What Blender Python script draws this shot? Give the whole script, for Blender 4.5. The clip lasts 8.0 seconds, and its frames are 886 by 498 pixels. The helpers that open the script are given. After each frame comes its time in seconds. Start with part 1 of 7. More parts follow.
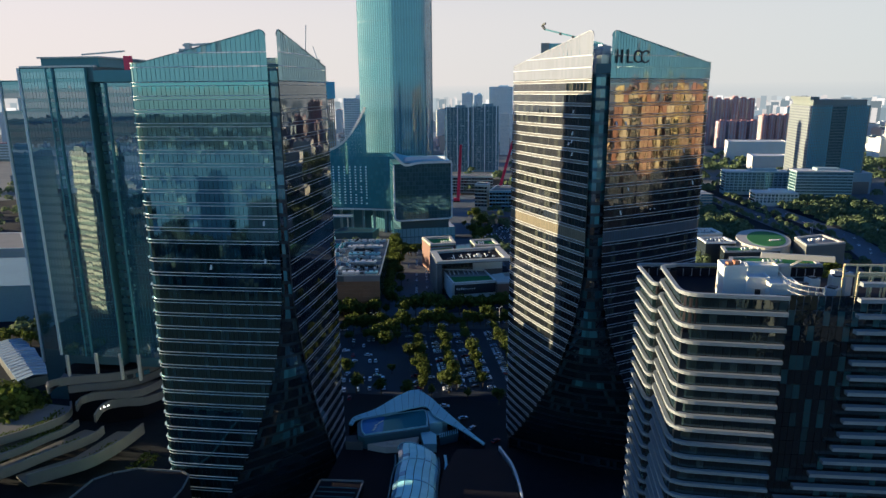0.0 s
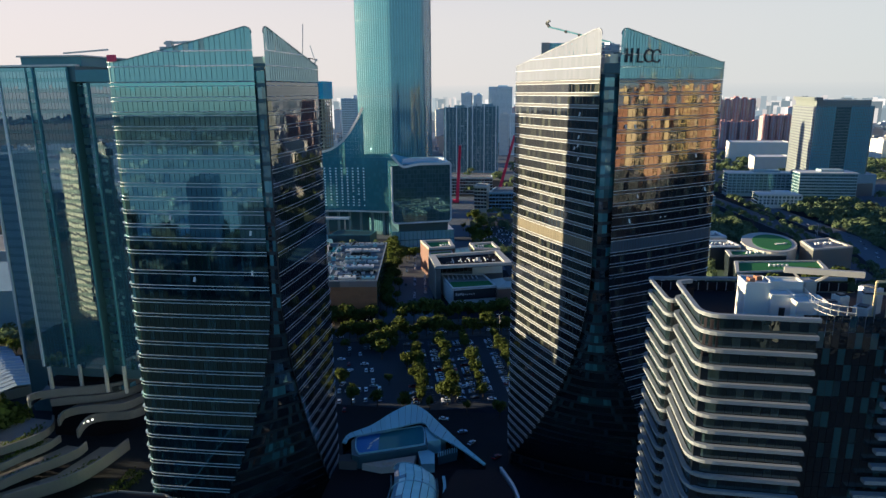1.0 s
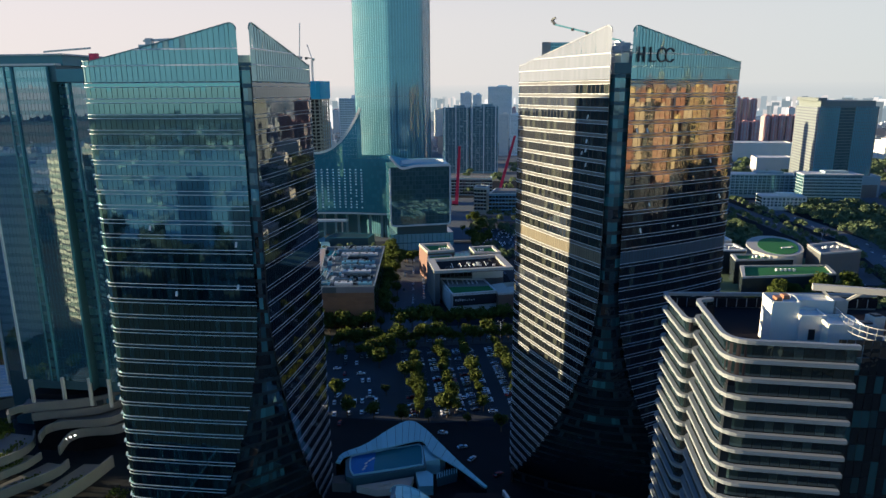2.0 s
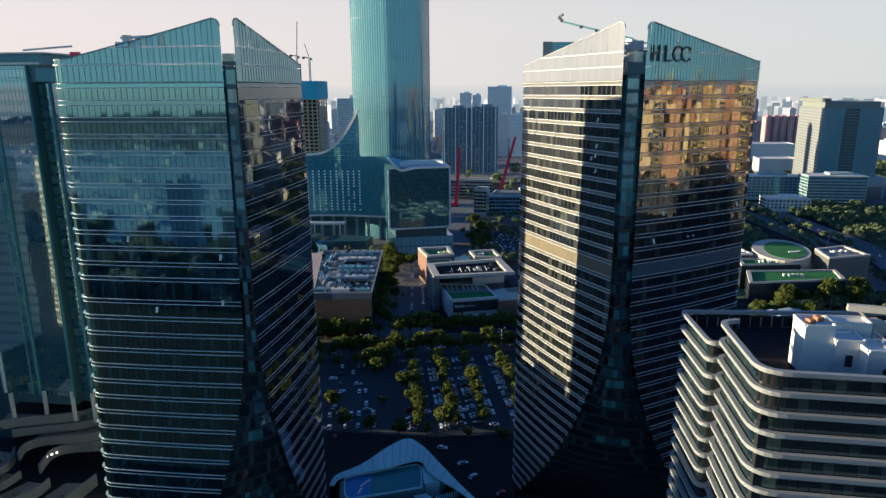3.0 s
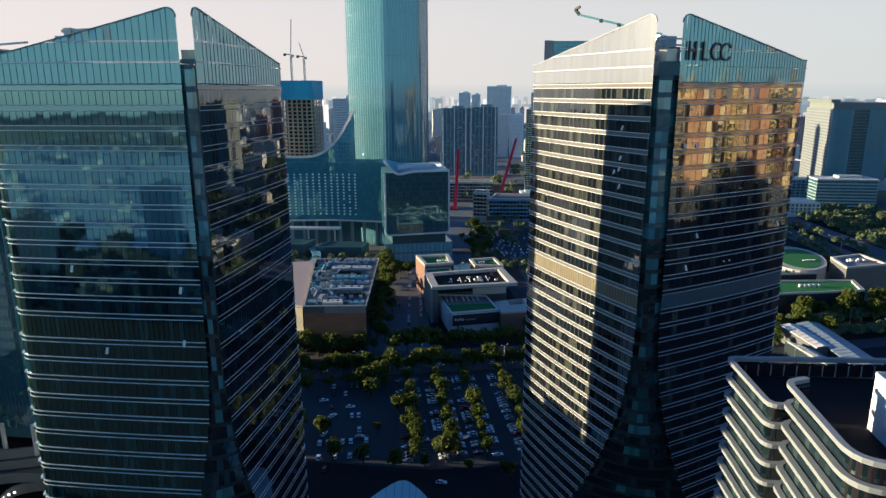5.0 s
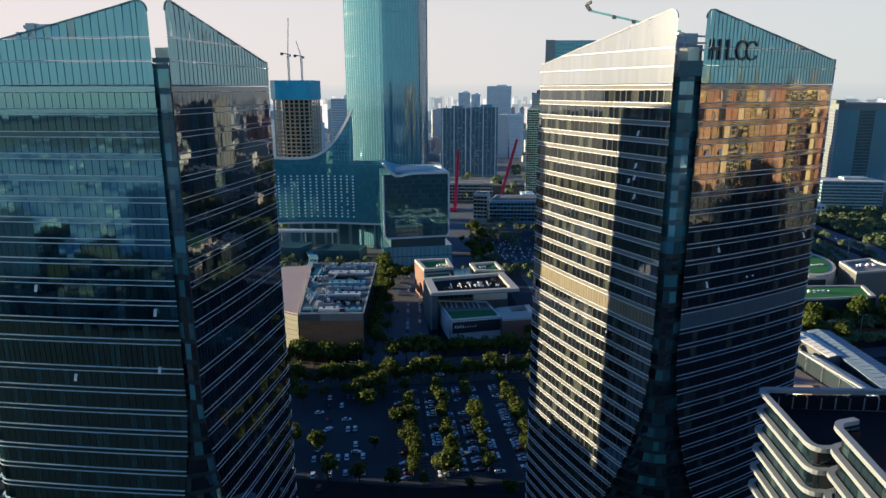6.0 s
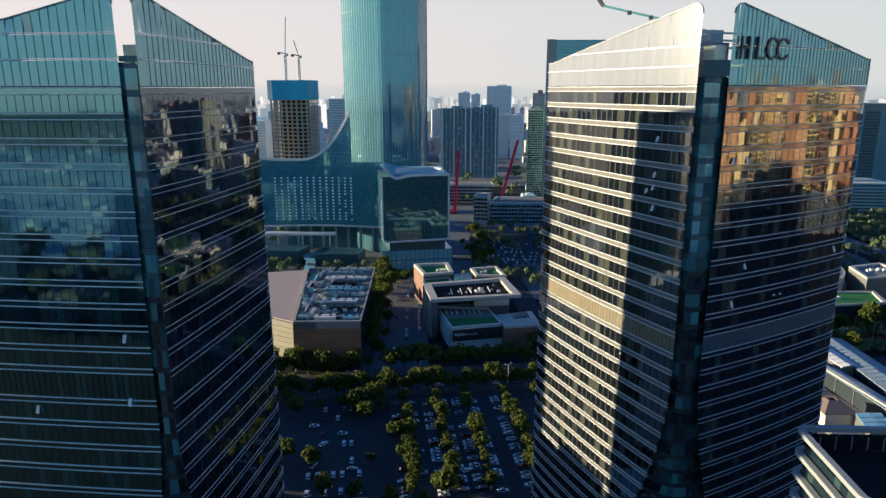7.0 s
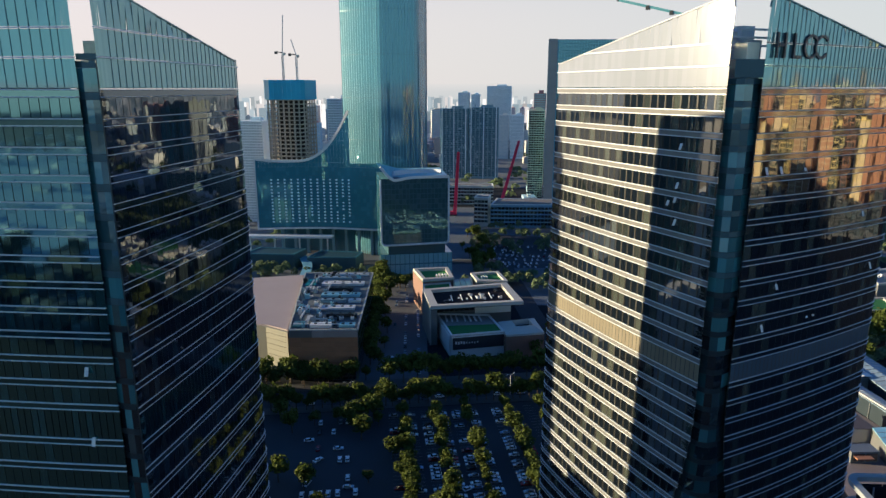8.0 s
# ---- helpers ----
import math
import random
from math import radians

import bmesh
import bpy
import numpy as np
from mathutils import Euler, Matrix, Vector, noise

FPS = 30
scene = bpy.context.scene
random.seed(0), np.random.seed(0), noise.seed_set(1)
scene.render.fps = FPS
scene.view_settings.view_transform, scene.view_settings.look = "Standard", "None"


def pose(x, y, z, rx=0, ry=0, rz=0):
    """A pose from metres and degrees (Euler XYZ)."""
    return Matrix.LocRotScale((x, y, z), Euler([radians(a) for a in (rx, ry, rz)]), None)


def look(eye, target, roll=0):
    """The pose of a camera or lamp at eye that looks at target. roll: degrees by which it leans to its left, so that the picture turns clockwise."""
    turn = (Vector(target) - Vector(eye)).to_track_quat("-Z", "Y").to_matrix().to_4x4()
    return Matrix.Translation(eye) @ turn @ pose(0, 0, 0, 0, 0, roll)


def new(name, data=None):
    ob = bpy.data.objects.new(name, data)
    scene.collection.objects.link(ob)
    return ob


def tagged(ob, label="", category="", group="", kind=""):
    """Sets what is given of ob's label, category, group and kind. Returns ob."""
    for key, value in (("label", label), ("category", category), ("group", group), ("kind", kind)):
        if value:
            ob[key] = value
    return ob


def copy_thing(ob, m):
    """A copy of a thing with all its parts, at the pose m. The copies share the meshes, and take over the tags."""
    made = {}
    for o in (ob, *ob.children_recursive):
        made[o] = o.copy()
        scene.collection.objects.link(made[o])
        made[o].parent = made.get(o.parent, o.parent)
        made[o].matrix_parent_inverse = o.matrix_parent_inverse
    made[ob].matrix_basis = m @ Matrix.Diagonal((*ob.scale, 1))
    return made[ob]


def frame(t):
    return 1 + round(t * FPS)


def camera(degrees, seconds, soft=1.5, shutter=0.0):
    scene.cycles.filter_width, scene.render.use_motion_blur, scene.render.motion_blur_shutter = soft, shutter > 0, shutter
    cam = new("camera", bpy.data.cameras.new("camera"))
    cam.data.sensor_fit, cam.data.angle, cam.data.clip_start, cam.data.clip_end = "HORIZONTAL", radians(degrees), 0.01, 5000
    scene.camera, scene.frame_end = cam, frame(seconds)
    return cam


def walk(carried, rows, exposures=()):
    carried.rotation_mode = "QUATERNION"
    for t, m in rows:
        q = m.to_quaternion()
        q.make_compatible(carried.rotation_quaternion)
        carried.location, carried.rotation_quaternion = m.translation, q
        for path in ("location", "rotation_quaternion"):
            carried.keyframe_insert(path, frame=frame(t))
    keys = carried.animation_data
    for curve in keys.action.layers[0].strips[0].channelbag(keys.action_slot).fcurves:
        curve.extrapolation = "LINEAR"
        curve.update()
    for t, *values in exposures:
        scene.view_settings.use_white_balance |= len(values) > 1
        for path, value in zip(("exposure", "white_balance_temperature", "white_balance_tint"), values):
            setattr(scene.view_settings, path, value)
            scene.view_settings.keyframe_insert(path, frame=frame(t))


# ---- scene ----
cam = camera(68.1, 8.0, 1.45)
METRES, EYE, TILT, LEAN, TURN = 100.0, 150.0, 0.0, 0.0, 7.9
ROWS = [
    (0.0, 0.0, 0.0, 0.0, -0.11, -13.51, 0.46),
    (0.5, 0.0011, 0.0622, 0.002, -0.14, -13.52, 0.43),
    (1.0, 0.0018, 0.124, 0.004, -0.18, -13.53, 0.4),
    (1.5, 0.002, 0.1864, 0.0064, -0.22, -13.55, 0.37),
    (3.0, -0.0007, 0.3741, 0.0118, -0.31, -13.57, 0.28),
    (3.5, -0.0022, 0.4364, 0.0139, -0.35, -13.58, 0.24),
    (4.0, -0.0029, 0.4987, 0.016, -0.37, -13.6, 0.22),
    (4.5, -0.0028, 0.561, 0.018, -0.4, -13.61, 0.2),
    (6.0, -0.0049, 0.7491, 0.0248, -0.48, -13.65, 0.12),
    (6.5, -0.0057, 0.8117, 0.0265, -0.49, -13.66, 0.11),
    (7.0, -0.0063, 0.8741, 0.0286, -0.51, -13.67, 0.07),
    (7.5, -0.0076, 0.9365, 0.0305, -0.52, -13.68, 0.03),
    (8.0, -0.0083, 0.9994, 0.0324, -0.54, -13.69, -0.0),
]
walk(cam, [(t, pose(0, 0, EYE, TILT, LEAN, TURN) @ pose(METRES * x, METRES * y, METRES * z, 90 + pitch, roll, yaw)) for t, x, y, z, yaw, pitch, roll in ROWS],
     [(0.0, 1.45), (8.0, 1.45)])

# ---- light ----
SUN_UP, SUN_SIDE = 7.1, 0.0
world = bpy.data.worlds.new("world")
scene.world = world
world.use_nodes = True
wn = world.node_tree
sky = wn.nodes.new("ShaderNodeTexSky")
sky.sky_type = "NISHITA"
sky.sun_disc = False
sky.sun_elevation = radians(SUN_UP)
sky.sun_rotation = radians(270 + SUN_SIDE)
sky.altitude = 50
sky.air_density, sky.dust_density, sky.ozone_density = 1.0, 0.8, 2.0
# haze: the sky pales towards the horizon, warmer on the sun's side
gaze = wn.nodes.new("ShaderNodeTexCoord")
split = wn.nodes.new("ShaderNodeSeparateXYZ")
wn.links.new(gaze.outputs["Generated"], split.inputs[0])
climb = wn.nodes.new("ShaderNodeMapRange")
climb.interpolation_type = "SMOOTHERSTEP"
for key, value in (("From Min", 0.06), ("From Max", 0.40), ("To Min", 0.94), ("To Max", 0.0)):
    climb.inputs[key].default_value = value
wn.links.new(split.outputs["Z"], climb.inputs["Value"])
side = wn.nodes.new("ShaderNodeMapRange")
for key, value in (("From Min", -0.75), ("From Max", 0.75)):
    side.inputs[key].default_value = value
wn.links.new(split.outputs["X"], side.inputs["Value"])
tone = wn.nodes.new("ShaderNodeMix")
tone.data_type = "RGBA"
tone.inputs["A"].default_value, tone.inputs["B"].default_value = (2.28, 2.0, 1.93, 1), (1.62, 1.76, 1.76, 1)
wn.links.new(side.outputs["Result"], tone.inputs["Factor"])
# away from the afterglow in the north the low sky turns blue
back = wn.nodes.new("ShaderNodeMapRange")
back.interpolation_type = "SMOOTHSTEP"
for key, value in (("From Min", 0.55), ("From Max", -0.45)):
    back.inputs[key].default_value = value
wn.links.new(split.outputs["Y"], back.inputs["Value"])
around = wn.nodes.new("ShaderNodeMix")
around.data_type = "RGBA"
around.inputs["B"].default_value = (1.40, 2.24, 2.36, 1)
wn.links.new(back.outputs["Result"], around.inputs["Factor"])
wn.links.new(tone.outputs["Result"], around.inputs["A"])
veil = wn.nodes.new("ShaderNodeMix")
veil.data_type = "RGBA"
wn.links.new(climb.outputs["Result"], veil.inputs["Factor"])
dim = wn.nodes.new("ShaderNodeMix")
dim.data_type, dim.blend_type = "RGBA", "MULTIPLY"
dim.inputs["Factor"].default_value, dim.inputs["B"].default_value = 1.0, (0.15, 0.365, 0.68, 1)
wn.links.new(sky.outputs["Color"], dim.inputs["A"])
wn.links.new(dim.outputs["Result"], veil.inputs["A"])
wn.links.new(around.outputs["Result"], veil.inputs["B"])
wn.nodes["Background"].inputs["Strength"].default_value = 0.15
wn.links.new(veil.outputs["Result"], wn.nodes["Background"].inputs["Color"])
sun_data = bpy.data.lights.new("sun", "SUN")
sun_data.energy, sun_data.angle, sun_data.color = 5.0, radians(0.55), (1.0, 0.82, 0.53)
sun = new("sun", sun_data)
sun.matrix_basis = look((-math.cos(radians(SUN_SIDE)) * 100, math.sin(radians(SUN_SIDE)) * 100, 100 * math.tan(radians(SUN_UP))), (0, 0, 0))

# ---- materials ----


def material(name, base, rough=0.6, metal=0.0, vary=0.15, scale=0.5, fine=8.0, bump=0.0, spec=0.5, second=None, ior=1.45):
    """A surface with stains at one scale and grain at another, and a tint of its own for each piece."""
    m = bpy.data.materials.new(name)
    m.use_nodes = True
    n, l = m.node_tree.nodes, m.node_tree.links
    b = n["Principled BSDF"]
    b.inputs["Roughness"].default_value, b.inputs["Metallic"].default_value = rough, metal
    b.inputs["Specular IOR Level"].default_value, b.inputs["IOR"].default_value = spec, ior
    co = n.new("ShaderNodeTexCoord")
    big, small = n.new("ShaderNodeTexNoise"), n.new("ShaderNodeTexNoise")
    big.inputs["Scale"].default_value, small.inputs["Scale"].default_value = scale, fine
    big.inputs["Detail"].default_value, small.inputs["Detail"].default_value = 3.0, 2.0
    geo, info = n.new("ShaderNodeNewGeometry"), n.new("ShaderNodeObjectInfo")
    l.new(co.outputs["Object"], big.inputs["Vector"])
    l.new(co.outputs["Object"], small.inputs["Vector"])
    add = n.new("ShaderNodeMath")
    add.operation = "ADD"
    l.new(big.outputs["Fac"], add.inputs[0])
    l.new(small.outputs["Fac"], add.inputs[1])
    isl = n.new("ShaderNodeMath")
    isl.operation = "ADD"
    l.new(geo.outputs["Random Per Island"], isl.inputs[0])
    l.new(info.outputs["Random"], isl.inputs[1])
    frac = n.new("ShaderNodeMath")
    frac.operation = "FRACT"
    l.new(isl.outputs[0], frac.inputs[0])
    tot = n.new("ShaderNodeMath")
    tot.operation = "ADD"
    l.new(add.outputs[0], tot.inputs[0])
    l.new(frac.outputs[0], tot.inputs[1])
    rng = n.new("ShaderNodeMapRange")
    rng.inputs["From Min"].default_value, rng.inputs["From Max"].default_value = 0.6, 2.4
    l.new(tot.outputs[0], rng.inputs["Value"])
    mix = n.new("ShaderNodeMix")
    mix.data_type = "RGBA"
    lo = [c * (1 - vary) for c in base]
    hi = second or [min(c * (1 + vary), 0.95) for c in base]
    mix.inputs["A"].default_value, mix.inputs["B"].default_value = (*lo, 1), (*hi, 1)
    l.new(rng.outputs["Result"], mix.inputs["Factor"])
    l.new(mix.outputs["Result"], b.inputs["Base Color"])
    if bump:
        bp = n.new("ShaderNodeBump")
        bp.inputs["Strength"].default_value, bp.inputs["Distance"].default_value = bump, 0.05
        l.new(small.outputs["Fac"], bp.inputs["Height"])
        l.new(bp.outputs["Normal"], b.inputs["Normal"])
    return m


def coated_glass(name, base, second, ior=1.9, rough=0.03, share=0.5, wave=0.02, skin=(1, 1, 1)):
    """Tinted, coated facade glass: dark body, a mirror-like skin, slightly wavy; some panes have pale blinds behind."""
    m = material(name, base, rough, 0.0, 0.3, 0.05, 0.6, 0.0, 0.5, None, ior)
    n, l = m.node_tree.nodes, m.node_tree.links
    b = n["Principled BSDF"]
    b.inputs["Specular Tint"].default_value = (*skin, 1)
    geo, info = n.new("ShaderNodeNewGeometry"), n.new("ShaderNodeObjectInfo")
    s = n.new("ShaderNodeMath")
    s.operation = "ADD"
    l.new(geo.outputs["Random Per Island"], s.inputs[0])
    l.new(info.outputs["Random"], s.inputs[1])
    f = n.new("ShaderNodeMath")
    f.operation = "FRACT"
    l.new(s.outputs[0], f.inputs[0])
    ramp = n.new("ShaderNodeValToRGB")
    ramp.color_ramp.interpolation = "CONSTANT"
    e = ramp.color_ramp.elements
    e[0].position, e[0].color = 0.0, (*base, 1)
    e[1].position, e[1].color = share, (*[c * 0.5 + d * 0.5 for c, d in zip(base, second)], 1)
    x = e.new((share + 1) / 2)
    x.color = (*second, 1)
    l.new(f.outputs[0], ramp.inputs["Fac"])
    l.new(ramp.outputs["Color"], b.inputs["Base Color"])
    co, no, bp = n.new("ShaderNodeTexCoord"), n.new("ShaderNodeTexNoise"), n.new("ShaderNodeBump")
    no.inputs["Scale"].default_value, no.inputs["Detail"].default_value = 0.7, 1.0
    bp.inputs["Strength"].default_value, bp.inputs["Distance"].default_value = 1.0, wave
    l.new(co.outputs["Object"], no.inputs["Vector"])
    l.new(no.outputs["Fac"], bp.inputs["Height"])
    l.new(bp.outputs["Normal"], b.inputs["Normal"])
    return m


GLASS_TEAL = coated_glass("teal_glass", (0.004, 0.009, 0.012), (0.012, 0.04, 0.048), 3.9, 0.04, 0.72, 0.002, (0.41, 0.91, 0.93))
# copy of the teal glass, dulled so the flank's reflection looks darker
GLASS_FLANK = coated_glass("flank_glass", (0.004, 0.007, 0.012), (0.01, 0.022, 0.034), 2.15, 0.03, 0.80, 0.004, (0.82, 0.93, 1.0))
GLASS_SLOT = coated_glass("slot_glass", (0.022, 0.065, 0.08), (0.05, 0.19, 0.22), 2.2, 0.05, 0.45, 0.01, (0.6, 0.95, 1.0))
GLASS_DARK = coated_glass("dark_glass", (0.010, 0.016, 0.022), (0.03, 0.055, 0.065), 1.9, 0.03, 0.65, 0.01)
GLASS_HOTEL = coated_glass("hotel_glass", (0.006, 0.009, 0.013), (0.052, 0.06, 0.05), 2.6, 0.03, 0.82, 0.006)
GLASS_CROWN = coated_glass("crown_glass", (0.095, 0.195, 0.205), (0.12, 0.23, 0.24), 2.8, 0.05, 0.5, 0.0, (0.58, 0.95, 1.0))
# sun glare on west-facing screens put into a pale base
GLASS_PALE = coated_glass("sun_paled_glass", (0.185, 0.205, 0.245), (0.20, 0.22, 0.265), 1.7, 0.15, 0.5, 0.0)
GLASS_BLUE = coated_glass("blue_glass", (0.055, 0.165, 0.212), (0.058, 0.17, 0.22), 2.4, 0.06, 0.5, 0.0, (0.5, 0.88, 1.0))
GLASS_NAVY = coated_glass("navy_glass", (0.03, 0.12, 0.16), (0.05, 0.16, 0.21), 1.9, 0.05, 0.6, 0.0)
GLASS_ROOF = coated_glass("roof_glass", (0.10, 0.20, 0.28), (0.16, 0.30, 0.40), 1.6)
GLASS_VAULT = coated_glass("vault_glass", (0.25, 0.60, 0.68), (0.29, 0.65, 0.73), 1.4, 0.3, 0.6, 0.0)
# haze over the wing is put into this lifted base
GLASS_WING = coated_glass("wing_glass", (0.04, 0.19, 0.25), (0.055, 0.22, 0.285), 2.5, 0.05, 0.7, 0.0, (0.3, 0.85, 1.0))
GLASS_BALCONY = coated_glass("balcony_glass", (0.006, 0.014, 0.018), (0.026, 0.046, 0.048), 2.2, 0.03, 0.78, 0.01, (0.75, 0.95, 1.0))
GLASS_CURTAIN = coated_glass("curtain_glass", (0.008, 0.014, 0.018), (0.022, 0.075, 0.085), 2.0, 0.03, 0.72)
GLASS_CUBE = coated_glass("cube_glass", (0.036, 0.095, 0.11), (0.065, 0.13, 0.145), 2.6, 0.04, 0.6, 0.004, (0.4, 0.9, 1.0))
GLASS_WEST = coated_glass("west_glass", (0.018, 0.072, 0.10), (0.024, 0.088, 0.12), 3.5, 0.02, 0.6, 0.001, (0.70, 0.91, 1.0))
WEST_SPANDREL = coated_glass("west_spandrel_glass", (0.022, 0.082, 0.115), (0.026, 0.092, 0.125), 2.9, 0.05, 0.6, 0.0, (0.55, 0.90, 1.0))
# office panes paled: distance haze put into the glass colour
GLASS_OFFICE = coated_glass("office_glass", (0.16, 0.36, 0.41), (0.18, 0.39, 0.44), 2.6, 0.12, 0.5, 0.0, (0.6, 0.92, 1.0))
LOUVRE_BLUE = material("blue_louvre", (0.045, 0.17, 0.21), 0.4, 0.2, 0.15)
# paler than GROUND: distance haze put into the base colour
FAR_GROUND = material("hazed_roofscape", (0.15, 0.17, 0.175), 0.9, 0, 0.4, 0.006, 0.05, 0, 0.2, (0.29, 0.29, 0.28))
NAVY_TRIM = material("navy_trim", (0.03, 0.085, 0.11), 0.4, 0.2, 0.2)
BLUE_RENDER = material("blue_grey_render", (0.30, 0.42, 0.51), 0.8, 0, 0.2, 0.05, 1)
PALE_TEAL = material("pale_teal_cladding", (0.20, 0.29, 0.33), 0.6, 0, 0.12, 0.1, 1)
# far glass and far render: distance haze put into raised bases
GLASS_FAR = coated_glass("hazed_glass", (0.40, 0.47, 0.51), (0.48, 0.54, 0.57), 1.5, 0.15, 0.6, 0.0)
FAR_RENDER = material("hazed_render", (0.70, 0.75, 0.78), 0.8, 0, 0.15, 0.05, 1)
MULLION_TEAL = material("teal_mullion", (0.09, 0.18, 0.19), 0.4, 0.3, 0.1)
MULLION_PALE = material("pale_mullion", (0.27, 0.29, 0.33), 0.5, 0.0, 0.1)
# sky mirrored in the wing's vents put into a pale cyan base
VENT = material("sky_paled_vent", (0.74, 0.88, 0.92), 0.4, 0, 0.05)
GLASS_SLAB = coated_glass("slab_glass", (0.04, 0.10, 0.13), (0.40, 0.44, 0.46), 1.6, 0.15, 0.88, 0.0)
SLATE = material("slate_render", (0.16, 0.28, 0.33), 0.7, 0, 0.2, 0.05, 1)
# bluish pale bases stand for haze on the far walls
PALE_WALLS = [material("hazed_wall", c, 0.8, 0, 0.15, 0.02, 0.2) for c in ((0.40, 0.45, 0.49), (0.34, 0.40, 0.46), (0.46, 0.45, 0.45), (0.42, 0.35, 0.36), (0.55, 0.55, 0.54))]
FIN_BRIGHT = material("bright_white_aluminium", (0.58, 0.61, 0.63), 0.4, 0.1, 0.08, 0.2, 3)
FIN = material("white_aluminium", (0.49, 0.53, 0.57), 0.4, 0.1, 0.08, 0.2, 3)
# one spandrel in a lit and a shaded copy, for the second tower's faces
SPANDREL_SUNLIT = coated_glass("sunlit_spandrel", (0.165, 0.162, 0.155), (0.18, 0.177, 0.17), 2.0, 0.06, 0.7, 0.003)
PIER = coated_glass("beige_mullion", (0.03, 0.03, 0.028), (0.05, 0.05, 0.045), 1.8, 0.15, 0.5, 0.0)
SPANDREL_SHADED = coated_glass("shaded_spandrel", (0.013, 0.02, 0.03), (0.016, 0.025, 0.036), 2.0, 0.06, 0.7, 0.003)
SPANDREL = material("grey_spandrel", (0.025, 0.035, 0.042), 0.2, 0.0, 0.2, 0.2, 3)
TERRACE = material("terrace_cladding", (0.115, 0.112, 0.11), 0.6, 0, 0.2, 0.2, 4, 0.1)
BAND = material("balcony_band", (0.225, 0.245, 0.26), 0.5, 0, 0.08, 0.3, 6, 0.1)
WARM_STONE = material("warm_stone", (0.60, 0.48, 0.30), 0.7, 0, 0.2, 0.1, 1)
BROWN = material("brown_window", (0.22, 0.12, 0.06), 0.6, 0, 0.3, 0.1, 1)
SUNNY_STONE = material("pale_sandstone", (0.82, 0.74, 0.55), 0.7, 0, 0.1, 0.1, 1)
SANDSTONE = material("sandstone", (0.72, 0.56, 0.23), 0.7, 0, 0.15, 0.1, 1)
SPANDREL_PALE = material("pale_spandrel", (0.13, 0.135, 0.135), 0.3, 0.0, 0.12, 0.2, 3)
MULLION = material("dark_mullion", (0.02, 0.025, 0.03), 0.4, 0.3, 0.2)
# one louvre in two tones: shaded for the second face, sunlit for the first
LOUVRE_SHADED = material("shaded_louvre", (0.032, 0.07, 0.105), 0.6, 0.0, 0.15, 0.5, 8, 0, 0.3)
LOUVRE = material("sunlit_louvre", (0.17, 0.15, 0.11), 0.8, 0.0, 0.15, 0.5, 8, 0, 0.2)
WHITE = material("white_render", (0.60, 0.60, 0.58), 0.6, 0, 0.08, 0.3, 6, 0.1)
CREAM = material("cream_cladding", (0.40, 0.385, 0.35), 0.55, 0, 0.12, 0.3, 6, 0.1)
CONCRETE = material("concrete", (0.34, 0.32, 0.29), 0.8, 0, 0.2, 0.15, 5, 0.2)
# roofs here, plaza and ground below: shade put into near-black bases
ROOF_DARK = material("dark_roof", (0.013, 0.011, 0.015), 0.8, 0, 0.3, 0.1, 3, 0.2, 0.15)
ROOF_GREY = material("grey_roof", (0.20, 0.19, 0.18), 0.8, 0, 0.3, 0.06, 3, 0.2)
MALL_ROOF = material("dark_worn_roof", (0.085, 0.10, 0.105), 0.8, 0, 0.4, 0.08, 3, 0.2)
CREAM_WARM = material("cream_boards", (0.25, 0.24, 0.185), 0.6, 0, 0.1, 0.3, 5, 0.1)
HALL = material("hall_render", (0.60, 0.59, 0.57), 0.7, 0, 0.15, 0.05, 1)
TEAL_FIN = material("teal_fin", (0.13, 0.34, 0.42), 0.5, 0, 0.1)
# lifted above LEAF so that far greenery looks hazed
FAR_LEAF = material("far_leaf", (0.08, 0.13, 0.07), 0.8, 0, 0.4, 0.1, 1, 0, 0.2, (0.17, 0.22, 0.11))
OFFICE_STONE = material("office_stone", (0.165, 0.19, 0.185), 0.7, 0, 0.15, 0.05, 1)
ROOF_PINK = material("pinkish_roof", (0.34, 0.27, 0.25), 0.8, 0, 0.15, 0.06, 3, 0.2)
TERRACOTTA = material("terracotta_panel", (0.34, 0.15, 0.08), 0.6, 0, 0.2, 0.3, 4, 0.1)
BRICK = material("brown_brick", (0.19, 0.105, 0.08), 0.8, 0, 0.2, 0.3, 5, 0.1)
MAROON = material("maroon_render", (0.38, 0.20, 0.21), 0.8, 0, 0.2, 0.05, 1)
ASPHALT = material("asphalt", (0.044, 0.051, 0.06), 0.9, 0, 0.3, 0.05, 2, 0.2, 0.2)
STREET = material("pale_street", (0.115, 0.122, 0.135), 0.9, 0, 0.3, 0.05, 2, 0.2, 0.2)
FORECOURT = material("forecourt_paving", (0.10, 0.118, 0.135), 0.9, 0, 0.35, 0.03, 0.6, 0.1, 0.2)
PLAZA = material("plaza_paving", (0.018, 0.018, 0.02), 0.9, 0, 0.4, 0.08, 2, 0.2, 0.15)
PAVING = material("paving", (0.058, 0.062, 0.068), 0.8, 0, 0.25, 0.08, 2, 0.2)
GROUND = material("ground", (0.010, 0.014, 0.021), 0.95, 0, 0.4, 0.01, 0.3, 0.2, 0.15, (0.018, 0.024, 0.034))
GRASS = material("grass", (0.08, 0.12, 0.07), 0.95, 0, 0.35, 0.05, 2, 0.3, 0.2)
LAWN = material("roof_lawn", (0.03, 0.16, 0.05), 0.9, 0, 0.25, 0.1, 2, 0.2, 0.2)
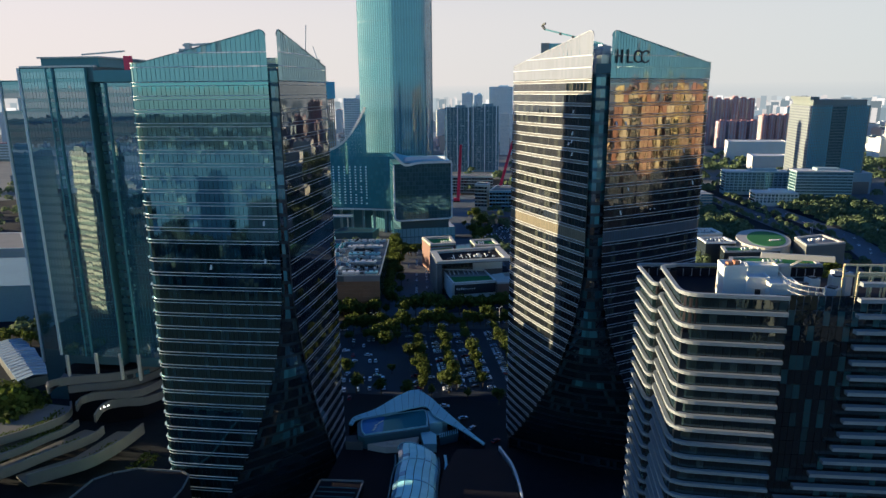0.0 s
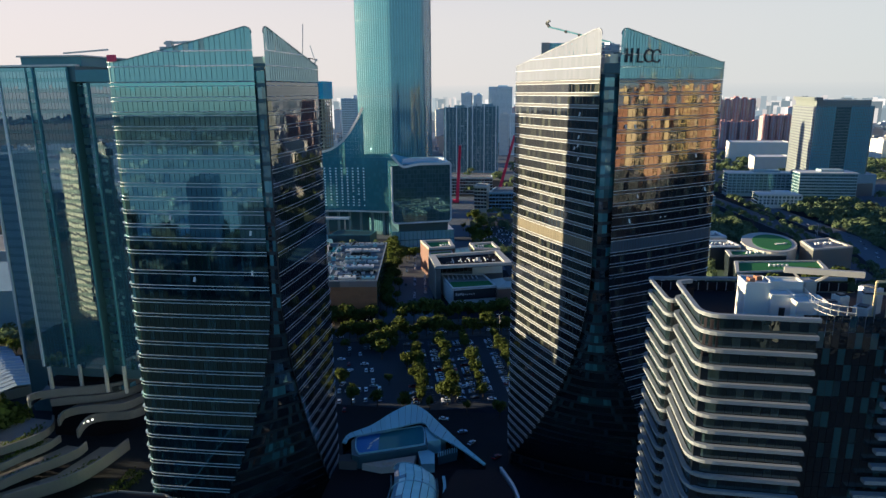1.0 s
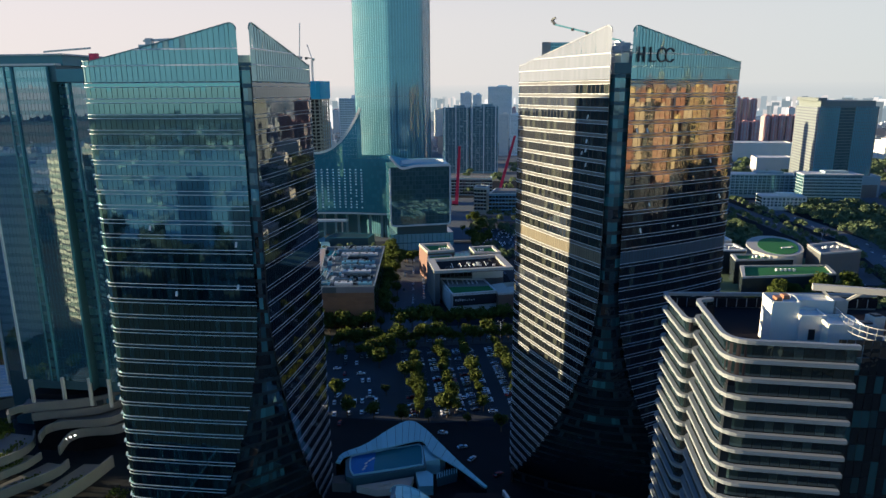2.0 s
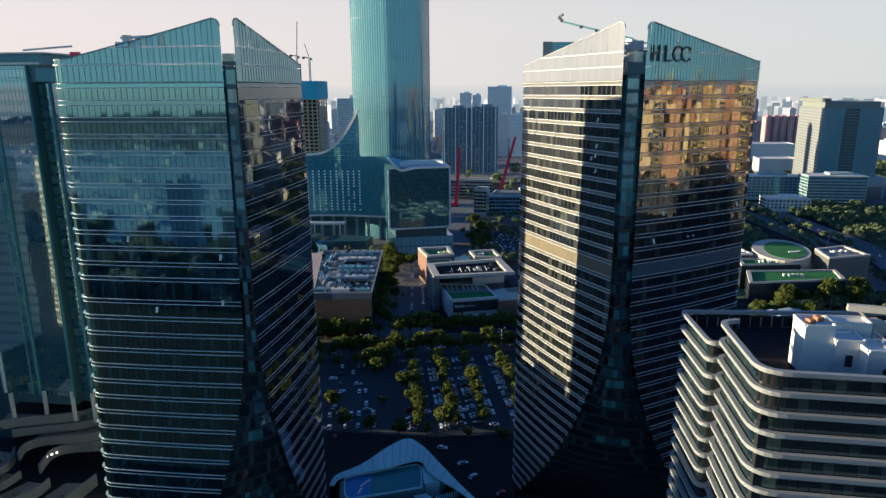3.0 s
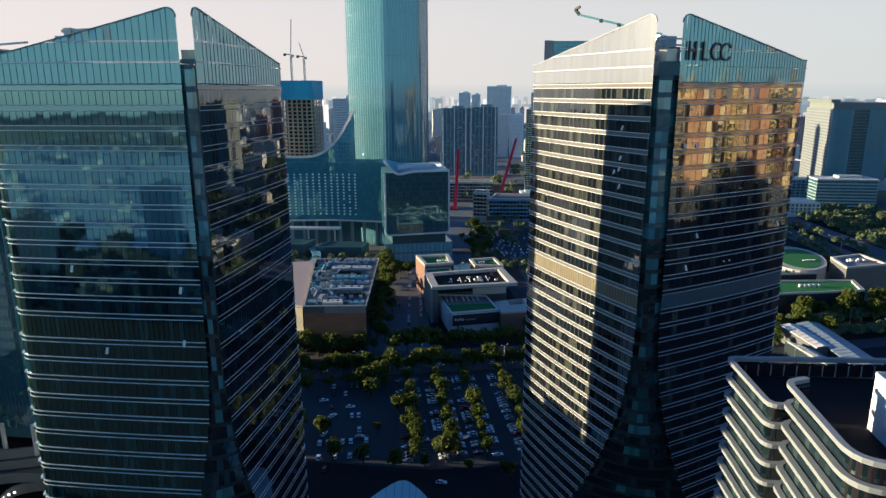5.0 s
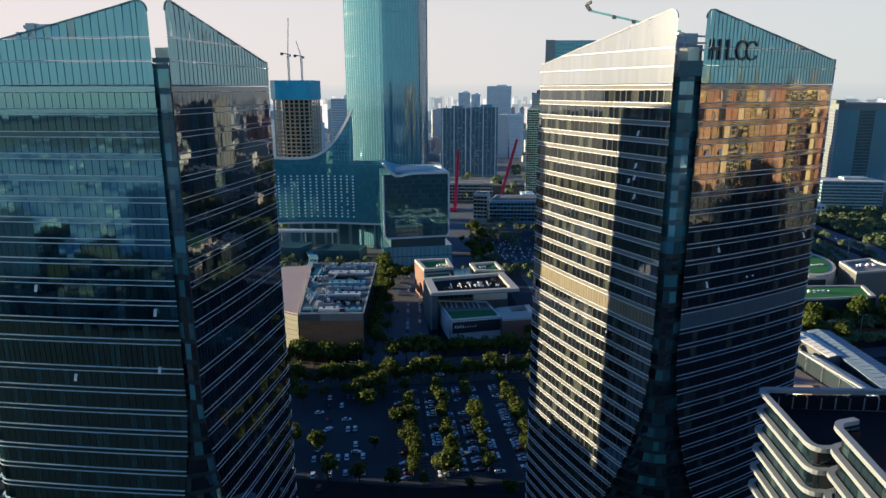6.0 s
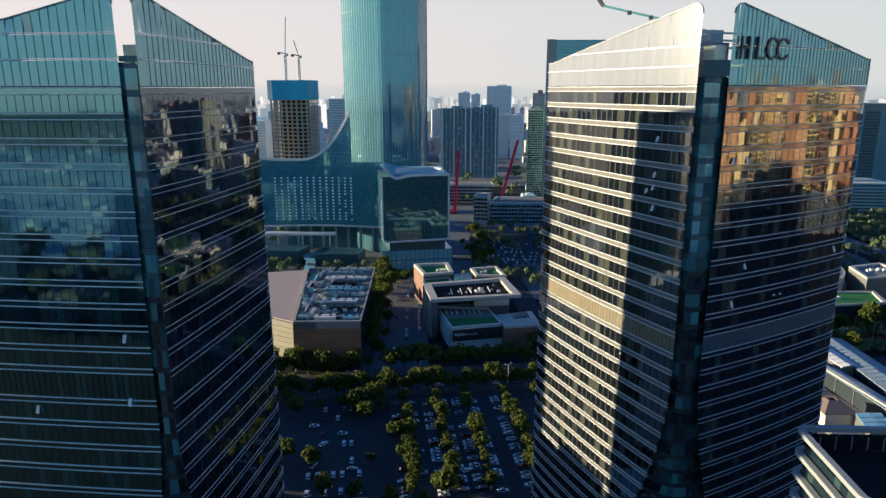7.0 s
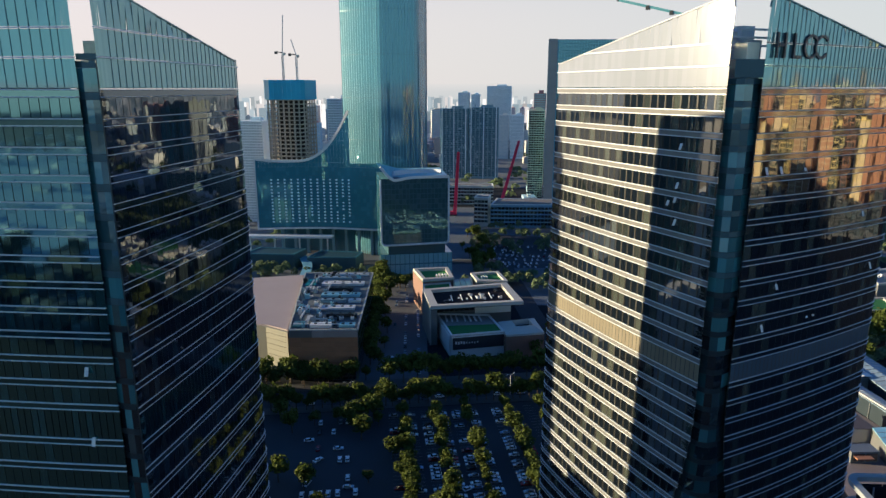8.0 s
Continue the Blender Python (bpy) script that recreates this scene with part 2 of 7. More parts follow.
LEAF = material("leaf", (0.045, 0.072, 0.014), 0.75, 0, 0.45, 0.3, 2, 0, 0.2, (0.115, 0.145, 0.028))


def leafy(m, share):
    """Lets part of the light through the leaves."""
    n, l = m.node_tree.nodes, m.node_tree.links
    b, thin, mix = n["Principled BSDF"], n.new("ShaderNodeBsdfTranslucent"), n.new("ShaderNodeMixShader")
    l.new(b.inputs["Base Color"].links[0].from_socket, thin.inputs["Color"])
    mix.inputs["Fac"].default_value = share
    l.new(b.outputs[0], mix.inputs[1])
    l.new(thin.outputs[0], mix.inputs[2])
    l.new(mix.outputs[0], n["Material Output"].inputs["Surface"])


leafy(LEAF, 0.35)
leafy(FAR_LEAF, 0.3)
BARK = material("bark", (0.09, 0.065, 0.045), 0.9, 0, 0.2, 0.5, 6, 0.3)
STEEL = material("steel", (0.42, 0.43, 0.44), 0.4, 0.5, 0.15)
UNIT = material("roof_unit", (0.45, 0.46, 0.46), 0.5, 0.2, 0.3, 0.2, 2)
RED = material("red_paint", (0.72, 0.03, 0.09), 0.45, 0, 0.1)
BLUE_NET = material("blue_netting", (0.02, 0.30, 0.48), 0.7, 0, 0.15, 0.1, 1)
RAW = material("raw_concrete", (0.34, 0.28, 0.235), 0.85, 0, 0.2, 0.1, 2)
VOID = material("void", (0.02, 0.018, 0.017), 0.9, 0, 0.3)
# two tints of one pool, its reflection put into the water colour
POOL = material("pool_water", (0.015, 0.12, 0.36), 0.08, 0, 0.15, 0.1, 1, 0, 0.3)
POOL_TEAL = material("teal_pool_water", (0.015, 0.14, 0.19), 0.08, 0, 0.15, 0.1, 1, 0, 0.3)
CANOPY = material("canopy_metal", (0.22, 0.47, 0.55), 0.35, 0.3, 0.1, 0.1, 2)
SIGN = material("sign_dark", (0.03, 0.035, 0.045), 0.4, 0.2, 0.1)
YELLOW = material("pale_yellow_steel", (0.55, 0.46, 0.28), 0.5, 0.1, 0.1)
TYRE = material("tyre", (0.02, 0.02, 0.02), 0.8)
LINE = material("road_line", (0.26, 0.26, 0.26), 0.7)


def city_mix(name, tones, rough=0.85):
    """Painted city walls: one plain tone for each block, weathered at two scales."""
    m = material(name, (0.4, 0.4, 0.4), rough, 0, 0.12, 0.03, 0.4, 0, 0.2)
    n, l = m.node_tree.nodes, m.node_tree.links
    b = n["Principled BSDF"]
    old = b.inputs["Base Color"].links[0].from_socket
    geo, ramp, mul = n.new("ShaderNodeNewGeometry"), n.new("ShaderNodeValToRGB"), n.new("ShaderNodeMix")
    ramp.color_ramp.interpolation = "CONSTANT"
    e = ramp.color_ramp.elements
    e[0].color = (*tones[0], 1)
    e[1].position, e[1].color = 1 / len(tones), (*tones[1], 1)
    for k in range(2, len(tones)):
        e.new(k / len(tones)).color = (*tones[k], 1)
    l.new(geo.outputs["Random Per Island"], ramp.inputs["Fac"])
    mul.data_type, mul.blend_type = "RGBA", "MULTIPLY"
    mul.inputs["Factor"].default_value = 1.0
    lift = n.new("ShaderNodeVectorMath")
    lift.operation = "SCALE"
    lift.inputs["Scale"].default_value = 2.5
    l.new(old, lift.inputs[0])
    l.new(ramp.outputs["Color"], mul.inputs["A"])
    l.new(lift.outputs["Vector"], mul.inputs["B"])
    l.new(mul.outputs["Result"], b.inputs["Base Color"])
    return m


# dark tones: evening shade put into the wall colours
CITY_NEAR = city_mix("shaded_city_walls", [(0.06, 0.075, 0.09), (0.10, 0.11, 0.12), (0.045, 0.055, 0.06), (0.16, 0.15, 0.14), (0.08, 0.10, 0.12), (0.03, 0.045, 0.04)])
# tones of the distant quarters lifted in place of haze
CITY_PALE = city_mix("hazed_city_walls", [(0.66, 0.66, 0.65), (0.5, 0.54, 0.57), (0.58, 0.56, 0.54), (0.42, 0.48, 0.52), (0.72, 0.72, 0.70)])
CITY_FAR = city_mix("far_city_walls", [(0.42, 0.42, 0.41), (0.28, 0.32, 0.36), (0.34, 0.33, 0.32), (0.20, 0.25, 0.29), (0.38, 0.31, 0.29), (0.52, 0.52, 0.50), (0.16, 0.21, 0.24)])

# ---- building helpers ----
class Geo:
    """Gathers faces for one mesh."""

    def __init__(self):
        self.v, self.f, self.last_side = [], [], Vector((0, -1, 0))

    def face(self, *pts):
        k = len(self.v)
        self.v.extend(tuple(p) for p in pts)
        self.f.append(tuple(range(k, k + len(pts))))

    def hull(self, low, high):
        """A solid between two loops of the same length."""
        k, n = len(self.v), len(low)
        self.v.extend(tuple(p) for p in low)
        self.v.extend(tuple(p) for p in high)
        for i in range(n):
            j = (i + 1) % n
            self.f.append((k + i, k + j, k + n + j, k + n + i))
        self.f.append(tuple(k + n + i for i in range(n)))
        self.f.append(tuple(k + n - 1 - i for i in range(n)))

    def prism(self, poly, z0, z1):
        self.hull([(x, y, z0) for x, y in poly], [(x, y, z1) for x, y in poly])

    def box(self, c, s, turn=0.0):
        a, b = math.cos(radians(turn)), math.sin(radians(turn))
        x, y = s[0] / 2, s[1] / 2
        poly = [(c[0] + a * u - b * v, c[1] + b * u + a * v) for u, v in ((-x, -y), (x, -y), (x, y), (-x, y))]
        self.prism(poly, c[2], c[2] + s[2])

    def beam(self, p, q, w, h=None):
        """A square bar from p to q."""
        h = h or w
        p, q = Vector(p), Vector(q)
        d = (q - p).normalized()
        side = d.cross(Vector((0, 0, 1)))
        side = Vector((1, 0, 0)) if side.length < 1e-4 else side.normalized()
        up = side.cross(d)
        ring = [(-w / 2, -h / 2), (w / 2, -h / 2), (w / 2, h / 2), (-w / 2, h / 2)]
        self.hull([p + side * a + up * b for a, b in ring], [q + side * a + up * b for a, b in ring])

    def sweep(self, pts, w, h):
        """One continuous square bar along a bent line."""
        k, n = len(self.v), len(pts)
        p = [Vector(q) for q in pts]
        for i in range(n):
            d = (p[min(i + 1, n - 1)] - p[max(i - 1, 0)]).normalized()
            side = Vector((d.y, -d.x, 0))
            side = side.normalized() if side.length > 0.05 else self.last_side
            self.last_side = side
            up = side.cross(d)
            self.v.extend(tuple(p[i] + side * a * w / 2 + up * b * h / 2) for a, b in ((-1, -1), (1, -1), (1, 1), (-1, 1)))
        for i in range(n - 1):
            a, b = k + 4 * i, k + 4 * i + 4
            for j in range(4):
                jj = (j + 1) % 4
                self.f.append((a + j, a + jj, b + jj, b + j))
        e = k + 4 * (n - 1)
        self.f.extend([(k + 3, k + 2, k + 1, k), (e, e + 1, e + 2, e + 3)])

    def ribbon(self, path, z0, z1, depth, inward=0.0):
        """A band along an open plan path; path rows are x, y, nx, ny with n pointing out."""
        k = len(self.v)
        for x, y, nx, ny in path:
            for o, z in ((-inward, z0), (depth, z0), (depth, z1), (-inward, z1)):
                self.v.append((x + nx * o, y + ny * o, z))
        n = len(path)
        for i in range(n - 1):
            a, b = k + 4 * i, k + 4 * i + 4
            for j in range(4):
                jj = (j + 1) % 4
                self.f.append((a + j, b + j, b + jj, a + jj))
        self.f.append((k + 3, k + 2, k + 1, k))
        e = k + 4 * (n - 1)
        self.f.append((e, e + 1, e + 2, e + 3))

    def mesh(self, name, mat, smooth=False):
        me = bpy.data.meshes.new(name)
        me.from_pydata(self.v, [], self.f)
        me.materials.append(mat)
        if smooth:
            me.polygons.foreach_set("use_smooth", [True] * len(me.polygons))
        me.update()
        return me


def thing(name, label, category, group="", kind="", at=(0, 0, 0), turn=0.0):
    ob = new(name)
    ob.empty_display_size = 0.5
    ob.matrix_basis = pose(*at, 0, 0, turn)
    return tagged(ob, label, category, group, kind)


def part(name, geo, mat, parent, label="", smooth=False, kind=""):
    ob = new(name, geo.mesh(name, mat, smooth) if isinstance(geo, Geo) else geo)
    ob.parent = parent
    return tagged(ob, label, kind=kind)


def solid(name, geo, mat, label, category, group="", kind="", smooth=False):
    return tagged(new(name, geo.mesh(name, mat, smooth)), label, category, group, kind)


def outline(corners, radii, bow, step=1.5):
    """A dense open plan path through corners, rounded by radii and bowed outwards; rows x, y, nx, ny, s, face."""
    pts = []
    c = [Vector(p) for p in corners]
    n = len(c)
    cut = []
    for i in range(n):
        if radii[i] > 0:
            a, b = (c[i - 1] - c[i]).normalized(), (c[i + 1] - c[i]).normalized()
            cut.append((c[i] + a * radii[i], c[i] + b * radii[i]))
        else:
            cut.append((c[i], c[i]))
    for i in range(n - 1):
        p, q = cut[i][1], cut[i + 1][0]
        d = q - p
        nrm = Vector((-d.y, d.x)).normalized()
        m = max(int(d.length / step), 2)
        for k in range(m + 1):
            u = k / m
            pts.append((p + d * u + nrm * bow * 4 * u * (1 - u), i))
        if radii[i + 1] > 0:
            p, q = cut[i + 1]
            for k in range(1, 6):
                u = k / 6
                pts.append((p * (1 - u) ** 2 + c[i + 1] * 2 * u * (1 - u) + q * u * u, i + 0.5))
    rows, s = [], 0.0
    for k, (p, face) in enumerate(pts):
        a, b = pts[max(k - 1, 0)][0], pts[min(k + 1, len(pts) - 1)][0]
        d = (b - a).normalized()
        if k:
            s += (p - pts[k - 1][0]).length
        rows.append((p.x, p.y, -d.y, d.x, s, face))
    return rows


def cut_path(rows, s0, s1):
    """The stretch of an outline between two lengths."""
    ss = [r[4] for r in rows]
    out = []
    for s in [s0] + [x for x in ss if s0 + 0.05 < x < s1 - 0.05] + [s1]:
        k = min(max(int(np.searchsorted(ss, s)), 1), len(rows) - 1)
        a, b = rows[k - 1], rows[k]
        u = (s - a[4]) / max(b[4] - a[4], 1e-6)
        out.append(tuple(a[j] + (b[j] - a[j]) * u for j in range(4)))
    return out


def scaled(path, about, f):
    return [(about[0] + (x - about[0]) * f, about[1] + (y - about[1]) * f, nx, ny) for x, y, nx, ny in path]


def along(path, gap):
    """Evenly spaced pieces of a plan path: pairs of end rows."""
    seg = [math.dist(path[i][:2], path[i + 1][:2]) for i in range(len(path) - 1)]
    cum = [0.0]
    for v in seg:
        cum.append(cum[-1] + v)
    n = max(int(round(cum[-1] / gap)), 1)
    res = []
    for i in range(n + 1):
        s = cum[-1] * i / n
        k = min(max(int(np.searchsorted(cum, s)), 1), len(path) - 1)
        u = (s - cum[k - 1]) / max(cum[k] - cum[k - 1], 1e-6)
        res.append(tuple(path[k - 1][j] + (path[k][j] - path[k - 1][j]) * u for j in range(4)))
    return list(zip(res[:-1], res[1:]))


rnd = random.Random(7)
UNIT_PANE = Geo()
UNIT_PANE.hull([(-0.5, 0.02, 0), (0.5, 0.02, 0), (0.5, 0.02, 1), (-0.5, 0.02, 1)][::-1], [(-0.49, -0.02, 0.01), (0.49, -0.02, 0.01), (0.49, -0.02, 0.99), (-0.49, -0.02, 0.99)][::-1])


def pane_quad(geo, a, b, z0, z1, out=0.0, tilt=0.004, gap=0.05, top=None):
    """One flat pane between two plan rows, turned by a hair as real panes are."""
    dx, dy = b[0] - a[0], b[1] - a[1]
    ln = math.hypot(dx, dy)
    ux, uy = dx / ln, dy / ln
    nx, ny = a[2], a[3]
    t1, t2 = rnd.gauss(0, tilt) * ln / 2, rnd.gauss(0, tilt) * (z1 - z0) / 2
    pts = []
    za, zb = top or (z1, z1)
    for (px, py, s, e), z, k in (((a[0], a[1], -1, gap), z0, -1), ((b[0], b[1], 1, -gap), z0, -1), ((b[0], b[1], 1, -gap), zb, 1), ((a[0], a[1], -1, gap), za, 1)):
        o = out + s * t1 + k * t2
        pts.append((px + ux * e + nx * o, py + uy * e + ny * o, z))
    geo.face(*pts[::-1])

# ---- ground ----
g = Geo()
ring = [0, 60, 150, 300, 600, 1200, 2500, 4950]
g.v.append((0, 0, 0))
for b in ring[1:]:
    g.v.extend((b * math.cos(radians(k * 7.5)), b * math.sin(radians(k * 7.5)), 0) for k in range(48))
for k in range(48):
    g.f.append((0, 1 + k, 1 + (k + 1) % 48))
    for r in range(len(ring) - 2):
        a, b = 1 + r * 48, 49 + r * 48
        g.f.append((a + k, b + k, b + (k + 1) % 48, a + (k + 1) % 48))
solid("ground", g, GROUND, "city ground of soil, grass and paving, darkened for shade", "ground", kind="structure")
# outer ring of ground, its colour lifted to stand for haze
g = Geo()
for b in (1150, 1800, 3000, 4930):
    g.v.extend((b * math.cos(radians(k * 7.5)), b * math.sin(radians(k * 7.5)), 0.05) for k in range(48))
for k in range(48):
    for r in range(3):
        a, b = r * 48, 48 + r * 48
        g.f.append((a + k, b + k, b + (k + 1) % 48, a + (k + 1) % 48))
solid("far_ground", g, FAR_GROUND, "far city roofscape and streets paled for haze", "ground", kind="structure")


# ---- the two notched glass towers ----
def notched_tower(label, corners, notch, floors, mech, crest, shoulder, cutL, cutR, spread, glass, sides, module, detail_from, plant, fin_mat, bow=0.7, reach=0.24, flank=None, pier=None, second=None):
    """corners: end of one front face, its far corner, rear corner, other far corner, end of the other front face."""
    tower = thing("office_tower", label, "tower", "twin towers")
    rows = outline(corners, (0, 4.0, 5.0, 4.0, 0), bow)
    total = rows[-1][4]
    lenL = [r[4] for r in rows if r[5] == 0][-1]
    lenR = total - [r[4] for r in rows if r[5] >= 3][0]
    top_z = floors[0]

    def ends(z):
        a = cutL[0] * max((97 - z) / 93, 0) ** cutL[1]
        b = cutR[0] * max((97 - z) / 93, 0) ** cutR[1]
        return min(a, lenL - 0.5), total - min(b, lenR - 0.5)

    def level(z):
        s0, s1 = ends(z)
        return scaled(cut_path(rows, s0, s1), notch, 1 + spread * (shoulder - z) / 128)

    def crown_top(s):
        u = s / lenL if s < lenL else ((total - s) / lenR if s > total - lenR else 1.0)
        u = min(u, 1.0)
        z = crest + (shoulder - crest) * u ** 0.92
        d = min(s, total - s)
        r = 2.3
        return z - (r - math.sqrt(r * r - (r - d) ** 2) if d < r else 0.0)

    # solid dark core behind the skin
    core = Geo()
    zs = [0, 6, 12, 20, 30, 42, 55, 70, 85, 97, top_z]
    loops = []
    base = level(top_z)
    for z in zs:
        s0, s1 = ends(z)
        lv = scaled(cut_path(rows, s0 + 0.4, s1 - 0.4), notch, 1 + spread * (shoulder - z) / 128)
        pick = [lv[int(round(k * (len(lv) - 1) / 39))] for k in range(40)]
        loops.append([(x - nx * 0.35, y - ny * 0.35, z) for x, y, nx, ny in pick])
    for a in loops:
        core.v.extend(a)
    for r in range(len(loops) - 1):
        for i in range(39):
            k = r * 40 + i
            core.f.append((k, k + 40, k + 41, k + 1))
    core.f.append(tuple(range(len(core.v) - 40, len(core.v))))
    part("core", core, MULLION, tower, "dark structure behind the glass")

    unit = UNIT_PANE.mesh("pane", glass)
    count = 0
    for k in range(len(floors) - 1):
        z, zn = floors[k], floors[k + 1]
        path = level(z)
        # the fins are slimmer on the second front face: its shade put into their shape
        last = path[-1]
        turn_at = next(i for i in range(len(path)) if all(r[2] * last[2] + r[3] * last[3] > 0.9 for r in path[i:]))
        for stretch, low, high, out in ((path[:turn_at + 1], 0.075, 0.075, reach), (path[turn_at:], *((0.04, 0.03) if flank else (0.065, 0.055)), reach * 0.8)):
            if len(stretch) < 2:
                continue
            fins = Geo()
            fins.ribbon(stretch, z - low, z + high, out, 0.1)
            part("fin", fins, fin_mat, tower)
            # extra deep fins added so the west edge shows a sunlit glint
            west = [r for r in stretch if r[2] < -0.55]
            if flank and len(west) > 2:
                fins = Geo()
                fins.ribbon(west, z - 0.16, z + 0.14, 0.5, 0.1)
                part("corner_fin", fins, fin_mat, tower, "white fin deepened to glint at the west corner")
            fins = Geo()
            fins.ribbon(stretch, z - 0.97 - low, z - 0.97 + high, out - 0.03, 0.1)
            part("fin", fins, fin_mat, tower)
        # the second front face can take darker copies, its shade put into their colour
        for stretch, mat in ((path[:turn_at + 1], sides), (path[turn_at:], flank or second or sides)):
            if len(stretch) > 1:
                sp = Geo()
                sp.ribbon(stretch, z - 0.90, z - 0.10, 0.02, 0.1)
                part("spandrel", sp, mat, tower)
        zb, zt = zn + 0.1, z - 1.08
        if zt - zb < 0.5:
            continue
        if k == mech:
            for stretch, mat in ((path[:turn_at + 1], plant), (path[turn_at:], LOUVRE_SHADED if second else plant)):
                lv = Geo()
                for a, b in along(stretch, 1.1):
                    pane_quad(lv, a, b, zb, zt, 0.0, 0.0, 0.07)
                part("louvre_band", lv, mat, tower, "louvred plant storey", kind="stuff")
            continue
        gl, gl_flank = Geo(), Geo()
        for i, (a, b) in enumerate(along(level((zb + zt) / 2), module)):
            on_flank = flank and a[2] > 0.55
            if not on_flank and count < 300 and detail_from(k, a):
                count += 1
                dx, dy = b[0] - a[0], b[1] - a[1]
                w = math.hypot(dx, dy)
                yaw = math.degrees(math.atan2(-dy, -dx))
                ob = new("pane", unit)
                ob.parent = tower
                ob.matrix_basis = pose((a[0] + b[0]) / 2, (a[1] + b[1]) / 2, zb, rnd.gauss(0, 0.08), 0, yaw + rnd.gauss(0, 0.12)) @ Matrix.Diagonal((w - 0.1, 1, zt - zb, 1))
            else:
                pane_quad(gl_flank if on_flank else gl, a, b, zb, zt, 0.0, 0.002)
        if pier:
            # broad light mullions between the windows
            bars = Geo()
            for a, b in along(level((zb + zt) / 2), module):
                c = tuple(a[j] + (b[j] - a[j]) * 0.2 for j in range(4))
                if a[2] < 0.1:
                    pane_quad(bars, a, c, zb, zt, 0.035, 0.0, 0.0)
            part("mullions", bars, pier, tower, kind="stuff")
        if gl.f:
            part("glazing", gl, glass, tower, kind="stuff")
        if gl_flank.f:
            part("glazing", gl_flank, flank, tower, kind="stuff")

    # crown screen with a sloping top edge
    return tower, rows, level, ends, crown_top, total, lenL, lenR


def crown(tower, rows, level, crown_top, total, z0, bands, glassL, glassR, lenL, lenR, module, notch, spread, shoulder):
    for s0, s1, gm in ((0.0, lenL + 3.5, glassL), (lenL + 3.5, total - lenR - 3.5, glassR), (total - lenR - 3.5, total, glassR)):
        gl, rail = Geo(), Geo()
        path = cut_path(rows, s0, s1)
        n = max(int(round((s1 - s0) / module)), 1)
        marks = [s0 + (s1 - s0) * i / n for i in range(n + 1)]
        # finer pieces where the top edge turns down into the slot
        marks = sorted(set(marks + [e for e in (0.12, 0.35, 0.7, 1.1, 1.9, total - 0.12, total - 0.35, total - 0.7, total - 1.1, total - 1.9) if s0 < e < s1]))
        spots = [cut_path(rows, min(m, total - 0.02), min(m, total - 0.02) + 0.01)[0] for m in marks]
        pieces = list(zip(marks[:-1], marks[1:], spots[:-1], spots[1:]))
        fine = lambda sa, sb: min(sa, total - sb) < 1.9
        for lo, hi in zip([z0] + bands, bands + [400]):
            for sa, sb, a, b in pieces:
                ta, tb = min(crown_top(sa), hi - 0.15), min(crown_top(sb), hi - 0.15)
                if max(ta, tb) > lo + 0.2:
                    pane_quad(gl, a, b, lo + 0.15, hi, 0.0, 0.0005, 0.0, (max(ta, lo + 0.16), max(tb, lo + 0.16)))
        part("crown_glass", gl, gm, tower, "tall glass screen with a sloping top", kind="stuff")
        for sa, sb, a, b in pieces:
            rail.beam((a[0], a[1], crown_top(sa)), (b[0], b[1], crown_top(sb)), 0.3, 0.22)
            if not fine(sa, sb) and gm != GLASS_PALE:
                rail.beam((a[0] + a[2] * 0.03, a[1] + a[3] * 0.03, z0), (a[0] + a[2] * 0.03, a[1] + a[3] * 0.03, crown_top(sa) - 0.1), 0.08)
        part("crown_frame", rail, MULLION_PALE if gm == GLASS_PALE else MULLION_TEAL, tower, "slim metal frame of the screen", kind="stuff")
        for zb in bands:
            lo = [(x, y, nx, ny) for (x, y, nx, ny), s in zip(path, np.linspace(s0, s1, len(path))) if crown_top(s) > zb + 0.3]
            if len(lo) > 2:
                f = Geo()
                f.ribbon(lo, zb - 0.1, zb + 0.1, 0.25, 0.05)
                part("crown_fin", f, FIN if glassL == glassR or gm != glassR else NAVY_TRIM, tower)
    lv = level(z0)
    roof = Geo()
    roof.face(*[(x - nx * 0.5, y - ny * 0.5, z0 + 0.6) for x, y, nx, ny in lv][::-1])
    part("roof", roof, ROOF_GREY, tower, "grey plant roof behind the screen")


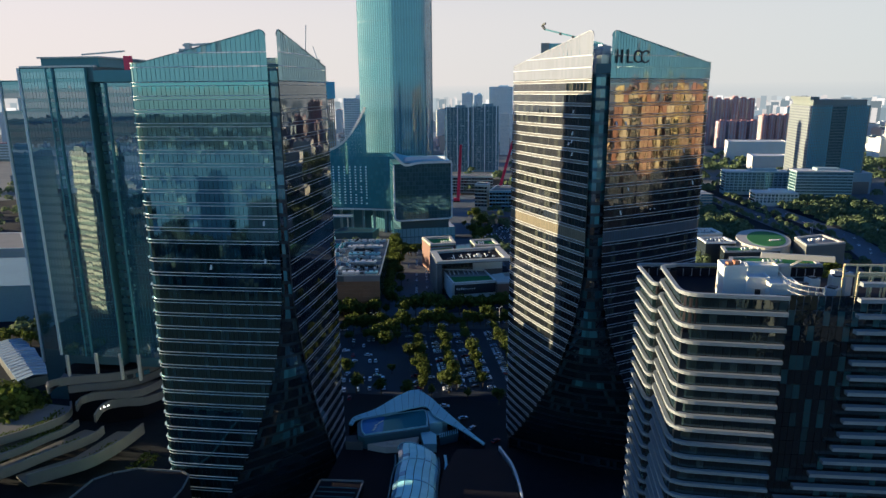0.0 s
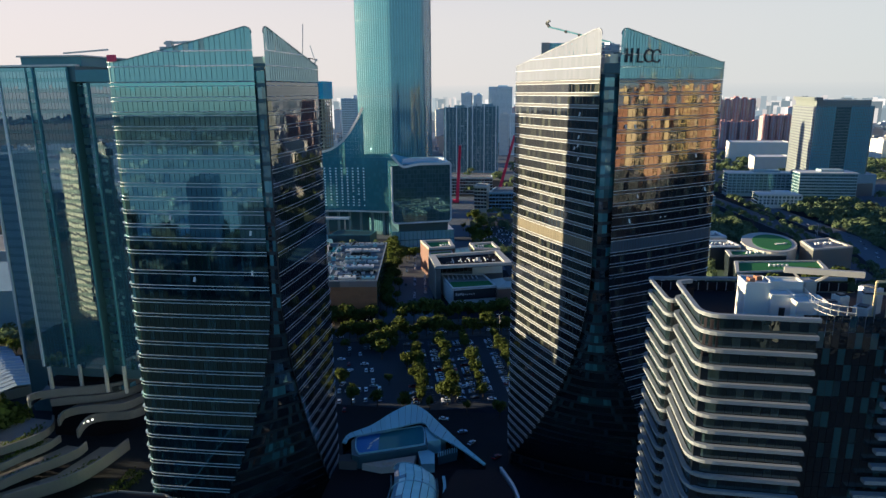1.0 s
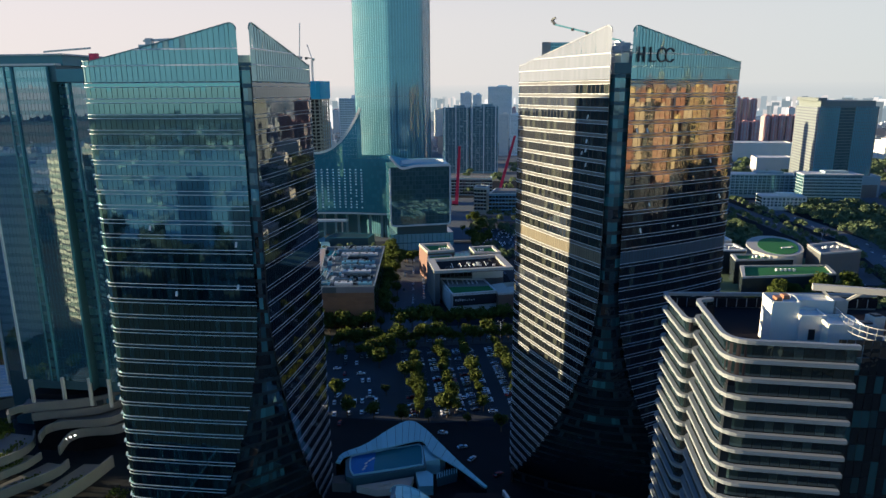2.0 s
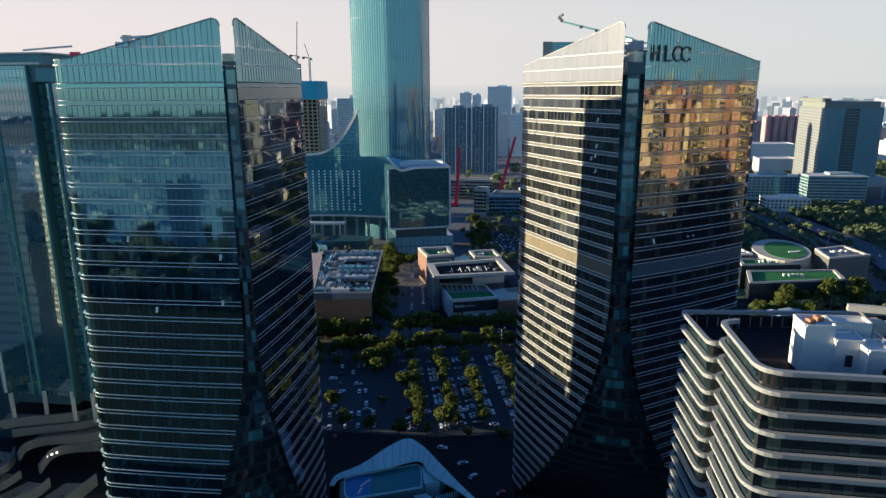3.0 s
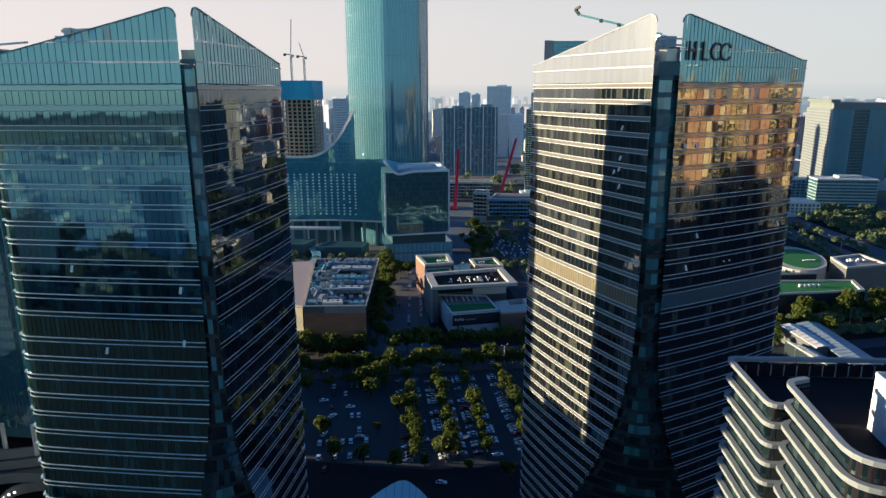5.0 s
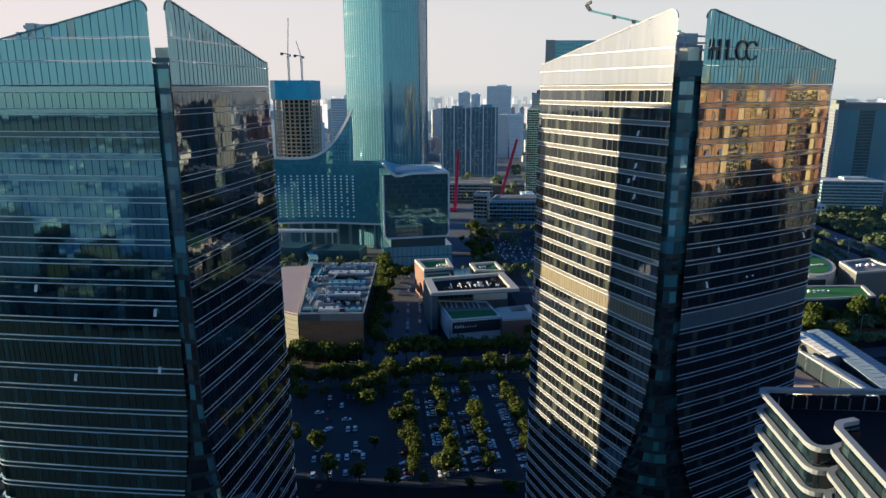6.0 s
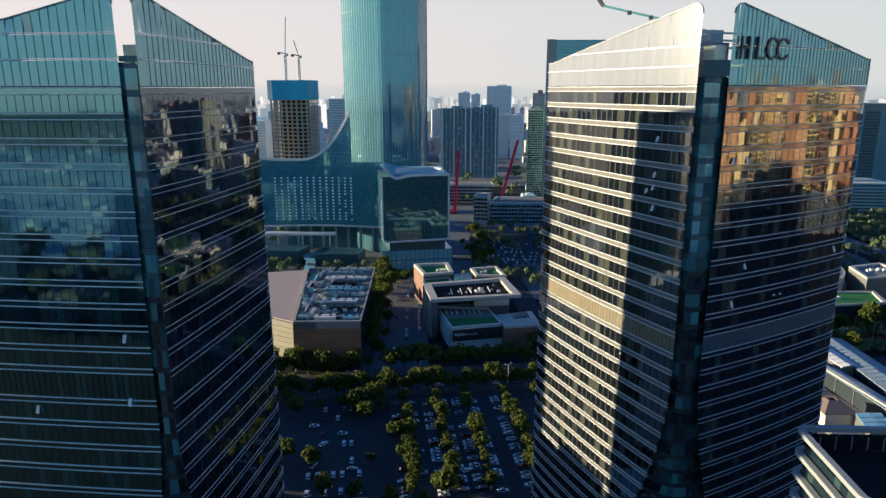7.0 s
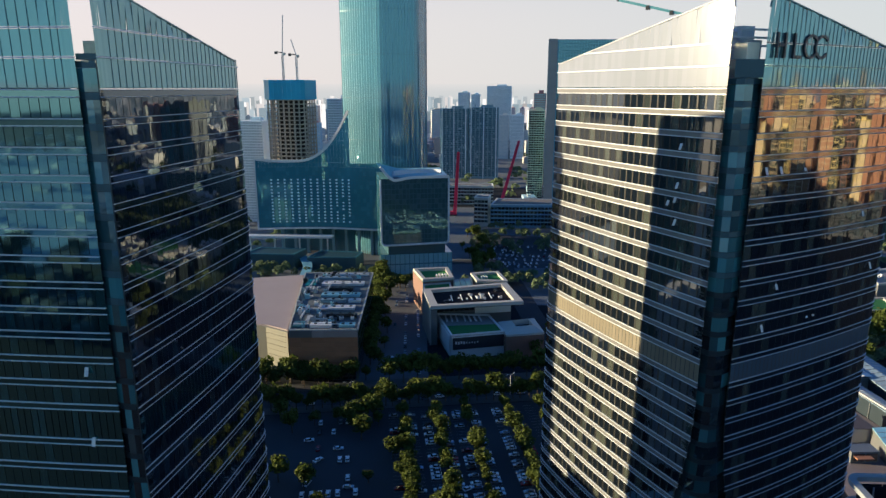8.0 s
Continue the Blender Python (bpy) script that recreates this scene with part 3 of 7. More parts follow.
def notch_face(tower, level, ends, z_top, step, glass, inset, bulge, bottom=0.0):
    """The recessed strip between the two front faces, which opens out towards the ground."""
    z = z_top
    cheeks = (Geo(), Geo())
    while z > bottom + 1:
        zn = max(z - step, bottom)
        rowsz = []
        for zz in (z, zn):
            lv = level(zz)
            a, b = lv[0], lv[-1]
            wide = math.dist(a[:2], b[:2])
            mid = ((a[0] + b[0]) / 2, (a[1] + b[1]) / 2)
            inn = (-(a[2] + b[2]), -(a[3] + b[3]))
            ln = math.hypot(*inn)
            inn = (inn[0] / ln, inn[1] / ln)
            m = 10
            line = []
            for i in range(m + 1):
                u = i / m
                d = inset - bulge * 4 * u * (1 - u) * min(wide / 6, 1.6)
                line.append((a[0] + (b[0] - a[0]) * u + inn[0] * d, a[1] + (b[1] - a[1]) * u + inn[1] * d, -inn[0], -inn[1]))
            rowsz.append((line, a, b, inn))
        (l0, a0, b0, inn), (l1, a1, b1, _) = rowsz
        for side, p0, p1, q0, q1 in ((cheeks[0], a0, a1, l0[0], l1[0]), (cheeks[1], b0, b1, l0[-1], l1[-1])):
            side.face((p0[0], p0[1], z), (p1[0], p1[1], zn), (q1[0], q1[1], zn), (q0[0], q0[1], z))
        wide = math.dist(a1[:2], b1[:2])
        n = max(int(wide / 1.3), 3)
        gl, mid_gl, band = Geo(), Geo(), Geo()
        for i in range(n):
            def at(line, u):
                k = min(int(u * 10), 9)
                w = u * 10 - k
                return tuple(line[k][j] + (line[k + 1][j] - line[k][j]) * w for j in range(4))
            u0, u1 = i / n, (i + 1) / n
            e = 0.04
            p, q, r, s = at(l0, u0), at(l0, u1), at(l1, u1), at(l1, u0)
            tilt = rnd.gauss(0, 0.006)
            for geo, za, zb, t in ((mid_gl if abs(u0 + 0.5 / n - 0.5) < 0.2 else gl, z - 1.0, zn + 0.05, tilt), (band, z, z - 0.95, 0)):
                ua, ub = (z - za) / (z - zn), (z - zb) / (z - zn)
                def mixp(x, y, u, o):
                    return (x[0] + (y[0] - x[0]) * u + inn[0] * o, x[1] + (y[1] - x[1]) * u + inn[1] * o)
                geo.face((*mixp(p, s, ub, t), zb), (*mixp(q, r, ub, 0), zb), (*mixp(q, r, ua, 0), za), (*mixp(p, s, ua, t), za))
        # below 122 the panes and bands mostly go darker, painting shade into the slot
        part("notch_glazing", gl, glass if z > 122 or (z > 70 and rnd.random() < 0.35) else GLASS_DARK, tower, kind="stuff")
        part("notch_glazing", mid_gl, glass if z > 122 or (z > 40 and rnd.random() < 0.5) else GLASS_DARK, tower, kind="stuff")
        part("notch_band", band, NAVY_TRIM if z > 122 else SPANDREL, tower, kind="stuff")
        z = zn
    for side in cheeks:
        part("notch_cheek", side, MULLION, tower, "dark metal cheek of the corner slot")


def floor_list(z0, h, n, mech, mech_h, low):
    zs = [z0]
    for k in range(n):
        zs.append(zs[-1] - (mech_h if k == mech else h))
    return [z for z in zs if z > low]


# the teal office tower
L_CORNERS = [(-74.8, 182.6), (-117.1, 181.4), (-114.6, 226.0), (-70.7, 226.2), (-71.4, 182.2)]
L_FLOORS = [153.2 - 3.87 * k for k in range(13)] + [100.9 - 4.38 * k for k in range(23)]
tw = notched_tower("tall teal-glass office tower with white fins and a split sloping crown", L_CORNERS, (-73.2, 182.8), L_FLOORS, 12, 167.7, 158.6, (31, 1.85), (38, 1.6), 0.045, GLASS_TEAL, GLASS_TEAL, 1.45, lambda k, a: a[1] < 226 and k < 4 and (a[3] < -0.8 or a[2] > 0.8), GLASS_TEAL, FIN_BRIGHT, 0.3, 0.16, GLASS_FLANK)
LT, rows, level, ends, ctop, total, lenL, lenR = tw
crown(LT, rows, level, ctop, total, 153.3, [157.4, 161.2], GLASS_CROWN, GLASS_CROWN, lenL, lenR, 1.45, (-73.2, 182.8), 0.045, 158.6)
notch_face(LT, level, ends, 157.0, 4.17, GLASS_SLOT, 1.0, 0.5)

# the second tower, with the sunlit face
R_CORNERS = [(17.35, 214.2), (-9.5, 259.5), (31.0, 285.0), (60.7, 242.9), (23.0, 215.0)]
R_FLOORS = floor_list(153.4, 3.66, 41, 13, 4.6, 3)
tw = notched_tower("tall dark-glass tower with close white fins and a split sloping crown", R_CORNERS, (20.2, 214.2), R_FLOORS, 13, 168.3, 159.0, (49, 1.85), (43, 1.85), 0.02, GLASS_HOTEL, SPANDREL_SUNLIT, 1.9, lambda k, a: k < 5 and (a[2] < -0.8 or a[3] < -0.75), LOUVRE, FIN, 0.7, 0.15, None, PIER, SPANDREL_SHADED)
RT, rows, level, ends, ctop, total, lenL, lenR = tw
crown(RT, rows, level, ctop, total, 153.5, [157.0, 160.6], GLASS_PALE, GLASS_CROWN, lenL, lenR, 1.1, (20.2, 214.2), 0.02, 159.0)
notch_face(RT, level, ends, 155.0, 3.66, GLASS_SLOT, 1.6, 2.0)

# dark caps that close the slots at the top
for tower, c, w, z0, z1, turn in ((RT, (20.6, 216.2), 4.6, 155.1, 158.0, 4), (LT, (-73.2, 184.6), 3.6, 157.1, 157.9, 0)):
    g = Geo()
    g.box((*c, z0), (w, 3.0, z1 - z0), turn)
    part("slot_cap", g, NAVY_TRIM, tower, "dark cap of the corner slot")


# ---- small kit ----
def path_of(corners, radii=None, bow=0.0, step=1.0):
    return [r[:4] for r in outline(corners, radii or [0] * len(corners), bow, step)]


def curve_path(pts, step=2.0):
    """A smooth plan path (Catmull-Rom) through a few points; rows x, y, nx, ny."""
    p = [Vector(q) for q in pts]
    p = [p[0] * 2 - p[1]] + p + [p[-1] * 2 - p[-2]]
    dense = []
    for i in range(1, len(p) - 2):
        n = max(int((p[i + 1] - p[i]).length / step), 2)
        for k in range(n + (i == len(p) - 3)):
            t = k / n
            dense.append(0.5 * (2 * p[i] + (p[i + 1] - p[i - 1]) * t + (2 * p[i - 1] - 5 * p[i] + 4 * p[i + 1] - p[i + 2]) * t * t + (3 * p[i] - p[i - 1] - 3 * p[i + 1] + p[i + 2]) * t ** 3))
    res = []
    for k, q in enumerate(dense):
        d = (dense[min(k + 1, len(dense) - 1)] - dense[max(k - 1, 0)]).normalized()
        res.append((q.x, q.y, -d.y, d.x))
    return res


def slab(path, z0, z1, back):
    """A solid from a plan path, closed over the points of back."""
    g = Geo()
    g.prism([(a[0], a[1]) for a in path] + list(back), z0, z1)
    return g


def rect(c, w, d, turn):
    a, b = math.cos(radians(turn)), math.sin(radians(turn))
    return [(c[0] + a * u - b * v, c[1] + b * u + a * v) for u, v in ((-w / 2, -d / 2), (w / 2, -d / 2), (w / 2, d / 2), (-w / 2, d / 2))]


def edge_rim(poly, z, w, h, tower, mat, name="parapet"):
    """A raised rim round a roof, one bar a side."""
    n = len(poly)
    for i in range(n):
        g = Geo()
        p, q = poly[i], poly[(i + 1) % n]
        dx, dy = q[0] - p[0], q[1] - p[1]
        ln = math.hypot(dx, dy)
        g.beam((p[0] + dx / ln * w * 0.5, p[1] + dy / ln * w * 0.5, z + h / 2), (q[0] - dx / ln * w * 0.5, q[1] - dy / ln * w * 0.5, z + h / 2), w, h)
        part(name, g, mat, tower)


def facade(tower, p, q, z0, z1, floor_h, module, glass, sill=0.9, out=0.12, tilt=0.004, name="window", skip=0.0, joined=False):
    """Rows of windows set proud on a wall from p to q."""
    dx, dy = q[0] - p[0], q[1] - p[1]
    ln = math.hypot(dx, dy)
    nx, ny = dy / ln, -dx / ln
    path = [(p[0], p[1], nx, ny), (q[0], q[1], nx, ny)]
    z = z1
    g = Geo()
    while z > z0 + floor_h * 0.5:
        for a, b in along(path, module):
            if rnd.random() >= skip:
                pane_quad(g, (a[0], a[1], nx, ny), (b[0], b[1], nx, ny), z - floor_h + sill, z - 0.25, out, tilt, module * 0.06)
        if g.f and not joined:
            part(name, g, glass, tower, kind="stuff")
            g = Geo()
        z -= floor_h
    if g.f:
        part(name, g, glass, tower, kind="stuff")


# ---- crown furniture of the two towers ----
def tower_lift(label, at, turn, arm):
    """A roof-top maintenance crane: carriage, mast, arm and its cradle end."""
    t = thing("roof_crane", label, "crane", "", "", at, turn)
    g = Geo()
    g.box((0, 0, 0), (4.5, 3.2, 2.2))
    part("carriage", g, UNIT, t)
    g = Geo()
    g.box((0, 0, 2.2), (1.6, 1.6, 1.6))
    part("mast", g, STEEL, t)
    g = Geo()
    g.beam((1.5, 0, 3.2), (-arm[0], 0, 3.2 + arm[1]), 0.75, 0.6)
    part("arm", g, STEEL, t)
    g = Geo()
    x, z = -arm[0], 3.2 + arm[1]
    g.beam((x, 0, z), (x - 1.0, 0, z + 0.7), 0.6)
    g.beam((x - 1.0, 0, z + 0.7), (x - 1.6, 0, z - 0.3), 0.5)
    part("arm_head", g, MULLION, t)
    return t


# arm of the crane on the second tower, raised over the screen
c = thing("roof_crane", "grey roof crane with a long raised arm above the screen", "crane")
g = Geo()
g.box((22, 236, 154.1), (5, 4, 5), 35)
part("carriage", g, UNIT, c)
g = Geo()
g.box((22, 236, 159), (2, 2, 6.0), 35)
part("mast", g, STEEL, c)
g = Geo()
g.beam((22, 233.5, 165.0), (2.9, 244.2, 170.9), 0.55, 0.5)
crane_arm = part("arm", g, LOUVRE_BLUE, c)
for u in (0.25, 0.5, 0.72):
    g = Geo()
    g.box((22 - 19.1 * u, 233.5 + 10.7 * u, 164.4 + 5.9 * u), (0.7, 0.8, 0.8), -29)
    part("joint", g, MULLION, crane_arm)
g = Geo()
g.beam((2.9, 244.2, 170.9), (1.9, 244.8, 172.3), 0.7)
g.beam((1.9, 244.8, 172.3), (3.0, 244.0, 172.9), 0.6)
part("arm_head", g, MULLION, c)
tower_lift("small roof crane on a carriage behind the glass crown", (-101.5, 189.5, 160.6), 184, (14, 0.6))
# plant seen through the slot of the second tower
plant = thing("roof_plant", "pipes and pale tanks on the tower roof", "roof plant")
# tanks and pipes paled to stand for sun that the crown screen blocks
for k, (x, y, z, w, h) in enumerate(((20.6, 216.9, 158.05, 2.7, 2.6), (20.5, 219.6, 154.3, 2.4, 5.6), (22.8, 221, 154.3, 1.8, 7.0), (19.2, 222, 154.3, 1.6, 8.5), (21.5, 224, 154.3, 3.0, 9.5))):
    g = Geo()
    g.box((x, y, z), (w, w, h), 30)
    part("tank", g, (SUNNY_STONE, WHITE, UNIT, HALL, WHITE)[k], plant)
for k in range(3):
    g = Geo()
    g.beam((17.8, 219 + k, 160.5 + k * 1.4), (25.5, 219.5 + k, 160.2 + k * 1.4), 0.35)
    part("pipe", g, HALL, plant)
plant = thing("roof_plant", "grey box unit in the slot of the crown", "roof plant")
g = Geo()
g.box((-76.0, 191, 153.9), (3, 5, 6.0), 0)
part("housing", g, UNIT, plant)

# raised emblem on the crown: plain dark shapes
emblem = thing("roof_sign", "raised dark sign shapes on the glass crown", "sign")
ux, uy = 0.809, 0.588
nx, ny = uy, -ux
def sign_at(s, o=0.55):
    return (23.4 + ux * s + nx * o, 215.3 + uy * s + ny * o)
def sign_bar(s0, s1, z0, z1):
    g = Geo()
    p, q = sign_at(s0), sign_at(s1)
    g.beam((*p, (z0 + z1) / 2), (*q, (z0 + z1) / 2), 0.35, z1 - z0)
    part("stroke", g, SIGN, emblem)
for s0, s1, z0, z1 in ((1.2, 1.65, 158.2, 162.2), (1.75, 3.1, 160.0, 160.5), (3.2, 3.65, 158.2, 162.2), (5.6, 6.05, 158.2, 162.2), (6.15, 7.8, 158.2, 158.7)):
    sign_bar(s0, s1, z0, z1)
for s in (10.2, 13.2):
    g = Geo()
    for k in range(17):
        a = radians(36 + 18 * k)
        for r, o in ((2.0, 0.4), (2.0, 0.75), (1.55, 0.75), (1.55, 0.4)):
            g.v.append((*sign_at(s + r * math.cos(a), o), 160.2 + r * math.sin(a)))
    for k in range(16):
        for j in range(4):
            g.f.append((k * 4 + j, k * 4 + (j + 1) % 4, k * 4 + 4 + (j + 1) % 4, k * 4 + 4 + j))
    g.f += [(0, 1, 2, 3), (67, 66, 65, 64)]
    part("stroke", g, SIGN, emblem)


# ---- the banded residential tower by the path ----
FT = thing("residential_tower", "residential tower with rounded white balcony bands and dark glass", "tower")


def banded_block(tower, path, z_top, high, low, n, band_h, glass, sub=1.7):
    z = z_top
    for k in range(n):
        step = high if k < 5 else low
        b = Geo()
        b.ribbon(path, z - band_h, z, 0.45, 0.5)
        part("band", b, BAND, tower)
        b = Geo()
        b.ribbon(path, z - band_h - 0.16, z - band_h - 0.03, 0.32, 0.3)
        part("soffit_rail", b, STEEL, tower)
        gl = Geo()
        for a, c2 in along(path, sub):
            pane_quad(gl, a, c2, z - step + 0.05, z - band_h - 0.2, -0.7, 0.005, 0.04)
        part("glazing", gl, glass, tower, kind="stuff")
        z -= step


F1 = path_of([(53.6, 138.9), (32.0, 139.5), (32.0, 162.4), (35.5, 164.0)], (0, 4.5, 1.6, 0))
F0 = path_of([(36.0, 166.0), (30.9, 164.6), (29.7, 184.2), (80.0, 188.5)], (0, 2.5, 1.6, 0))
banded_block(FT, F1, 107.9, 3.6, 3.39, 30, 0.66, GLASS_BALCONY)
banded_block(FT, F0, 102.6, 3.55, 3.5, 28, 0.68, GLASS_BALCONY)
for k in range(29):
    z = 109.3 - 3.63 * min(k, 7) - 3.46 * max(k - 7, 0)
    x0 = max(70.7 - 0.35 * max(k - 9, 0) ** 2.0, 54.5)
    p = path_of([(96.0, 147.5), (x0, 146.3)], (0, 0), 0, 3)
    b = Geo()
    b.ribbon(p, z - 0.85, z, 0.6, 1.0)
    part("band", b, BAND, FT)
for k in range(29):
    z = 105.6 - 3.55 * k
    g = Geo()
    for a, c2 in along(path_of([(96.0, 149.2), (54.0, 147.6)], (0, 0), 0, 2), 1.5):
        pane_quad(g, a, c2, z - 3.45, z, 0, 0.005)
    part("curtain_wall", g, GLASS_CURTAIN, FT, kind="stuff")
g = Geo()
g.prism([(33.0, 140.6), (53.0, 141.0), (54, 148), (96, 149.6), (96, 187), (31.0, 183.5), (32.0, 166), (36.5, 165), (33.0, 161.5)], 0, 98.4)
part("body", g, MULLION, FT)
g = Geo()
g.prism([(33.1, 140.7), (52.9, 141.1), (54, 148.2), (95.8, 149.8), (95.8, 186.8), (31.2, 183.3), (32.2, 166), (36.5, 165), (33.1, 161.5)], 98.4, 99.3)
part("roof_deck", g, ROOF_DARK, FT, "dark sunken roof deck")
# inner faces of the tall parapets with their posts
for path, z1 in ((F1, 106.4), (F0, 101.4)):
    g = Geo()
    g.ribbon([(x - nx * 0.85, y - ny * 0.85, nx, ny) for x, y, nx, ny in path], 99.3, z1, 0.1, 0.1)
    part("parapet_lining", g, ROOF_DARK, FT)
    for a, c2 in along(path, 2.4):
        g = Geo()
        g.box((a[0] - a[2] * 1.05, a[1] - a[3] * 1.05, 99.3), (0.16, 0.16, z1 - 99.3))
        part("parapet_post", g, STEEL, FT)
# roof-top housings
core_box = thing("stair_housing", "white rendered stair housing on the sunken roof", "roof housing")
for (cx, cy), w, d, z1 in (((48.4, 161.8), 5.2, 6.0, 108.6), ((53.5, 160.5), 5.0, 5.0, 106.2), ((58.5, 158.0), 6.5, 6.0, 105.6), ((56.5, 166.5), 7.0, 4.0, 107.4)):
    g = Geo()
    g.box((cx, cy, 99.3), (w, d, z1 - 99.3))
    part("housing", g, WHITE, core_box)
    edge_rim(rect((cx, cy), w, d, 0), z1, 0.3, 0.45, core_box, WHITE)
for x, y in ((47.4, 161), (49.4, 162.6)):
    g = Geo()
    g.box((x, y, 108.6), (1.2, 1.6, 0.9), 10)
    part("vent", g, TERRACOTTA, core_box)
g = Geo()
g.box((53.5, 157.9, 101.5), (1.2, 0.2, 2.2))
part("door", g, MULLION, core_box, "dark steel door")
lift = thing("roof_crane", "cream roof crane with a level arm on a pedestal", "crane")
g = Geo()
g.box((62, 168, 99.3), (3, 3, 8.0), 20)
part("pedestal", g, CREAM, lift)
g = Geo()
g.beam((57, 168.6, 109.6), (73, 165.5, 109.6), 1.1, 1.3)
part("arm", g, CREAM, lift)
g = Geo()
g.beam((62, 167.6, 106.0), (66, 166.8, 109.0), 0.5)
part("brace", g, CREAM, lift)
g = Geo()
g.beam((62, 167.6, 106.0), (59, 168.2, 109.0), 0.5)
part("brace", g, CREAM, lift)
for k, (x, y, w, d, h) in enumerate(((64, 159, 3, 2.4, 5.5), (67, 162, 2.5, 2.5, 6.2), (61, 153, 2, 2, 3.4), (70, 158, 3.5, 3, 5.0), (66, 154, 2.4, 2, 4.2), (73, 163, 3, 3, 6.5), (52, 169, 3, 2, 6.0), (77, 170, 4, 3, 6.0))):
    u = thing("roof_unit", "grey air unit on the sunken roof deck", "air unit", "roof units", "", (x, y, 99.3), k * 17)
    g = Geo()
    g.box((0, 0, 0.3), (w, d, h))
    part("casing", g, UNIT, u)
    g = Geo()
    g.box((0, 0, h + 0.3), (w * 0.6, d * 0.6, 0.35))
    part("fan_cowl", g, MULLION, u)
    g = Geo()
    g.box((0, 0, 0), (w * 0.8, d * 0.8, 0.3))
    part("plinth", g, CONCRETE, u)
# curved rail over the slot and the yellow frames on the far wing
rail = thing("roof_railing", "curved steel and glass roof railing", "railing")
cp = curve_path([(64.5, 149.0), (61.0, 150.5), (59.0, 155.0), (59.5, 163.0)], 0.8)
for zz in (104.6, 105.8, 107.0):
    g = Geo()
    g.ribbon(cp, zz, zz + 0.14, 0.07, 0.07)
    part("rail", g, STEEL, rail)
for a, b in along(cp, 1.6):
    g = Geo()
    g.box((a[0], a[1], 99.3), (0.14, 0.14, 7.7))
    part("post", g, STEEL, rail)
for y0 in (151.0, 158.0):
    fr = thing("roof_pergola", "pale yellow steel frames along the roof edge", "pergola", "roof frames")
    for zz in (107.6, 110.2):
        g = Geo()
        g.beam((72.0, y0, zz), (95.0, y0 + 0.8, zz), 0.45)
        part("beam", g, YELLOW, fr)
    for k in range(9):
        x = 72.0 + 2.85 * k
        g = Geo()
        g.beam((x, y0 + 0.03 * k, 99.3), (x, y0 + 0.03 * k, 110.2), 0.32)
        part("post", g, YELLOW, fr)

# ---- the glass tower beside the terraces ----
WT = thing("office_tower", "blue-green glass office tower with a recessed dark slot", "tower")


def flat_wall(tower, x0, x1, y, z0, z1, h, glass, module=1.5, band=1.5):
    path = path_of([(x1, y), (x0, y)], (0, 0), 0, 4)
    z = z1
    while z > z0 + 1:
        gl = Geo()
        for a, b in along(path, module):
            pane_quad(gl, a, b, max(z - h, z0), z - band, 0, 0.0012)
        part("glazing", gl, glass, tower, kind="stuff")
        sp = Geo()
        for a, b in along(path, module):
            pane_quad(sp, a, b, z - band + 0.05, z - 0.06, 0.03, 0.0, 0.03)
        part("spandrel", sp, WEST_SPANDREL, tower, kind="stuff")
        z -= h


W_FRONT = 254.8
flat_wall(WT, -212, -199.6, W_FRONT, 34, 160.5, 4.0, GLASS_WEST)
flat_wall(WT, -196.8, -182, W_FRONT, 34, 160.5, 4.0, GLASS_WEST)
flat_wall(WT, -199.4, -197.0, W_FRONT - 0.5, 34, 160.5, 4.0, GLASS_CUBE, 1.2)
flat_wall(WT, -174, -162, W_FRONT, 34, 154.5, 4.0, GLASS_WEST)
flat_wall(WT, -181.5, -174.5, W_FRONT + 3.6, 34, 154.5, 4.0, GLASS_CUBE)
for x in (-199.6, -196.8, -182.0, -174.0, -162.0):
    g = Geo()
    g.box((x, W_FRONT - 0.4, 34), (0.5, 0.9, 126.5 if x < -180 else 120.5))
    part("pier", g, LOUVRE_BLUE, WT)
g = Geo()
g.box((-212.3, W_FRONT + 0.2, 34), (0.9, 1.6, 126.8))
part("pier", g, FIN, WT, "bright metal corner strip")
g = Geo()
g.prism([(-212, 255.2), (-182, 255.2), (-182, 259), (-174, 259), (-174, 255.2), (-162, 255.2), (-162, 300), (-212, 300)], 30, 155)
part("body", g, NAVY_TRIM, WT)
g = Geo()
g.prism([(-212, 255.2), (-179, 255.2), (-179, 300), (-212, 300)], 155, 160.9)
part("upper_body", g, NAVY_TRIM, WT)
g = Geo()
g.box((-163, W_FRONT + 0.8, 155), (32, 1.4, 4.5))
part("parapet", g, LOUVRE_BLUE, WT)
edge_rim([(-212, 255.0), (-179, 255.0), (-179, 300), (-212, 300)], 160.9, 0.5, 0.7, WT, STEEL)
g = Geo()
g.prism([(-204, 258), (-178, 258), (-178, 290), (-204, 290)], 160.9, 164.6)
part("penthouse", g, LOUVRE_BLUE, WT)
g = Geo()
g.prism([(-205, 257), (-177, 257), (-177, 291), (-205, 291)], 164.6, 165.2)
part("penthouse_roof", g, UNIT, WT)
g = Geo()
g.beam((-185, 258, 165.9), (-166, 258, 167.0), 0.6)
part("roof_arm", g, STEEL, WT)
g = Geo()
g.box((-164.0, 256.6, 155), (3.4, 1.0, 10))
part("red_screen", g, RED, WT, "red netted screen")
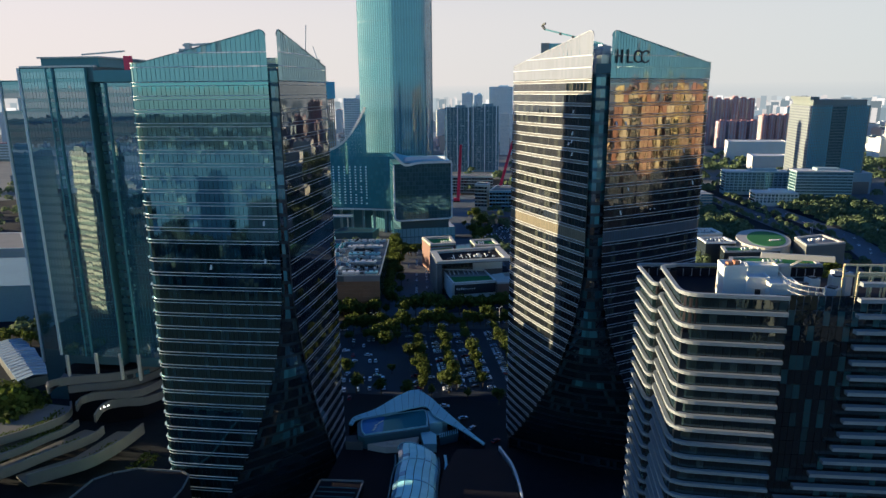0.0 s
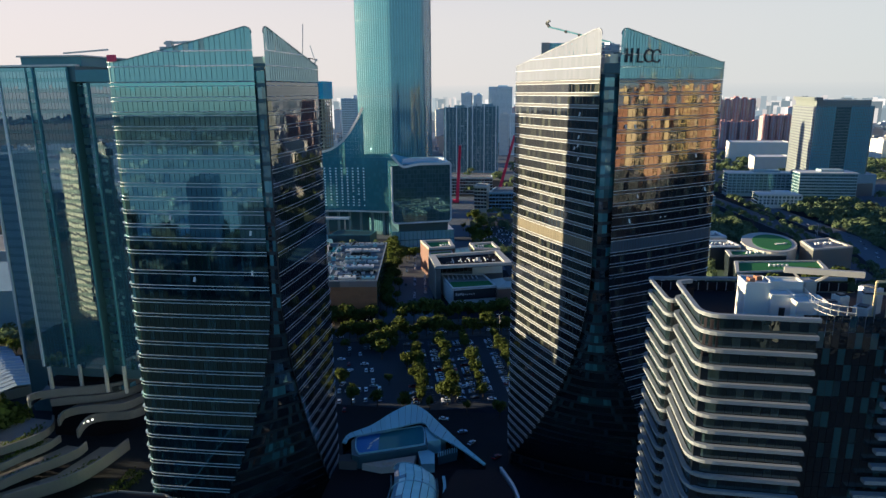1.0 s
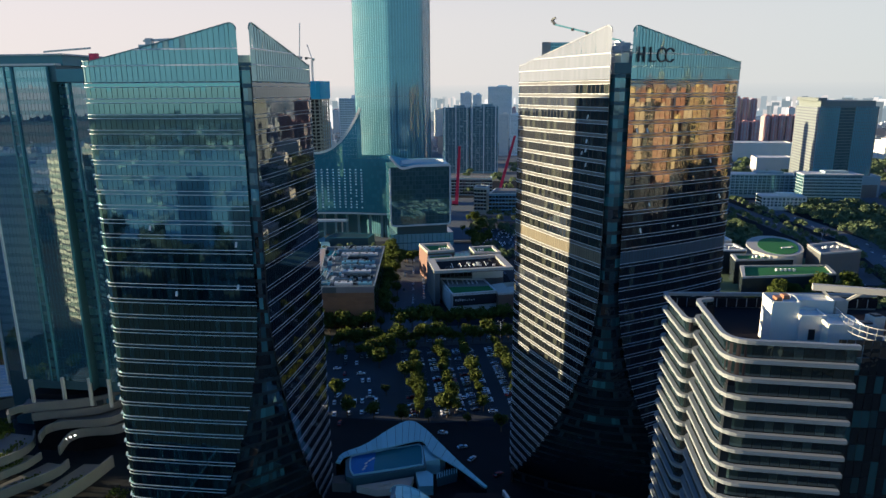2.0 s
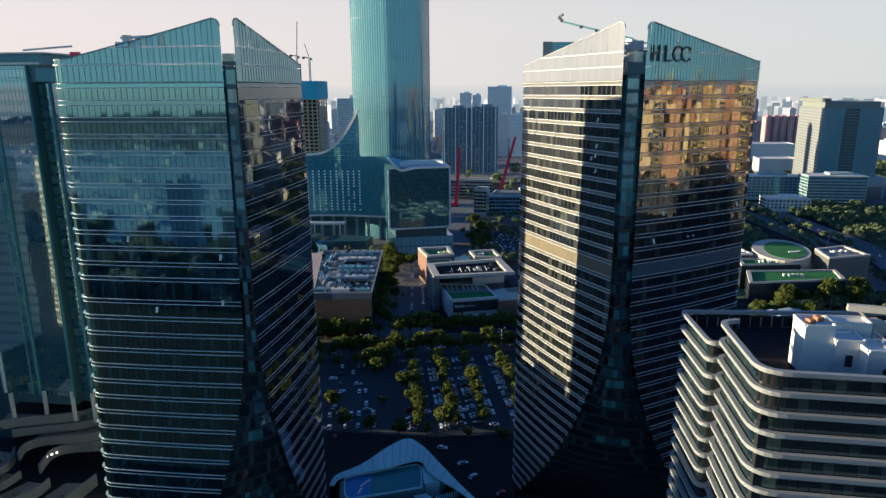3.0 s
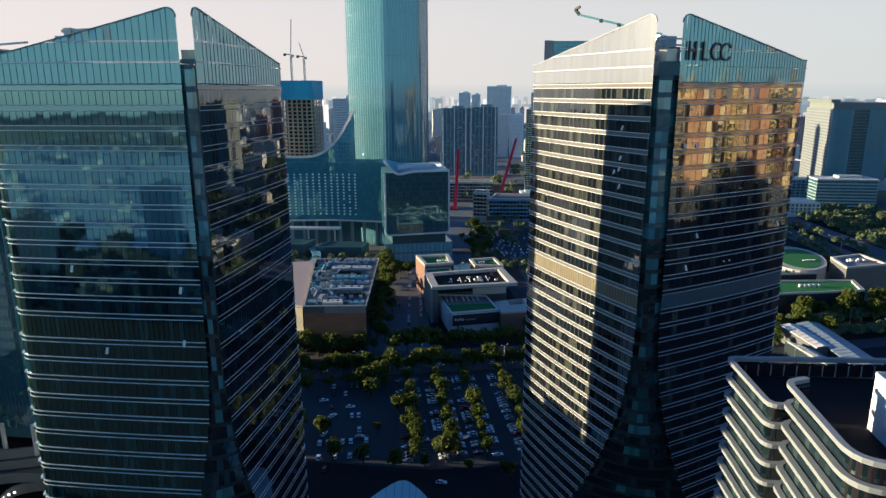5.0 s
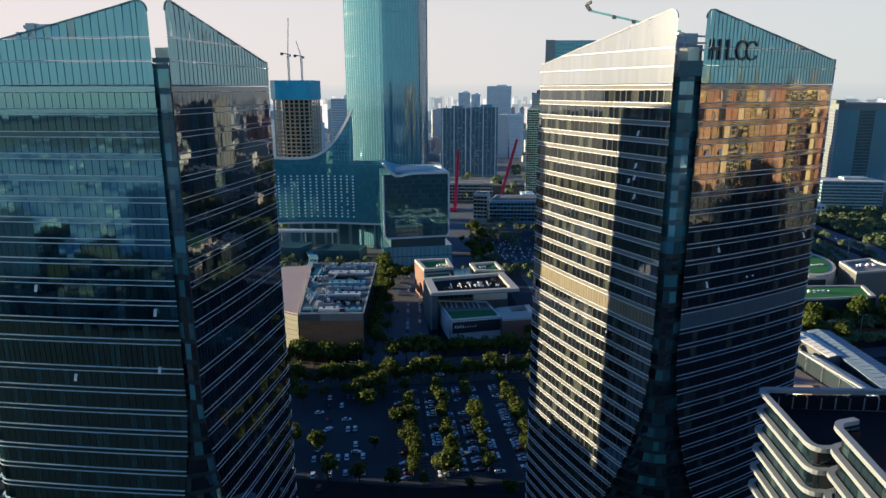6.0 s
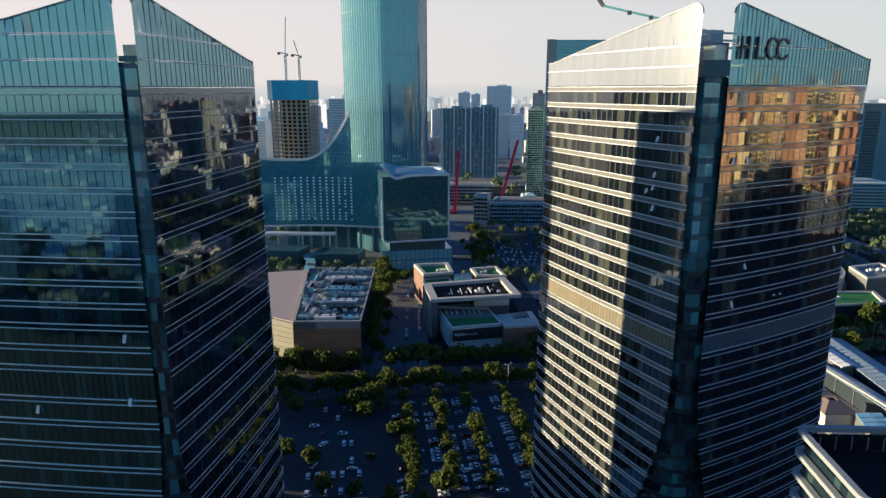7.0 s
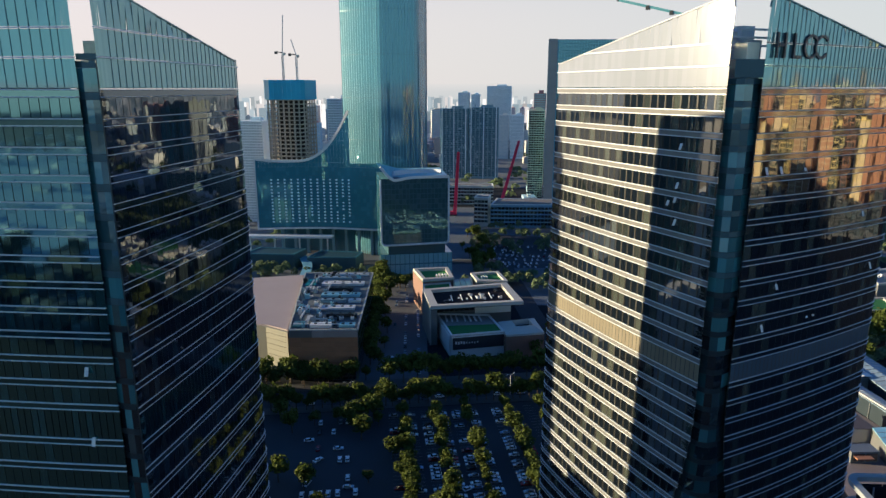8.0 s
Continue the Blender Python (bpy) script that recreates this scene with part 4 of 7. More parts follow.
# columns at the foot
for x, y in ((-206, 250.0), (-194.5, 253.6), (-183.0, 254.4), (-174.2, 254.4)):
    g = Geo()
    g.box((x, y, 23.5), (1.1, 1.1, 12.5))
    part("column", g, CREAM, WT)
flank = thing("office_tower", "blue glass tower with an open sky storey and pale corner", "tower")
flat_wall(flank, -240, -212.8, 276.0, 26, 143, 4.0, GLASS_WEST)
flat_wall(flank, -240, -212.8, 276.0, 148.5, 156, 3.75, GLASS_WEST)
for x in (-232, -223, -214.5):
    g = Geo()
    g.box((x, 276.6, 143), (1.2, 1.2, 5.5))
    part("column", g, FIN, flank)
for z0, z1 in ((0, 143), (148.5, 156.4)):
    g = Geo()
    g.prism([(-240, 276.3), (-212.6, 276.3), (-212.6, 300), (-240, 300)], z0, z1)
    part("body", g, NAVY_TRIM, flank)
g = Geo()
g.box((-240.2, 275.9, 20), (0.9, 1.3, 136.6))
part("pier", g, FIN, flank, "pale metal corner strip")

# ---- curving terraces at its foot ----
terr = thing("terrace_podium", "curving cream terraces with planted ledges below the glass tower", "podium")
g = Geo()
g.prism([(-213, 256), (-192, 257), (-181, 263), (-176, 276), (-176, 302), (-214, 302)], 0, 26.5)
part("podium_core", g, ROOF_DARK, terr)
def terrace(pts, z_low, z_top, back, mat=TERRACE):
    p = curve_path(pts, 2.0)
    g = Geo()
    g.ribbon(p, z_low, z_top, 0.4, 0.4)
    part("parapet", g, mat, terr)
    part("deck", slab(p, z_low - 0.4, z_low + 0.6, back), TERRACE, terr)
terrace([(-172, 277), (-174.5, 268), (-179, 258.5), (-187, 253.4), (-198, 249.6), (-207, 245.5), (-210, 241), (-206.5, 237)], 23.4, 27.0, [(-214, 256), (-170, 292)])
terrace([(-171, 277), (-173.3, 267.5), (-178, 257.5), (-186, 252.2), (-197, 248.6), (-204, 245.6)], 20.0, 23.2, [(-208, 252), (-170, 290)])
terrace([(-168, 262), (-171, 252), (-176, 248), (-183, 246.5), (-190.6, 243.8), (-193.5, 239.6), (-191, 233)], 18.2, 21.4, [(-197, 240), (-196, 250), (-172, 266)])
terrace([(-162, 268), (-166, 257), (-171, 250), (-180, 247.6), (-185, 244), (-184.8, 239), (-182.4, 232)], 14.0, 17.6, [(-188, 240), (-188, 250), (-166, 270)])
terrace([(-200, 241), (-195, 233.5), (-195, 226), (-199.4, 218), (-207, 209), (-218, 198)], 15.2, 18.4, [(-226, 205), (-214, 242)])
terrace([(-189.7, 231), (-190.6, 224), (-194.2, 217), (-197.4, 209), (-202, 202), (-211, 191)], 12.4, 15.2, [(-217, 200), (-204, 222), (-196, 232)])
terrace([(-178.4, 231), (-178.2, 226), (-181, 219.7), (-186, 212.5), (-190, 205.7), (-194, 198), (-202, 187)], 9.6, 13.2, [(-208, 196), (-196, 214), (-188, 232)])
terrace([(-164, 237), (-164.8, 227), (-166.4, 218), (-169.6, 210), (-175, 204), (-185, 195)], 7.4, 12.2, [(-194, 200), (-180, 215), (-176, 236)])
for k, (x, y) in enumerate(((-181.0, 255.2), (-178.3, 257.6), (-176.4, 260.8))):
    g = Geo()
    g.box((x + 1.3, y - 0.4, 23.9), (2.6, 0.6, 2.0), 38 + 10 * k)
    part("opening", g, MULLION if k == 0 else GLASS_BLUE, terr)
LAMP_GLOW = material("lamp_glow", (0.8, 0.8, 0.75), 0.5)
LAMP_GLOW.node_tree.nodes["Principled BSDF"].inputs["Emission Color"].default_value = (1, 0.95, 0.85, 1)
LAMP_GLOW.node_tree.nodes["Principled BSDF"].inputs["Emission Strength"].default_value = 1.2
for x, y in ((-184.4, 238.4), (-183.6, 240.2), (-182.6, 241.6)):
    g = Geo()
    g.box((x, y, 16.7), (0.75, 0.55, 0.5), 40)
    part("ramp_lamp", g, LAMP_GLOW, terr, "small lit white ramp lamp")

# hedges on the terrace decks
hr = random.Random(4)
hedge = Geo()
for pts, z in (([(-201, 234), (-200, 226), (-205, 217), (-214, 207)], 16.0), ([(-194, 226), (-198, 217), (-202, 208), (-208, 200)], 13.2), ([(-184, 222), (-189, 213), (-194, 205)], 10.2), ([(-170, 226), (-172, 217), (-176, 209)], 8.0), ([(-160, 232), (-160, 222), (-161, 214), (-165, 206)], 0.2), ([(-155, 230), (-156, 216), (-160, 204)], 0.2)):
    for a, b in along(curve_path(pts, 2.0), 0.8):
        for k in range(12):
            p = Vector((a[0] + hr.gauss(0, 0.9), a[1] + hr.gauss(0, 0.9), z + 0.2 + 1.5 * hr.random()))
            n = Vector((hr.gauss(0, 1), hr.gauss(0, 1), hr.gauss(0, 1))).normalized()
            s = n.orthogonal().normalized() * 0.4
            t_ = n.cross(s)
            hedge.face(p - s, p - t_, p + s, p + t_)
solid("hedge", hedge, LEAF, "clipped green hedges along the terraces", "hedge", kind="stuff")

# ---- roofs between the towers ----
hall = thing("podium_hall", "dark-roofed retail hall with a pale wave canopy and roof pool", "podium")
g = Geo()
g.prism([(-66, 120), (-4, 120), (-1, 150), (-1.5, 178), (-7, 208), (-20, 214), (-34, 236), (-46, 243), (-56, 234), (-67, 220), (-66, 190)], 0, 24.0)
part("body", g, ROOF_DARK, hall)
# wave canopy
def smooth(pts, m=5):
    p = [Vector(q) for q in pts]
    p = [p[0] * 2 - p[1]] + p + [p[-1] * 2 - p[-2]]
    res = []
    for i in range(1, len(p) - 2):
        for k in range(m + (i == len(p) - 3)):
            t = k / m
            res.append(0.5 * (2 * p[i] + (p[i + 1] - p[i - 1]) * t + (2 * p[i - 1] - 5 * p[i] + 4 * p[i + 1] - p[i + 2]) * t * t + (3 * p[i] - p[i - 1] - 3 * p[i + 1] + p[i + 2]) * t ** 3))
    return res


rim_out = smooth([(-66, 215.5), (-65, 220.7), (-58.5, 227), (-52, 238.5), (-46.2, 244.8), (-40, 240.5), (-33.5, 232), (-24, 219.3), (-14.6, 208.0)])
rim_in = smooth([(-64.6, 215.6), (-63.6, 219.2), (-57, 222.6), (-49, 226.4), (-44, 229.8), (-39.2, 231.5), (-34.6, 224.5), (-25, 217.2), (-15.1, 207.6)])
g = Geo()
n = len(rim_out)
for k in range(n - 1):
    def canopy_pt(q, i, dz=0.0):
        return (q[i].x, q[i].y, 29.8 + 1.0 * math.sin(math.pi * i / (n - 1)) + dz)
    quad = [canopy_pt(rim_out, k), canopy_pt(rim_out, k + 1), canopy_pt(rim_in, k + 1, -0.3), canopy_pt(rim_in, k, -0.3)]
    g.hull([(p[0], p[1], p[2] - 0.5) for p in quad], quad)
canopy = part("canopy", g, CANOPY, hall, "pale blue wave canopy")
g = Geo()
for k in range(0, n - 1, 2):
    p, q = rim_out[k], rim_in[k]
    g.beam((p.x, p.y, 29.86 + math.sin(math.pi * k / (n - 1))), (q.x, q.y, 29.58 + math.sin(math.pi * k / (n - 1))), 0.12, 0.06)
part("canopy_seam", g, NAVY_TRIM, canopy)
g = Geo()
g.ribbon([(p.x, p.y, 0.0, 0.0001) for p in rim_out], 24.0, 29.0, 0.1, 0.1)
part("canopy_wall", g, GLASS_DARK, hall)
# wall under the right lobe of the canopy
g = Geo()
g.prism([(-38.8, 230.8), (-36.2, 220.6), (-31.6, 222.2), (-30.2, 225.6)], 24.0, 29.2)
part("lobby_wall", g, CANOPY, hall)
# pool
g = Geo()
g.prism([(-63.6, 218.6), (-61.0, 209.6), (-58.2, 208.6), (-36.0, 218.0), (-36.0, 221.0), (-38.6, 231.6), (-41.0, 232.0), (-62.6, 221.6)], 24.0, 28.6)
pool_deck = part("pool_deck", g, NAVY_TRIM, hall)
edge = smooth([(-62.0, 219.0), (-60.6, 213.8), (-58.6, 210.4), (-56.4, 210.8), (-38.8, 218.2), (-37.2, 220.4), (-39.0, 229.6), (-40.4, 231.2), (-42.4, 230.8), (-60.4, 221.9), (-62.0, 219.0)], 3)[:-1]
for k in range(len(edge)):
    g = Geo()
    p, q = edge[k], edge[(k + 1) % len(edge)]
    g.beam((p.x, p.y, 28.85), (q.x, q.y, 28.85), 0.45, 0.5)
    part("pool_edge", g, CANOPY, pool_deck)
cen = Vector((-50.0, 220.6))
# a single pool cut in two tints, painting in a reflection
for side, mat in ((0, POOL), (1, POOL_TEAL)):
    poly = [(cen + (p - cen) * 0.985) for p in edge]
    cut_a, cut_b = Vector((-52.4, 212.6)), Vector((-54.4, 224.8))
    d = (cut_b - cut_a)
    keep = [p for p in poly if ((p - cut_a).x * d.y - (p - cut_a).y * d.x > 0) == bool(side)]
    ang = sum(keep, Vector((0, 0))) / len(keep)
    ring2 = keep + [cut_a + d * 0.02, cut_a + d * 0.97]
    ring2.sort(key=lambda p: math.atan2(p.y - ang.y, p.x - ang.x))
    g = Geo()
    g.prism([(p.x, p.y) for p in ring2], 28.6, 28.85)
    part("pool_water", g, mat, pool_deck, "still roof pool, blue reflection tint" if side == 0 else "still roof pool, teal reflection tint")
for x, y in ((-56.0, 214.0), (-55.8, 215.6), (-56.0, 217.4), (-55.2, 219.2), (-54.4, 220.6)):
    g = Geo()
    g.box((x, y, 28.87), (1.3, 0.5, 0.08), 60)
    part("float", g, WHITE, pool_deck)
# stepped decks and slats
g = Geo()
g.prism([(-39.0, 216.6), (-36.5, 208.7), (-32.0, 209.6), (-33.0, 216.0), (-35.4, 218.0)], 24.0, 27.4)
part("plant_room", g, CANOPY, hall)
g = Geo()
g.prism([(-57.0, 208.0), (-50.0, 206.6), (-39.6, 209.4), (-39.4, 215.6)], 24.0, 26.4)
part("terrace", g, CONCRETE, hall)
g = Geo()
g.prism([(-66, 211.0), (-65, 207.4), (-58.6, 207.6), (-61.2, 209.2), (-62.2, 212.6)], 24.0, 27.2)
part("terrace", g, PAVING, hall)
g = Geo()
g.box((-48.0, 209.4, 26.4), (4.2, 1.3, 0.9), 24)
part("bench_block", g, CONCRETE, hall)
for k in range(9):
    g = Geo()
    g.beam((-31.4 + k * 0.75, 214.0 + 0.5 * k, 27.4), (-31.8 + k * 0.75, 217.0 + 0.5 * k, 27.4), 0.3, 0.3)
    part("slat", g, CANOPY, hall)
for k in range(2):
    g = Geo()
    g.beam((-31.4, 214.3 + 2.4 * k, 25.6), (-25.4, 218.3 + 2.4 * k, 25.6), 0.25, 3.2)
    part("slat_beam", g, NAVY_TRIM, hall)
# glass vault
vault = [(v.x, v.y) for v in smooth([(-38.2, 203.2), (-36.6, 196), (-36.0, 187), (-34.8, 176), (-35.0, 164), (-36.5, 148)], 4)]
ribs, n = 8, len(vault)
def vault_at(i, t, r=1.0):
    x, y = vault[i]
    a = math.pi * (0.02 + 0.96 * t)
    skew = 2.2 if i == 0 else 0.0
    w = 7.3 * r
    return (x - w * math.cos(a), y - skew * math.cos(a) * -1.4, 26.0 + 4.6 * math.sin(a) * r)
for k in range(n - 1):
    for r in range(ribs):
        if r == 0:
            continue
        g = Geo()
        t0, t1 = r / ribs + 0.006, (r + 1) / ribs - 0.006
        a, b, c, d = vault_at(k, t0), vault_at(k, t1), vault_at(k + 1, t1), vault_at(k + 1, t0)
        g.hull([vault_at(k, t0, 0.98), vault_at(k, t1, 0.98), vault_at(k + 1, t1, 0.98), vault_at(k + 1, t0, 0.98)], [a, b, c, d])
        part("vault_pane", g, GLASS_ROOF if r == 1 or (r == 2 and k % 5 == 3) else GLASS_VAULT, hall)
g = Geo()
g.face(*[vault_at(0, t) for t in np.linspace(0, 1, 13)])
part("vault_end", g, GLASS_VAULT, hall)
for k in range(0, n, 5):
    g = Geo()
    for i in range(16):
        g.beam(vault_at(k, i / 16, 1.012), vault_at(k, (i + 1) / 16, 1.012), 0.3, 0.3)
    part("vault_rib", g, CANOPY, hall)
for o in (-7.6, 7.6):
    g = Geo()
    for k in range(1, n - 1):
        (x0, y0), (x1, y1) = vault[k], vault[k + 1]
        g.beam((x0 + o, y0, 25.5), (x1 + o, y1, 25.5), 0.5, 3.0)
    part("vault_kerb", g, NAVY_TRIM, hall)
g = Geo()
for k in range(1, n - 1):
    (x0, y0), (x1, y1) = vault[k], vault[k + 1]
    g.beam((x0 + 9.6, y0 + 2, 26.6), (x1 + 9.6, y1 + 2, 26.6), 0.9, 0.6)
part("roof_kerb", g, CANOPY, hall)
# dark side roofs with thin bright rims
for poly, z in (([(-24, 205), (-10.2, 206.6), (-5.2, 195.5), (-1.9, 179.5), (-0.6, 162), (-1.6, 141), (-26, 130), (-26.5, 170), (-27, 190)], 28.6), ([(-66, 182), (-52, 183), (-51, 150), (-66, 150)], 27.6), ([(-140, 160), (-139.4, 172.5), (-135.4, 176.6), (-128.8, 180.2), (-113, 180.4), (-109.4, 178.6), (-107.8, 171), (-108, 140), (-140, 140)], 28.0)):
    w = hall if poly[0][0] > -100 else thing("podium_wing", "low dark roof with a bright metal rim", "podium")
    g = Geo()
    g.prism(poly, 0 if w != hall else 24, z)
    part("side_roof", g, ROOF_DARK, w)
    if w != hall or poly[0][0] < -40:
        edge_rim(poly, z, 0.45, 0.5, w, SPANDREL_PALE)
g = Geo()
g.ribbon(curve_path([(-9.5, 207.5), (-4.5, 196), (-1.2, 180), (0.2, 162), (-0.8, 140)], 2), 24.0, 29.2, 0.4, 0.3)
part("curved_rim", g, FIN, hall)
for k in range(5):
    g = Geo()
    g.beam((-65, 178 - k * 2.4, 28.0), (-53, 178.6 - k * 2.4, 28.0), 0.25)
    part("roof_rib", g, NAVY_TRIM, hall)


# ---- streets and car park north of the towers ----
TURN_N = 14.0
CN, SN = math.cos(radians(TURN_N)), math.sin(radians(TURN_N))


def lot(u, v):
    """Plan place in the street grid north of the towers."""
    return (-60 + CN * u - SN * v, 350 + SN * u + CN * v)


def sheet(name, poly, z, mat, label, category):
    g = Geo()
    g.prism(poly, z - 0.3, z)
    return solid(name, g, mat, label, category, kind="structure")


sheet("car_park", [lot(-75, -52), lot(90, -52), lot(90, 42), lot(-75, 42)], 0.02, ASPHALT, "dark asphalt car park with painted bays", "car park")
sheet("road", [lot(-160, 50), lot(160, 50), lot(160, 66), lot(-160, 66)], 0.03, ASPHALT, "wide asphalt boulevard", "road")
sheet("road", [(-104, 417), (-64, 422), (-101, 640), (-140, 640)], 0.05, STREET, "asphalt side street with parked cars", "road")
sheet("road", [(30, 300), (46, 300), (-30, 690), (-48, 690)], 0.04, ASPHALT, "diagonal asphalt street", "road")
sheet("road", [(-260, 640), (90, 690), (90, 706), (-260, 655)], 0.06, ASPHALT, "asphalt cross street", "road")
sheet("road", [(250, 560), (276, 560), (300, 720), (262, 980), (235, 980), (270, 720)], 0.05, STREET, "broad tree-lined asphalt avenue", "road")
sheet("road", [(285, 560), (320, 560), (338, 720), (305, 980), (278, 980), (312, 720)], 0.05, STREET, "second carriageway of the avenue", "road")
sheet("road", [(70, 430), (75, 418), (300, 500), (296, 512)], 0.05, ASPHALT, "narrow asphalt service road", "road")
sheet("pavement", [lot(-160, 42.5), lot(160, 42.5), lot(160, 49.6), lot(-160, 49.6)], 0.15, PAVING, "paved strip with street trees", "pavement")
sheet("pavement", [lot(-160, 66.4), lot(160, 66.4), lot(160, 76), lot(-160, 76)], 0.15, PAVING, "paved strip with street trees", "pavement")
sheet("plaza", [(-70, 214), (-20, 216), (0, 262), (30, 300), (-110, 300), (-112, 232)], 0.04, PLAZA, "paved plaza between the towers, darkened for shade", "plaza")
sheet("car_park", [(-60, 655), (10, 665), (10, 790), (-75, 800)], 0.02, ASPHALT, "asphalt car park full of cars", "car park")
sheet("lawn", [(130, 520), (250, 560), (235, 900), (120, 900)], 0.03, GRASS, "dark grass park", "lawn")
sheet("lawn", [(330, 500), (700, 500), (760, 1000), (345, 900)], 0.03, GRASS, "dark grass park", "lawn")
# sheets added to lift the far ground as haze would
sheet("forecourt", [(-330, 560), (110, 560), (125, 960), (-360, 960)], 0.012, FORECOURT, "paved forecourts round the office blocks, paled for haze", "pavement")
sheet("forecourt", [(345, 905), (760, 1005), (760, 1240), (330, 1240)], 0.012, FORECOURT, "paved forecourts round the office, paled for haze", "pavement")
# bay lines
bays = Geo()
for u0 in (-3, 12.3, 27.3, 47, 64):
    for v in np.arange(-46, 38, 2.7):
        for s in (-1, 1):
            a, b = lot(u0 + s * 1.6, v), lot(u0 + s * 6.6, v)
            bays.beam((*a, 0.035), (*b, 0.035), 0.1, 0.02)
tagged(solid("bay_lines", bays, LINE, "thin white painted bay lines", "road marking"), kind="stuff")


# ---- trees ----
def tree_mesh(seed, h, r, leaves, lobes):
    rr = random.Random(seed)
    trunk = Geo()
    for k in range(6):
        a, b = k * math.pi / 3, (k + 1) * math.pi / 3
        trunk.face((0.28 * math.cos(a), 0.28 * math.sin(a), 0), (0.28 * math.cos(b), 0.28 * math.sin(b), 0), (0.13 * math.cos(b), 0.13 * math.sin(b), h * 0.6), (0.13 * math.cos(a), 0.13 * math.sin(a), h * 0.6))
    for k in range(4):
        a = k * 1.6 + rr.random()
        trunk.beam((0, 0, h * 0.38), (r * 0.55 * math.cos(a), r * 0.55 * math.sin(a), h * (0.6 + 0.1 * rr.random())), 0.14)
    crown_geo = Geo()
    centres = []
    for k in range(lobes):
        a, d = rr.random() * 6.283, r * 0.62 * math.sqrt(rr.random())
        centres.append((d * math.cos(a), d * math.sin(a), h * (0.48 + 0.36 * rr.random()), r * (0.38 + 0.22 * rr.random())))
    for k in range(leaves):
        cx, cy, cz, cr = centres[k % lobes]
        d = Vector((rr.gauss(0, 1), rr.gauss(0, 1), rr.gauss(0, 0.8))).normalized()
        p = Vector((cx, cy, cz)) + d * cr * (0.75 + 0.35 * rr.random())
        n = (d + Vector((rr.gauss(0, 0.45), rr.gauss(0, 0.45), rr.gauss(0, 0.45)))).normalized()
        s = n.orthogonal().normalized()
        s = (s * math.cos(k) + n.cross(s) * math.sin(k)).normalized()
        t = n.cross(s)
        w = r * (0.10 + 0.09 * rr.random())
        crown_geo.face(p - s * w, p - t * w * 0.7, p + s * w, p + t * w * 0.8)
    return trunk.mesh("trunk", BARK), crown_geo.mesh("crown", LEAF)


TREES = []
for seed, h, r, leaves, lobes in ((1, 9.5, 3.6, 620, 12), (2, 8.2, 3.2, 560, 10), (3, 11.0, 4.2, 700, 14), (4, 7.0, 2.6, 460, 9)):
    tm, cm = tree_mesh(seed, h, r, leaves, lobes)
    t = thing("tree", "leafy green broadleaf tree with a rounded crown", "tree", "street and car park trees", "", (0, 0, 0))
    part("trunk", tm, None, t)
    part("crown", cm, None, t)
    TREES.append(t)
free = list(TREES)
trr = random.Random(11)


def plant_tree(x, y, size=1.0, which=None, z=0.0):
    src = TREES[which if which is not None else trr.randrange(4)]
    m = pose(x, y, z, 0, 0, trr.random() * 360)
    s = 1.22 * size * (0.82 + 0.36 * trr.random())
    if src in free:
        free.remove(src)
        src.matrix_basis = m
        src.scale = (s, s, s)
        return
    t = copy_thing(src, m)
    t.scale = (s, s, s * (0.9 + 0.2 * trr.random()))


for u0, v0, v1 in ((-3, -44, 36), (12.3, -44, 6), (12.3, 12, 36), (27.3, -44, 4), (27.3, 10, 38), (47, -46, 6), (47, 12, 38), (64, -40, 36)):
    v = v0
    while v < v1:
        if trr.random() < 0.82:
            plant_tree(*lot(u0 + trr.gauss(0, 0.5), v), 0.8)
        v += 5.4
for u in np.arange(-110, 118, 4.3):
    plant_tree(*lot(u + trr.gauss(0, 0.5), 46 + trr.gauss(0, 0.5)), 0.95)
for u in np.arange(-90, 100, 7.5):
    if not -36 < u < -8:
        plant_tree(*lot(u, 71), 1.05, 2)
for x, y, s in ((-89, 374, 1.25), (-84, 378, 1.2), (-94, 370, 1.0), (-90, 366, 0.9), (-80, 371, 1.0), (-85, 358, 0.9), (-74, 326, 0.9), (-61, 330, 0.9), (-57, 325, 0.85), (-70, 352, 0.7), (-68, 345, 0.8), (-110, 368, 0.8), (-118, 360, 0.8), (-100, 372, 0.7), (-128, 372, 0.8), (-98, 318, 0.9), (-110, 322, 1.0), (-87, 300, 1.0), (-60, 296, 1.0), (-48, 300, 0.9), (-30, 300, 0.9), (-74, 300, 1.0), (-14, 296, 1.0), (-40, 306, 0.9), (-4, 304, 0.9)):
    plant_tree(x, y, s)
for k in range(22):
    u = k / 21
    plant_tree(-101 - 33 * u + trr.gauss(0, 1.5), 440 + 175 * u, 0.95, 2)
    if k % 3 == 0:
        plant_tree(-95 - 33 * u + trr.gauss(0, 1.5), 440 + 175 * u, 0.95)
for k in range(14):
    plant_tree(-12 + 4 * k + trr.gauss(0, 3), 470 + 9 * k + trr.gauss(0, 6), 1.0)
for k in range(16):
    plant_tree(-62 + trr.gauss(0, 8), 640 + k * 10, 1.1)
for k in range(34):
    plant_tree(trr.uniform(-330, -246), trr.uniform(150, 282), 1.0)
for k in range(10):
    plant_tree(-308 + trr.gauss(0, 9), 330 + k * 5 + trr.gauss(0, 5), 1.1)
for k in range(12):
    plant_tree(-222 + trr.gauss(0, 9), 204 + k * 2 + trr.gauss(0, 5), 0.75)


